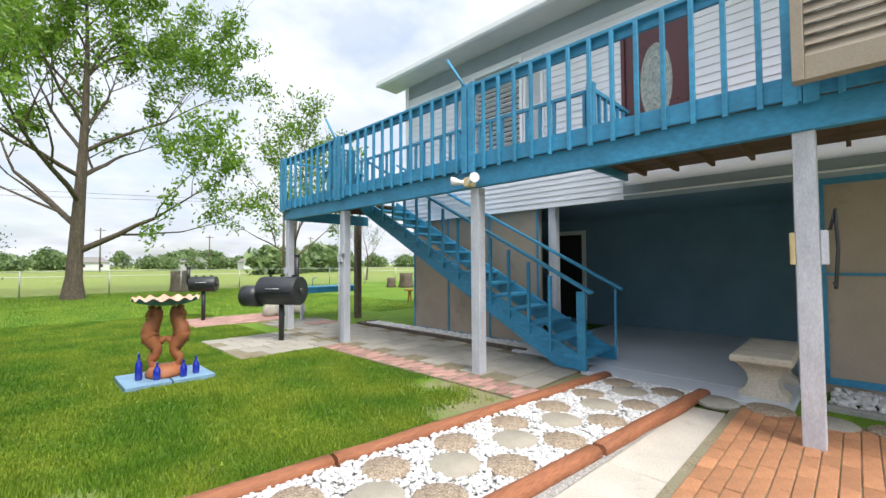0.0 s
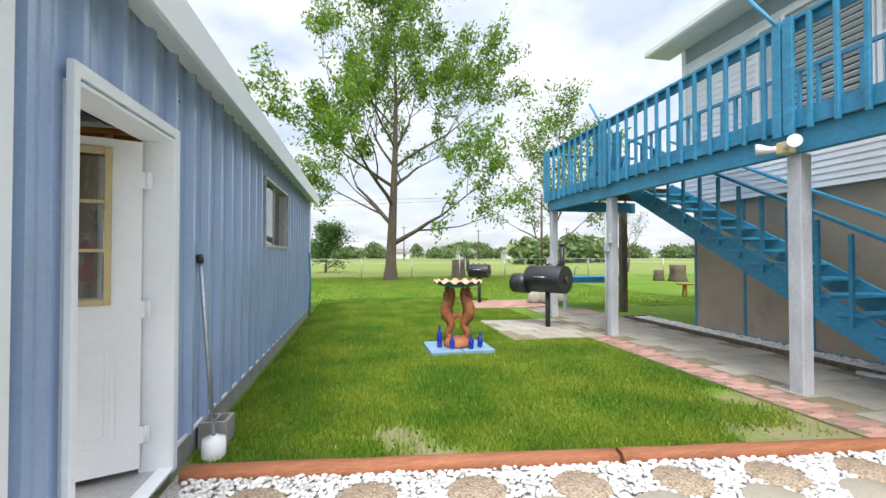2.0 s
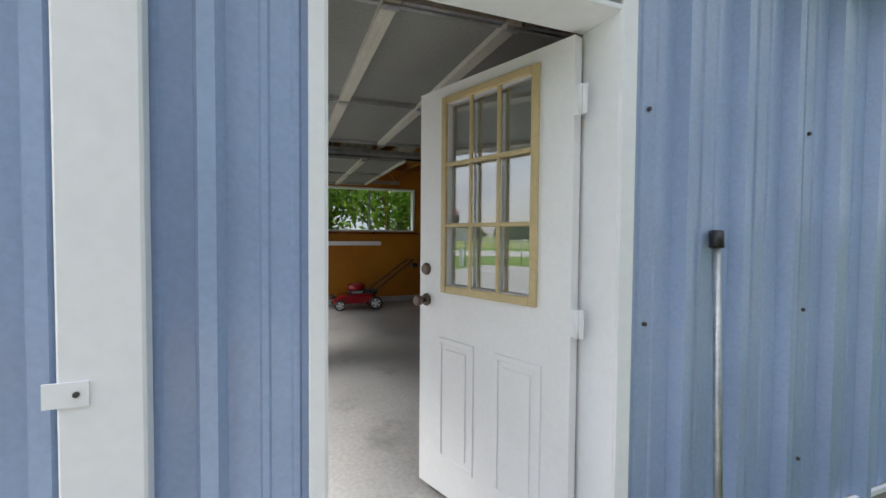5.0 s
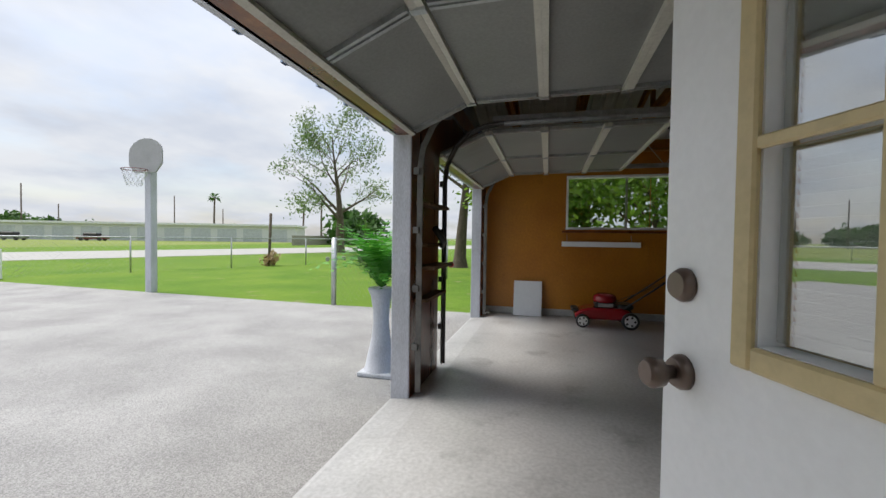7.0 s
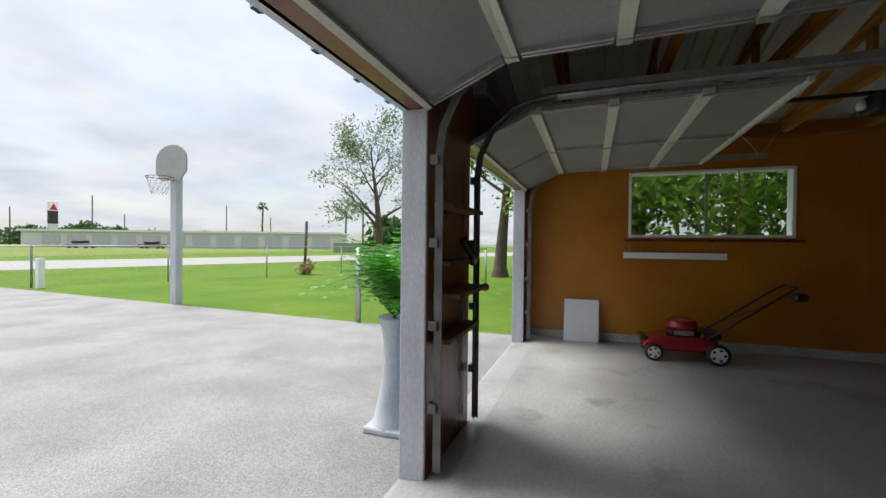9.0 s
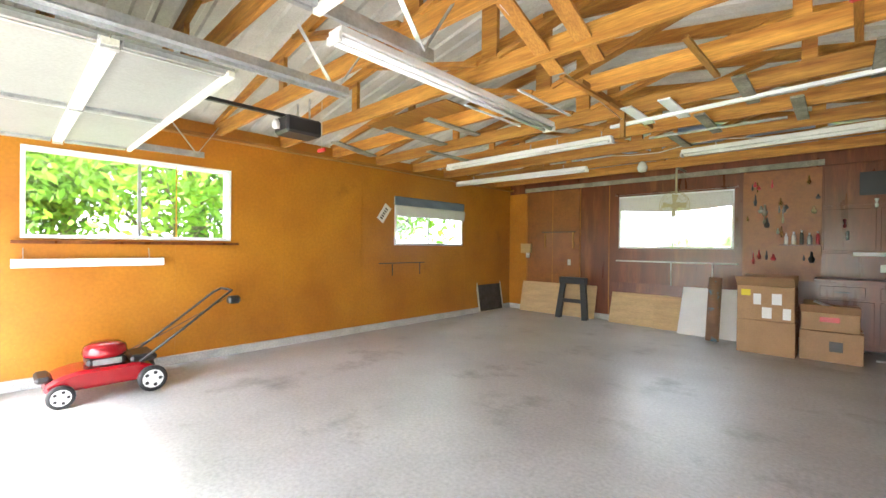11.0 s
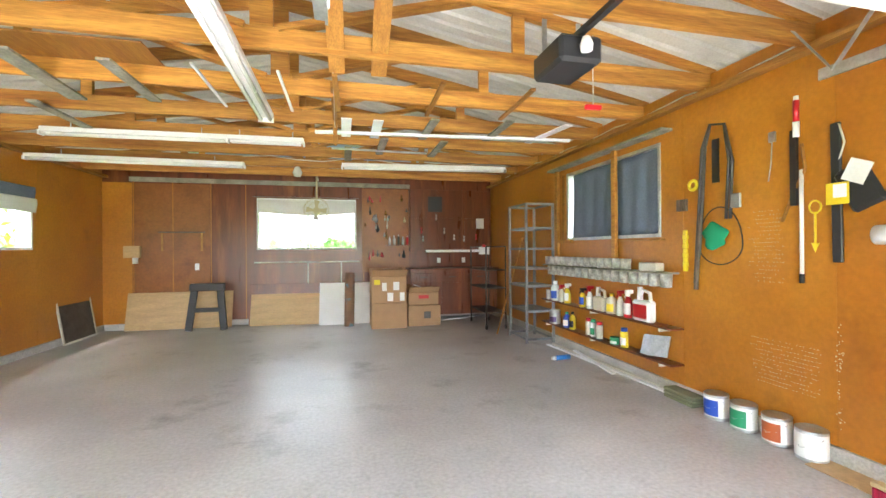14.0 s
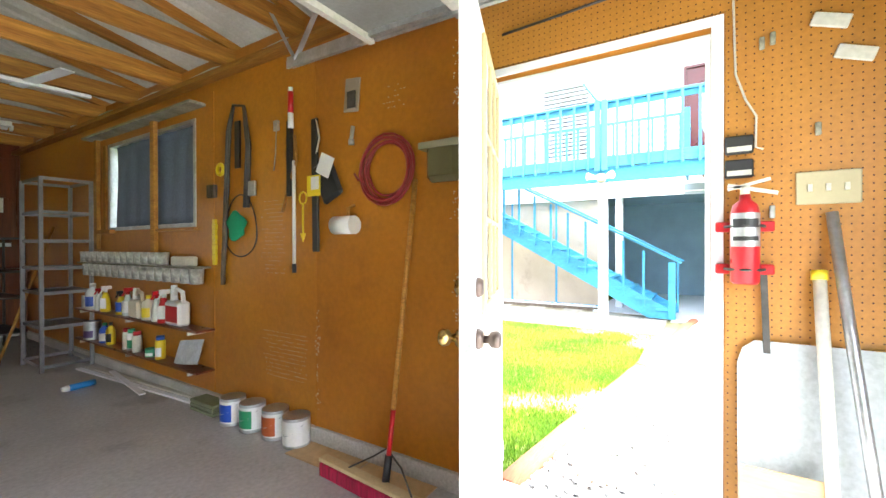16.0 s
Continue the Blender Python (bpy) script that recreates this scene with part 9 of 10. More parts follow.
M_BLUEL = plain("deep blue label", (0.02, 0.08, 0.45), 0.4)
M_GREENL = plain("green label", (0.03, 0.30, 0.14), 0.4)
M_BEIGE = plain("beige jug", (0.62, 0.56, 0.44), 0.4)
xs = EX - 0.085
for y, r, h, b_, c_, kd, lb, ml in (
        (6.30, 0.035, 0.13, M_GALV, M_GALV, "tin_can", "small silver tin on the shelf", None),
        (6.10, 0.065, 0.27, M_CLEAR, M_WHITE, "bottle", "clear plastic water bottle on the shelf", M_BLUEL),
        (5.93, 0.04, 0.24, M_CLEAR, M_RED, "spray_bottle", "clear spray bottle with a red head", None),
        (5.78, 0.045, 0.27, M_YELB, M_WHITE, "spray_bottle", "yellow spray bottle with a white head", M_WHITE),
        (5.42, 0.045, 0.24, M_YELB, M_BLACK, "spray_bottle", "yellow spray bottle with a black head", M_BLUEL),
        (5.27, 0.045, 0.28, M_CLEAR, M_RED, "spray_bottle", "clear spray bottle with a red and white head", M_WHITE),
        (5.05, 0.10, 0.27, M_BEIGE, M_WHITE, "jug", "beige plastic jug on the shelf", None),
        (4.85, 0.055, 0.22, M_BEIGE, M_YELB, "bottle", "beige bottle with a yellow label", M_YELB),
        (4.70, 0.04, 0.28, M_WHITE, M_RED, "spray_bottle", "white spray bottle with a red head", None),
        (4.57, 0.05, 0.30, M_RED, M_WHITE, "spray_bottle", "red spray bottle on the shelf", M_WHITE),
        (4.34, 0.12, 0.33, M_WHITE, M_WHITE, "jug", "large white weed-killer jug with a red label", M_RED)):
    bottle(xs, y, 0.61, r, h, b_, c_, lb, kd, m_lab=ml)
for y, r, h, b_, c_, kd, lb, ml in (
        (6.12, 0.075, 0.19, M_GALV, M_BLACK, "tin_can", "silver paint tin with a purple label", plain("purple label", (0.09, 0.05, 0.18), 0.4)),
        (5.80, 0.05, 0.20, M_BLUEL, M_GREENL, "bottle", "blue bottle with a green cap", M_WHITE),
        (5.66, 0.04, 0.22, M_YELB, M_BLACK, "bottle", "yellow bottle with a black cap", M_BLACK),
        (5.30, 0.035, 0.20, M_STILE, M_RED, "spray_can", "pale spray can with a red cap", M_BEIGE),
        (5.20, 0.035, 0.20, M_WHITE, M_GREENL, "spray_can", "white spray can with a green cap", M_GREENL),
        (5.08, 0.04, 0.19, M_STILE, M_RED, "spray_can", "pale spray can with a red cap", None),
        (4.80, 0.05, 0.07, M_GREENL, M_WHITE, "tin_can", "low green and white tin on the shelf", M_WHITE),
        (4.64, 0.04, 0.20, M_YELB, M_BLUEL, "spray_can", "pale yellow spray can with a blue cap", M_WHITE)):
    bottle(xs, y, 0.29, r, h, b_, c_, lb, kd, m_lab=ml)
gt = T("grey_panel", "small scuffed grey metal panel leaning on the shelf", "panel", (xs, 4.22, 0.30))
bm = bmesh.new(); box(bm, -0.004, -0.17, 0, 0.004, 0.17, 0.2, m=Matrix.Rotation(radians(20), 4, "Y") @ Matrix.Rotation(radians(-8), 4, "X")); part("panel", bm, M_GALV, gt)
tb = T("blue_tube", "blue and white caulk tube lying on the floor", "tube", (-0.56, 5.33, 0.03), rz=5)
bm = bmesh.new(); tube(bm, [(-0.12, 0, 0), (-0.07, 0, 0)], [0.02, 0.028], 12); part("cap", bm, M_WHITE, tb)
bm = bmesh.new(); tube(bm, [(-0.07, 0, 0), (0.12, 0, 0)], 0.028, 14); part("tube_body", bm, plain("bright blue plastic", (0.02, 0.22, 0.6), 0.3), tb)
for i, (x0, y0, x1, y1) in enumerate(((-0.33, 6.1, -0.18, 3.85), (-0.27, 6.05, -0.15, 4.2), (-0.22, 5.6, -0.36, 4.6))):
    t = T("metal_strip", "pale aluminium strip lying along the wall", "strip", (0, 0, 0.0), "metal strips on the floor")
    bm = bmesh.new(); beam(bm, (x0, y0, 0.008 + 0.012 * i), (x1, y1, 0.008 + 0.012 * i), 0.045, 0.014); part("strip", bm, M_WHITE_TRIM if i != 1 else M_STILE, t)
fp = T("foam_pads", "stack of green-grey pads on the floor", "pads", (-0.20, 3.85, 0.0))
for k in range(3):
    bm = bmesh.new(); box(bm, -0.08, -0.16, 0.03 * k, 0.07, 0.16, 0.03 * k + 0.026); part("pad", bm, mat("mossy grey foam", (0.20, 0.22, 0.13), 0.9) if k == 0 else bpy.data.materials["mossy grey foam"], fp, bevel=0.006)
# paint cans
for y, x, lb, lab in ((3.50, -0.235, M_BLUEL, "blue and white"), (3.28, -0.225, M_GREENL, "green and white"), (3.05, -0.21, plain("rust label", (0.45, 0.10, 0.03), 0.5), "rust red and white"), (2.83, -0.215, M_WHITE, "white")):
    t = T("paint_can", lab + " paint can beside the wall", "paint can", (x, y, 0.0), "paint cans in a row")
    r = 0.085
    bm = bmesh.new(); lathe(bm, [(r, 0), (r * 1.02, 0.005), (r, 0.012), (r, 0.178), (r * 1.02, 0.186), (r * 0.96, 0.19), (r * 0.85, 0.184), (0, 0.184)], 24); part("can_body", bm, M_GALV, t)
    bm = bmesh.new(); n = 24
    A = [bm.verts.new((r * 1.006 * math.cos(a), r * 1.006 * math.sin(a), 0.02)) for a in (6.28318 * k / n for k in range(n))]
    B = [bm.verts.new((v.co.x, v.co.y, 0.17)) for v in A]
    for k in range(n):
        bm.faces.new((A[k], A[(k + 1) % n], B[(k + 1) % n], B[k]))
    part("can_label", bm, M_WHITE, t, "white paper label")
    bm = bmesh.new(); A = [bm.verts.new((-r * 1.012 * math.cos(a), r * 1.012 * math.sin(a), 0.03)) for a in (-0.9 + 1.5 * k / 12 for k in range(13))]
    B = [bm.verts.new((v.co.x, v.co.y, 0.15)) for v in A]
    for k in range(12):
        bm.faces.new((A[k], A[k + 1], B[k + 1], B[k]))
    if lb is M_WHITE:
        part("paint_drip", bm, M_FIX, t)
    else:
        part("colour_band", bm, lb, t, "coloured label band")
    bm = bmesh.new(); tube(bm, [(-0.02, -r, 0.15), (-r * 0.8, -r * 0.6, 0.10), (-r * 1.08, 0, 0.08), (-r * 0.8, r * 0.6, 0.10), (-0.02, r, 0.15)], 0.002, 5); part("handle", bm, M_GALV, t)
# mat and push broom
mt_ = T("cardboard_mat", "flattened tan cardboard sheets on the floor", "cardboard", (-0.18, 2.3, 0.0))
bm = bmesh.new(); box(bm, -0.16, -0.02, 0.002, 0.10, 0.48, 0.008); part("card_sheet", bm, M_PLY, mt_)
bm = bmesh.new(); box(bm, -0.17, -0.50, 0.002, 0.11, -0.03, 0.007); part("card_sheet", bm, M_PLY, mt_)
pb = T("push_broom", "push broom with a magenta head and long wooden handle", "broom", (-0.40, 1.985, 0.0), rz=-5)
M_MAG = mat("magenta bristles", (0.42, 0.012, 0.06), 0.8, var=0.25, scale=60, fine=0.2, stretch=(1, 1, 0.1), bump=0.5)
bm = bmesh.new(); box(bm, -0.035, -0.43, 0.0, 0.03, 0.43, 0.075); part("bristles", bm, M_MAG, pb, "magenta bristles", bevel=0.006)
bm = bmesh.new(); box(bm, -0.03, -0.44, 0.076, 0.03, 0.44, 0.098); part("head_block", bm, M_CREAM, pb, bevel=0.004)
for s in (-1, 1):
    bm = bmesh.new(); tube(bm, [(0, s * 0.22, 0.1), (0.06, s * 0.1, 0.17), (0.06, 0, 0.24)], 0.005, 6); part("brace", bm, M_DARKSTEEL, pb)
bm = bmesh.new(); tube(bm, [(0.03, -0.02, 0.09), (0.05, -0.025, 0.22)], 0.02, 10); part("socket", bm, M_BLACK, pb)
bm = bmesh.new(); tube(bm, [(0.046, -0.025, 0.20), (0.077, -0.03, 0.44)], 0.0135, 10); part("red_sleeve", bm, M_RED, pb, "red handle sleeve")
bm = bmesh.new(); tube(bm, [(0.077, -0.03, 0.44), (0.245, -0.035, 1.62)], 0.0135, 10); part("handle", bm, M_TRUSS_Y, pb)

# things hung on the east wall
HX_ = EX - 0.012
def hung(name, label, cat, y, z):
    return T(name, label, cat, (HX_, y, z), "things hung on the orange wall")
t = hung("red_air_hose", "coiled dark red air hose on the wall", "hose", 2.13, 1.69)
M_HOSE = plain("dark red rubber", (0.30, 0.03, 0.035), 0.4)
q = random.Random(8)
bm = bmesh.new(); pts = []
for k in range(7 * 20):
    a = 6.28318 * k / 20
    w_ = 0.15 + 0.02 * math.sin(k * 0.13) + 0.006 * (k // 20)
    pts.append((-0.008 - 0.006 * (k // 20) + 0.004 * math.sin(k), w_ * math.cos(a), (w_ * 0.95) * math.sin(a) + 0.012 * math.sin(k * 0.31)))
tube(bm, pts, 0.0075, 6); part("coil", bm, M_HOSE, t)
bm = bmesh.new(); tube(bm, [(-0.03, 0.15, -0.02), (-0.04, 0.20, -0.04), (-0.03, 0.24, 0.0)], 0.0075, 6); part("hose_end", bm, M_HOSE, t)
t = hung("leather_belt", "long dark belt loop hung on the wall", "belt", 3.58, 1.7)
bm = bmesh.new()
for o in (0.0, 0.03):
    tube(bm, [(-0.01 - o * 0.3, -0.13 + o, -0.15), (-0.01, -0.15 + o, 0.3), (-0.01, -0.08, 0.60), (-0.01, 0.05, 0.63), (-0.01, 0.13 - o, 0.45), (-0.01, 0.16 - o, 0.0), (-0.01, 0.19 - o, -0.4), (-0.01, 0.21, -0.68)], 0.013, 6)
part("strap", bm, M_DARKSTEEL, t)
bm = bmesh.new(); box(bm, -0.02, -0.22, -0.07, 0, -0.13, 0.04); part("buckle", bm, M_GALV, t, bevel=0.005)
bm = bmesh.new(); box(bm, -0.015, -0.03, 0.15, -0.002, 0.03, 0.5); part("sheath", bm, M_BLACK, t)
t = hung("green_work_glove", "bunched green cloth hung in the belt loop", "cloth", 3.58, 1.42)
bm = bmesh.new(); bmesh.ops.create_icosphere(bm, subdivisions=3, radius=0.11)
for v in bm.verts:
    v.co = Vector((v.co.x * 0.3 - 0.02, v.co.y * (1 + 0.2 * math.sin(9 * v.co.z * 6)), v.co.z * (1 + 0.15 * math.sin(31 * v.co.y))))
for f in bm.faces: f.smooth = True
part("cloth", bm, plain("bright green cloth", (0.01, 0.28, 0.13), 0.85), t)
t = hung("black_cable_loop", "thin black cable loop on the wall", "cable", 3.55, 1.3)
bm = bmesh.new(); tube(bm, [(-0.008, 0.2 * math.cos(a), 0.05 + (0.30 if math.sin(a) > 0 else 0.16) * math.sin(a)) for a in (6.28318 * k / 30 for k in range(31))], 0.005, 5, False); part("loop", bm, M_BLACK, t)
t = hung("tape_roll", "yellow roll of tape on a nail", "tape", 3.80, 1.86)
bm = bmesh.new(); tube(bm, [(-0.015, 0.04 * math.cos(a), 0.04 * math.sin(a)) for a in (6.28318 * k / 20 for k in range(21))], 0.014, 8, False); part("ring", bm, M_YELB, t)
t = hung("bracket_piece", "small dark green block hung on the wall", "block", 3.92, 1.72)
bm = bmesh.new(); box(bm, -0.03, -0.05, -0.07, 0, 0.05, 0.03); part("block", bm, M_BARK, t)
t = hung("yellow_hook_rail", "yellow notched plastic rail on the wall", "rail", 3.89, 1.30)
bm = bmesh.new()
for k in range(9):
    box(bm, -0.02, -0.018 - 0.006 * (k % 2), -0.18 + 0.04 * k, 0, 0.018 + 0.006 * (k % 2), -0.142 + 0.04 * k)
part("rail", bm, M_YELB, t)
t = hung("wooden_stick", "worn wooden handle hung on the wall", "stick", 3.75, 1.3)
bm = bmesh.new(); tube(bm, [(-0.01, 0.03, -0.33), (-0.02, -0.03, 0.3)], [0.018, 0.013], 8); part("stick", bm, M_BARK, t)
t = hung("metal_clamp", "small metal clamp with a thin cord", "clamp", 3.12, 2.09)
bm = bmesh.new(); box(bm, -0.02, -0.02, -0.03, 0, 0.02, 0.04); tube(bm, [(-0.01, 0, 0), (-0.01, 0.01, -0.18), (-0.01, 0.03, -0.30)], 0.004, 5); part("clamp", bm, M_GALV, t)
t = hung("pruning_pole", "red and white telescopic pole hung upright", "pole", 2.95, 1.65)
for z0, z1, m_, r in ((0.50, 0.64, M_RED, 0.019), (0.40, 0.50, M_WHITE, 0.019), (0.64, 0.67, M_WHITE, 0.015), (-0.50, 0.18, M_WHITE, 0.012), (-0.56, -0.50, M_BLACK, 0.014)):
    bm = bmesh.new(); tube(bm, [(-0.025, -0.03 + 0.03 * (z0 > 0.2), z0), (-0.025, -0.03 + 0.03 * (z1 > 0.2), z1)], r, 10); part("pole_section", bm, m_, t)
bm = bmesh.new(); box(bm, -0.03, 0.0, -0.05, -0.005, 0.04, 0.45); part("saw_blade", bm, M_BLACK, t)
t = hung("wooden_hook_stick", "curved pale wooden stick on the wall", "stick", 2.93, 1.75)
bm = bmesh.new(); tube(bm, [(-0.015, 0.12, -0.25), (-0.02, 0.05, -0.08), (-0.02, -0.03, 0.08), (-0.02, -0.01, 0.25)], 0.01, 8); part("stick", bm, M_TRUSS_Y, t)
t = hung("yellow_arrow", "yellow dart-shaped hanger on the wall", "hanger", 2.85, 1.45)
bm = bmesh.new(); tube(bm, [(-0.01, 0, 0.1), (-0.01, 0, -0.13)], 0.007, 6); tube(bm, [(-0.01, 0, -0.16), (-0.01, 0, -0.10)], [0.001, 0.022], 6); tube(bm, [(-0.01, 0.035 * math.cos(a), 0.13 + 0.04 * math.sin(a)) for a in (6.28318 * k / 14 for k in range(15))], 0.006, 5, False); part("hanger", bm, M_YELB, t)
t = hung("hedge_shears_sheath", "long black sheath with a strap", "sheath", 2.73, 1.65)
bm = bmesh.new(); beam(bm, (-0.015, 0.0, 0.43), (-0.015, -0.01, -0.42), 0.055, 0.02, (1, 0, 0)); part("sheath", bm, M_BLACK, t, bevel=0.005)
bm = bmesh.new(); tube(bm, [(-0.02, -0.02, 0.42), (-0.02, -0.05, 0.3), (-0.02, -0.02, 0.2)], 0.006, 6); part("strap", bm, M_STILE, t)
t = hung("black_tool_pouch", "black holster with white and yellow cards", "holster", 2.61, 1.68)
bm = bmesh.new(); box(bm, -0.04, -0.09, -0.14, 0, 0.09, 0.13, m=Matrix.Rotation(radians(-25), 4, "X")); part("pouch", bm, M_BLACK, t, bevel=0.02)
bm = bmesh.new(); box(bm, -0.046, -0.06, -0.05, -0.043, 0.06, 0.08, m=Matrix.Translation((0, 0.0, 0.07)) @ Matrix.Rotation(radians(25), 4, "X")); part("white_card", bm, M_WHITE, t)
bm = bmesh.new(); box(bm, -0.052, 0.03, -0.10, -0.048, 0.15, 0.03); part("yellow_card", bm, M_YELB, t, "yellow card")
bm = bmesh.new(); box(bm, -0.055, 0.04, -0.06, -0.0525, 0.11, 0.02); part("white_card", bm, M_WHITE, t)
t = hung("plastic_bag", "clear plastic bag with small parts", "bag", 2.41, 2.17)
bm = bmesh.new(); box(bm, -0.012, -0.06, -0.1, 0, 0.06, 0.1, m=Matrix.Rotation(radians(6), 4, "X")); part("bag", bm, plain("cloudy bag", (0.35, 0.28, 0.22), 0.15), t, bevel=0.004)
bm = bmesh.new(); box(bm, -0.02, -0.035, -0.08, -0.0125, 0.03, 0.02); part("dark_parts", bm, M_DARKSTEEL, t)
t = hung("bolt_hook", "steel bolt hook on the wall", "hook", 2.40, 1.92)
bm = bmesh.new(); tube(bm, [(-0.01, 0, 0.06), (-0.02, 0.005, -0.02)], 0.012, 8); tube(bm, [(-0.02, 0.005, -0.05), (-0.02, 0.005, -0.02)], 0.02, 6); part("bolt", bm, M_GALV, t)
t = hung("paper_roll_holder", "white roll on a small wooden hook", "roll", 2.43, 1.39)
bm = bmesh.new(); tube(bm, [(-0.05, -0.08, 0), (-0.05, 0.08, 0)], 0.055, 18); part("roll", bm, M_WHITE, t)
bm = bmesh.new(); tube(bm, [(0, -0.03, 0.12), (-0.05, -0.03, 0.1), (-0.05, -0.03, 0.05)], 0.01, 6); part("hook", bm, M_TRUSS_Y, t)
t = hung("glass_jar", "hanging cloudy jar in a plastic bag", "jar", 1.74, 1.69)
bm = bmesh.new(); box(bm, -0.08, -0.10, -0.10, 0, 0.10, 0.10); part("bagged_jar", bm, plain("mossy glass", (0.13, 0.12, 0.06), 0.12), t, bevel=0.03)
bm = bmesh.new(); box(bm, -0.085, -0.11, 0.07, 0.0, 0.13, 0.105); part("bag_fold", bm, plain("cloudy wrap", (0.32, 0.30, 0.2), 0.12), t)
t = hung("metal_rod", "thin dark rod fixed over the side door", "rod", 1.1, 2.27)
bm = bmesh.new(); tube(bm, [(-0.015, 0.33, -0.01), (-0.015, -0.45, 0.03)], 0.006, 6); tube(bm, [(-0.015, -0.42, 0.03), (-0.015, -0.52, 0.035)], [0.012, 0.012], 6); part("rod", bm, M_DARKSTEEL, t)

# rows of small pale staple and peg marks in the hardboard
q = random.Random(51)
bm = bmesh.new()
for y0, y1, z0, z1, dz in ((3.05, 3.34, 1.08, 1.60, 0.028), (2.82, 3.32, 0.36, 0.68, 0.028), (2.02, 2.20, 2.05, 2.17, 0.03)):
    z = z0
    while z < z1:
        y = y0 + q.uniform(0, 0.05)
        while y < y1 - q.uniform(0, 0.08):
            if q.random() < 0.75:
                box(bm, EX - 0.0052, y, z - 0.0012, EX - 0.0042, y + q.uniform(0.006, 0.014), z + 0.0012)
            y += 0.022
        z += dz
for yc, z0, z1, n_ in ((2.728, 0.19, 0.85, 46), (1.69, 1.95, 2.32, 26), (1.69, 1.40, 1.55, 12), (1.69, 0.85, 1.15, 16)):
    for k in range(n_):
        y, z = yc + q.gauss(0, 0.012), q.uniform(z0, z1)
        box(bm, EX - 0.0068, y, z, EX - 0.0058, y + q.uniform(0.004, 0.009), z + q.uniform(0.003, 0.008))
part("wall_marks", bm, M_STILE, None, "rows of small pale staple and peg marks on the hardboard", "structure")

# beside the door: switches, extinguisher, long tools
t = hung("door_control", "two small grey and black wall control boxes", "control box", 0.515, 1.58)
for z0 in (-0.075, 0.01):
    bm = bmesh.new(); box(bm, -0.02, -0.042, z0, 0, 0.042, z0 + 0.065); part("control_box", bm, M_BLACK, t, bevel=0.004)
    bm = bmesh.new(); box(bm, -0.0215, -0.036, z0 + 0.008, -0.0202, 0.036, z0 + 0.026); part("button_bar", bm, M_STILE, t)
bm = bmesh.new(); tube(bm, [(-0.005, 0.02, 0.9), (-0.005, 0.018, 0.6), (-0.005, 0.01, 0.3), (-0.008, -0.02, 0.2), (-0.008, -0.05, 0.14), (-0.008, -0.048, 0.03), (-0.008, -0.07, 0.02)], 0.004, 5); part("wire", bm, M_STILE, t)
t = hung("fire_extinguisher", "red fire extinguisher strapped to the wall", "fire extinguisher", 0.50, 1.13)
bm = bmesh.new(); lathe(bm, [(0.035, 0), (0.043, 0.01), (0.044, 0.24), (0.036, 0.275), (0.018, 0.29), (0.016, 0.31), (0, 0.31)], 22, (-0.055, 0, 0)); part("cylinder", bm, M_RED, t)
bm = bmesh.new(); A = [bm.verts.new((-0.055 - 0.0447 * math.cos(a), 0.0447 * math.sin(a), 0.13)) for a in (-1.2 + 2.4 * k / 12 for k in range(13))]
B = [bm.verts.new((v.co.x, v.co.y, 0.245)) for v in A]
for k in range(12):
    bm.faces.new((A[k], A[k + 1], B[k + 1], B[k]))
part("label_sheet", bm, M_GALV, t, "silver label")
for z0, z1 in ((0.195, 0.225), (0.15, 0.165)):
    bm = bmesh.new(); A = [bm.verts.new((-0.055 - 0.0455 * math.cos(a), 0.0455 * math.sin(a), z0)) for a in (-0.9 + 1.8 * k / 8 for k in range(9))]
    B = [bm.verts.new((v.co.x, v.co.y, z1)) for v in A]
    for k in range(8):
        bm.faces.new((A[k], A[k + 1], B[k + 1], B[k]))
    part("printed_bar", bm, M_BLACK, t)
bm = bmesh.new(); tube(bm, [(-0.055, 0, 0.30), (-0.055, 0, 0.34)], 0.014, 8); beam(bm, (-0.055, 0.05, 0.345), (-0.055, -0.09, 0.31), 0.015, 0.012); beam(bm, (-0.055, 0.05, 0.33), (-0.055, -0.07, 0.36), 0.015, 0.01); part("valve_handle", bm, M_STILE, t)
for z in (0.05, 0.20):
    bm = bmesh.new(); box(bm, -0.03, -0.085, z - 0.018, 0.0, -0.043, z + 0.018); box(bm, -0.03, 0.043, z - 0.018, 0.0, 0.085, z + 0.018); part("clamp_bracket", bm, M_RED, t, bevel=0.004)
    bm = bmesh.new(); tube(bm, [(-0.02, -0.06, z), (-0.07, -0.045, z), (-0.102, 0, z), (-0.07, 0.045, z), (-0.02, 0.06, z)], 0.005, 6); part("clamp_wire", bm, M_DARKSTEEL, t)
bm = bmesh.new(); beam(bm, (-0.02, -0.055, 0.05), (-0.02, -0.065, -0.24), 0.02, 0.006, (1, 0, 0)); part("strap_tail", bm, M_DARKSTEEL, t)
t = hung("switch_plate_triple", "wide ivory triple switch plate on the pegboard", "switch", 0.275, 1.455)
bm = bmesh.new(); box(bm, -0.006, -0.082, -0.055, 0, 0.082, 0.055); part("plate", bm, M_FAN, t, bevel=0.003)
for k in (-1, 0, 1):
    bm = bmesh.new(); box(bm, -0.014, k * 0.046 - 0.006, -0.012, -0.0062, k * 0.046 + 0.006, 0.012); part("toggle", bm, M_STILE, t)
gs = T("galvanised_sheet", "pale galvanised sheet with rounded corners leaning on the wall", "sheet", (EX - 0.16, 0.22, 0.0))
bm = bmesh.new()
out = [(-0.28, 0.0), (0.30, 0.0), (0.30, 0.86), (0.285, 0.91), (0.25, 0.94), (-0.28, 0.94)]
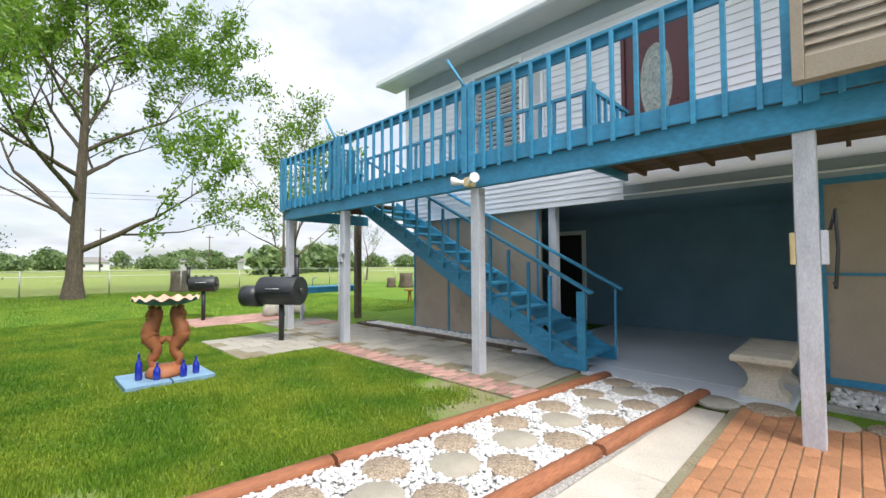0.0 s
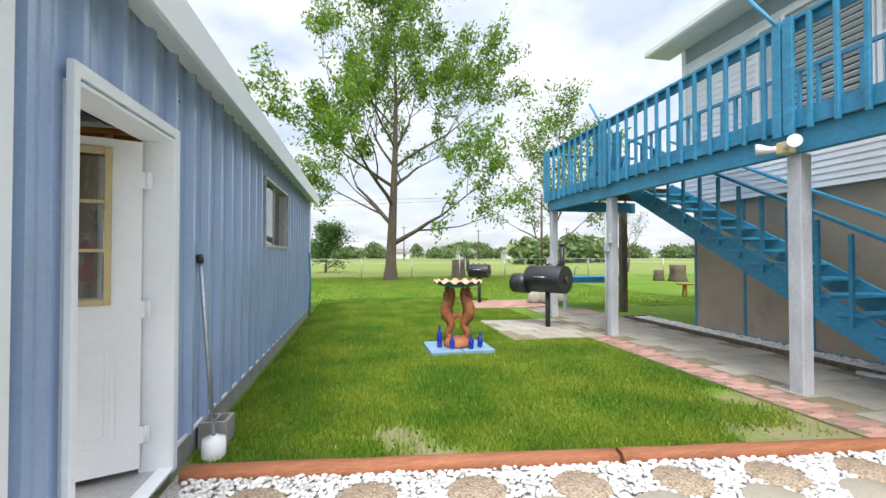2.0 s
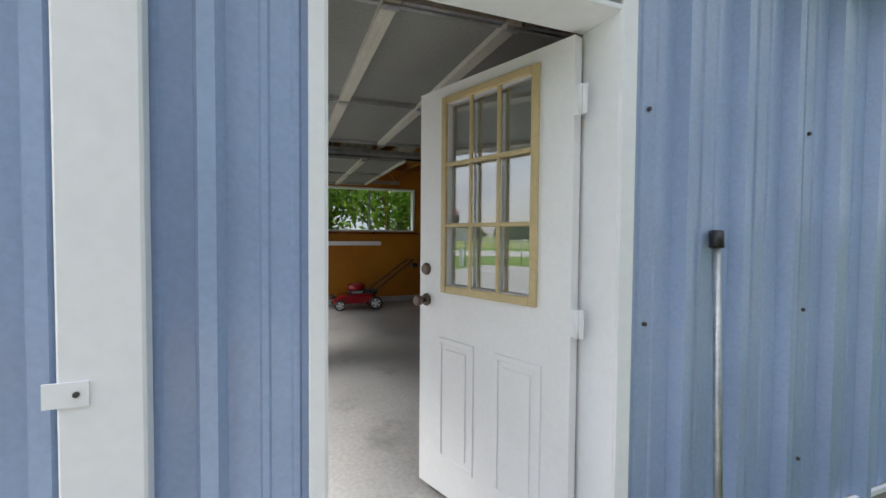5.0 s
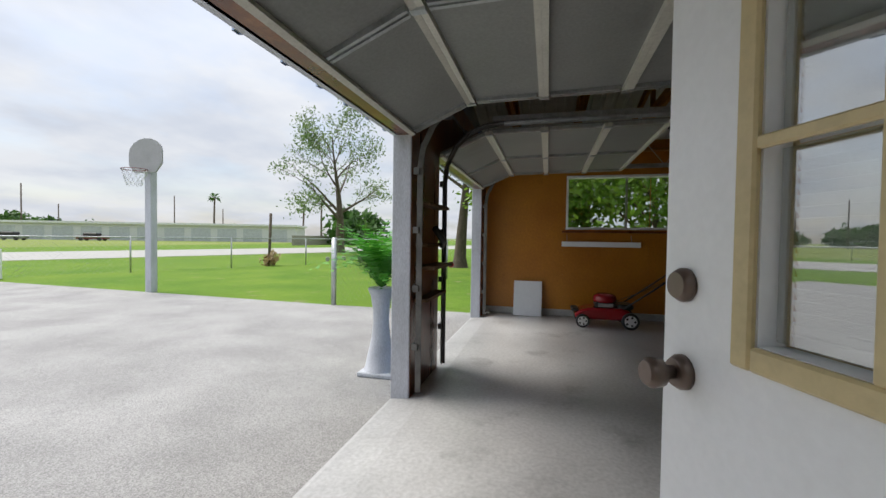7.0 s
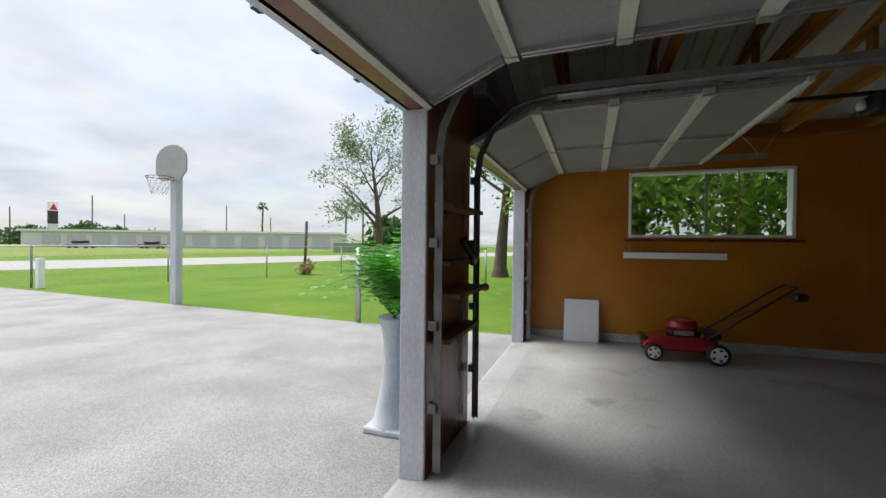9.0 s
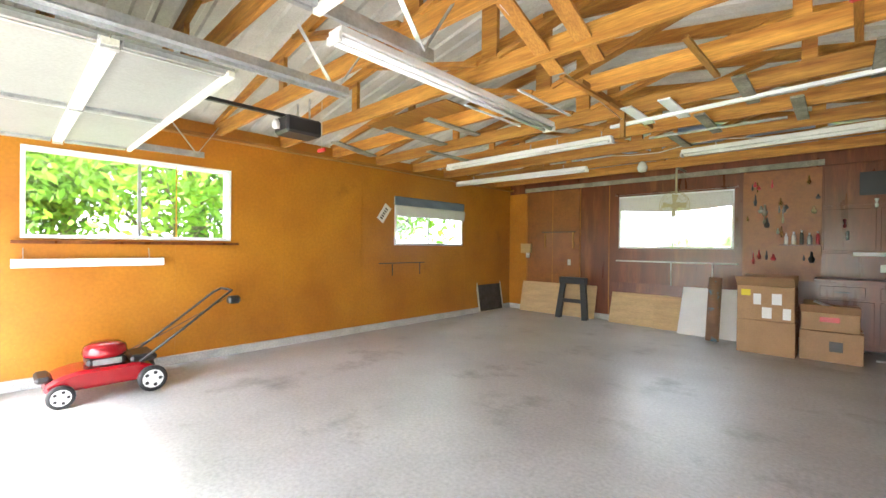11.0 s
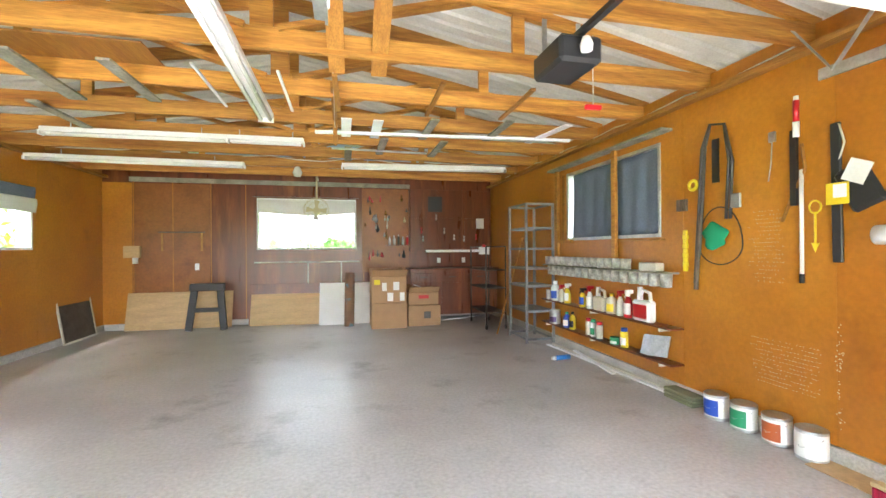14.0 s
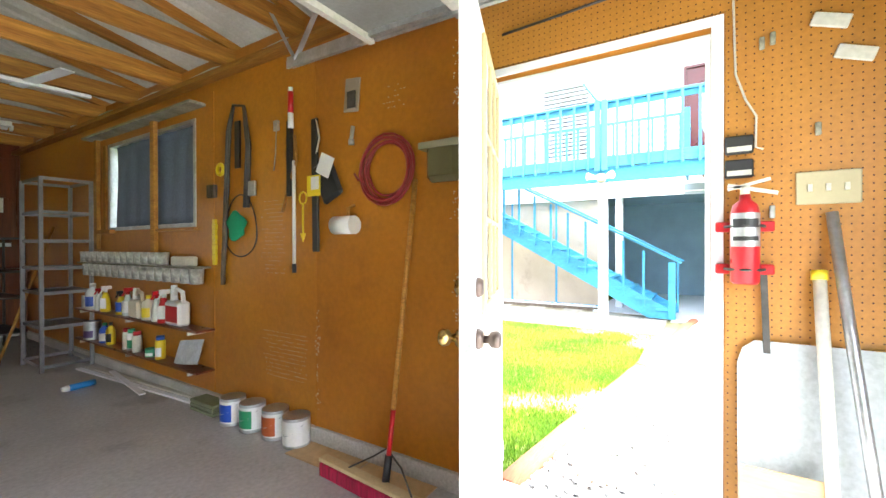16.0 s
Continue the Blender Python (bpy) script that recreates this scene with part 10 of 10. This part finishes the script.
A = [bm.verts.new((0.0, y, z)) for y, z in out]; B = [bm.verts.new((0.004, y, z)) for y, z in out]
bm.faces.new(A); bm.faces.new(B[::-1])
for i in range(6):
    j = (i + 1) % 6; bm.faces.new((A[i], B[i], B[j], A[j]))
bmesh.ops.recalc_face_normals(bm, faces=bm.faces)
bmesh.ops.rotate(bm, verts=bm.verts, cent=(0, 0, 0), matrix=Matrix.Rotation(radians(8), 3, "Y"))
part("sheet_metal", bm, mat("scuffed pale zinc", (0.52, 0.56, 0.58), 0.5, metal=0.3, var=0.12, scale=4, fine=0.1), gs)
wd = T("wood_offcut", "small plywood offcut before the metal sheet", "board", (EX - 0.22, 0.43, 0.0))
bm = bmesh.new(); box(bm, -0.012, -0.13, 0, 0, 0.09, 0.54, m=Matrix.Rotation(radians(8), 4, "Y")); part("offcut", bm, M_PLY, wd)
for y, z1, r, m_, cap, lb in ((0.30, 1.17, 0.018, M_STILE, M_YELB, "pale wooden handle with a yellow end"), (0.27, 1.37, 0.016, M_GALV, None, "grey metal pole leaning on the wall")):
    t = T("long_handle", lb, "pole", (EX - 0.26, y, 0.0))
    dy = 0.04 if cap else -0.12
    bm = bmesh.new(); tube(bm, [(0, dy if not cap else -0.02, 0.0), (0.22, 0.0, z1)], r, 10); part("shaft", bm, m_, t)
    if cap:
        bm = bmesh.new(); tube(bm, [(0.215, 0, z1 - 0.02), (0.222, 0, z1 + 0.01)], r * 1.25, 10); part("end_cap", bm, cap, t)
for y, z, m_ in ((0.21, 1.88, M_STILE), (0.27, 2.0, M_STILE), (0.42, 1.98, M_GREYWOOD), (0.45, 1.97, M_GREYWOOD), (0.30, 1.65, M_GREYWOOD), (0.42, 1.38, M_GALV)):
    t = hung("peg_hook", "small tag or hook on the pegboard", "hook", y, z)
    bm = bmesh.new(); w_ = 0.05 if m_ is M_STILE else 0.008
    box(bm, -0.012, -w_, -0.022, 0, w_, 0.022, m=Matrix.Rotation(radians(20 if m_ is M_STILE else 0), 4, "X")); part("tag", bm, m_, t, bevel=0.003)

# brackets on the wall between the garage doors
sw = T("wall_rack", "brown wooden shelf boards with a red clip between the doors", "rack", (OV1[0] - 0.45, IY0, 0.0))
for z, d in ((1.49, 0.12), (1.16, 0.10), (0.98, 0.16), (0.72, 0.10)):
    bm = bmesh.new(); box(bm, -0.30, 0.0, z - 0.015, 0.36, d, z + 0.01); part("shelf_bar", bm, M_DECKWOOD, sw)
bm = bmesh.new(); tube(bm, [(0.05, 0.08, 1.3), (-0.05, 0.12, 1.2), (-0.12, 0.1, 1.15)], 0.03, 8); part("dark_lamp", bm, M_BLACK, sw)
bm = bmesh.new(); bmesh.ops.create_icosphere(bm, subdivisions=2, radius=0.03, matrix=Matrix.Translation((-0.3, 0.14, 0.97))); part("red_clip", bm, M_RED, sw)
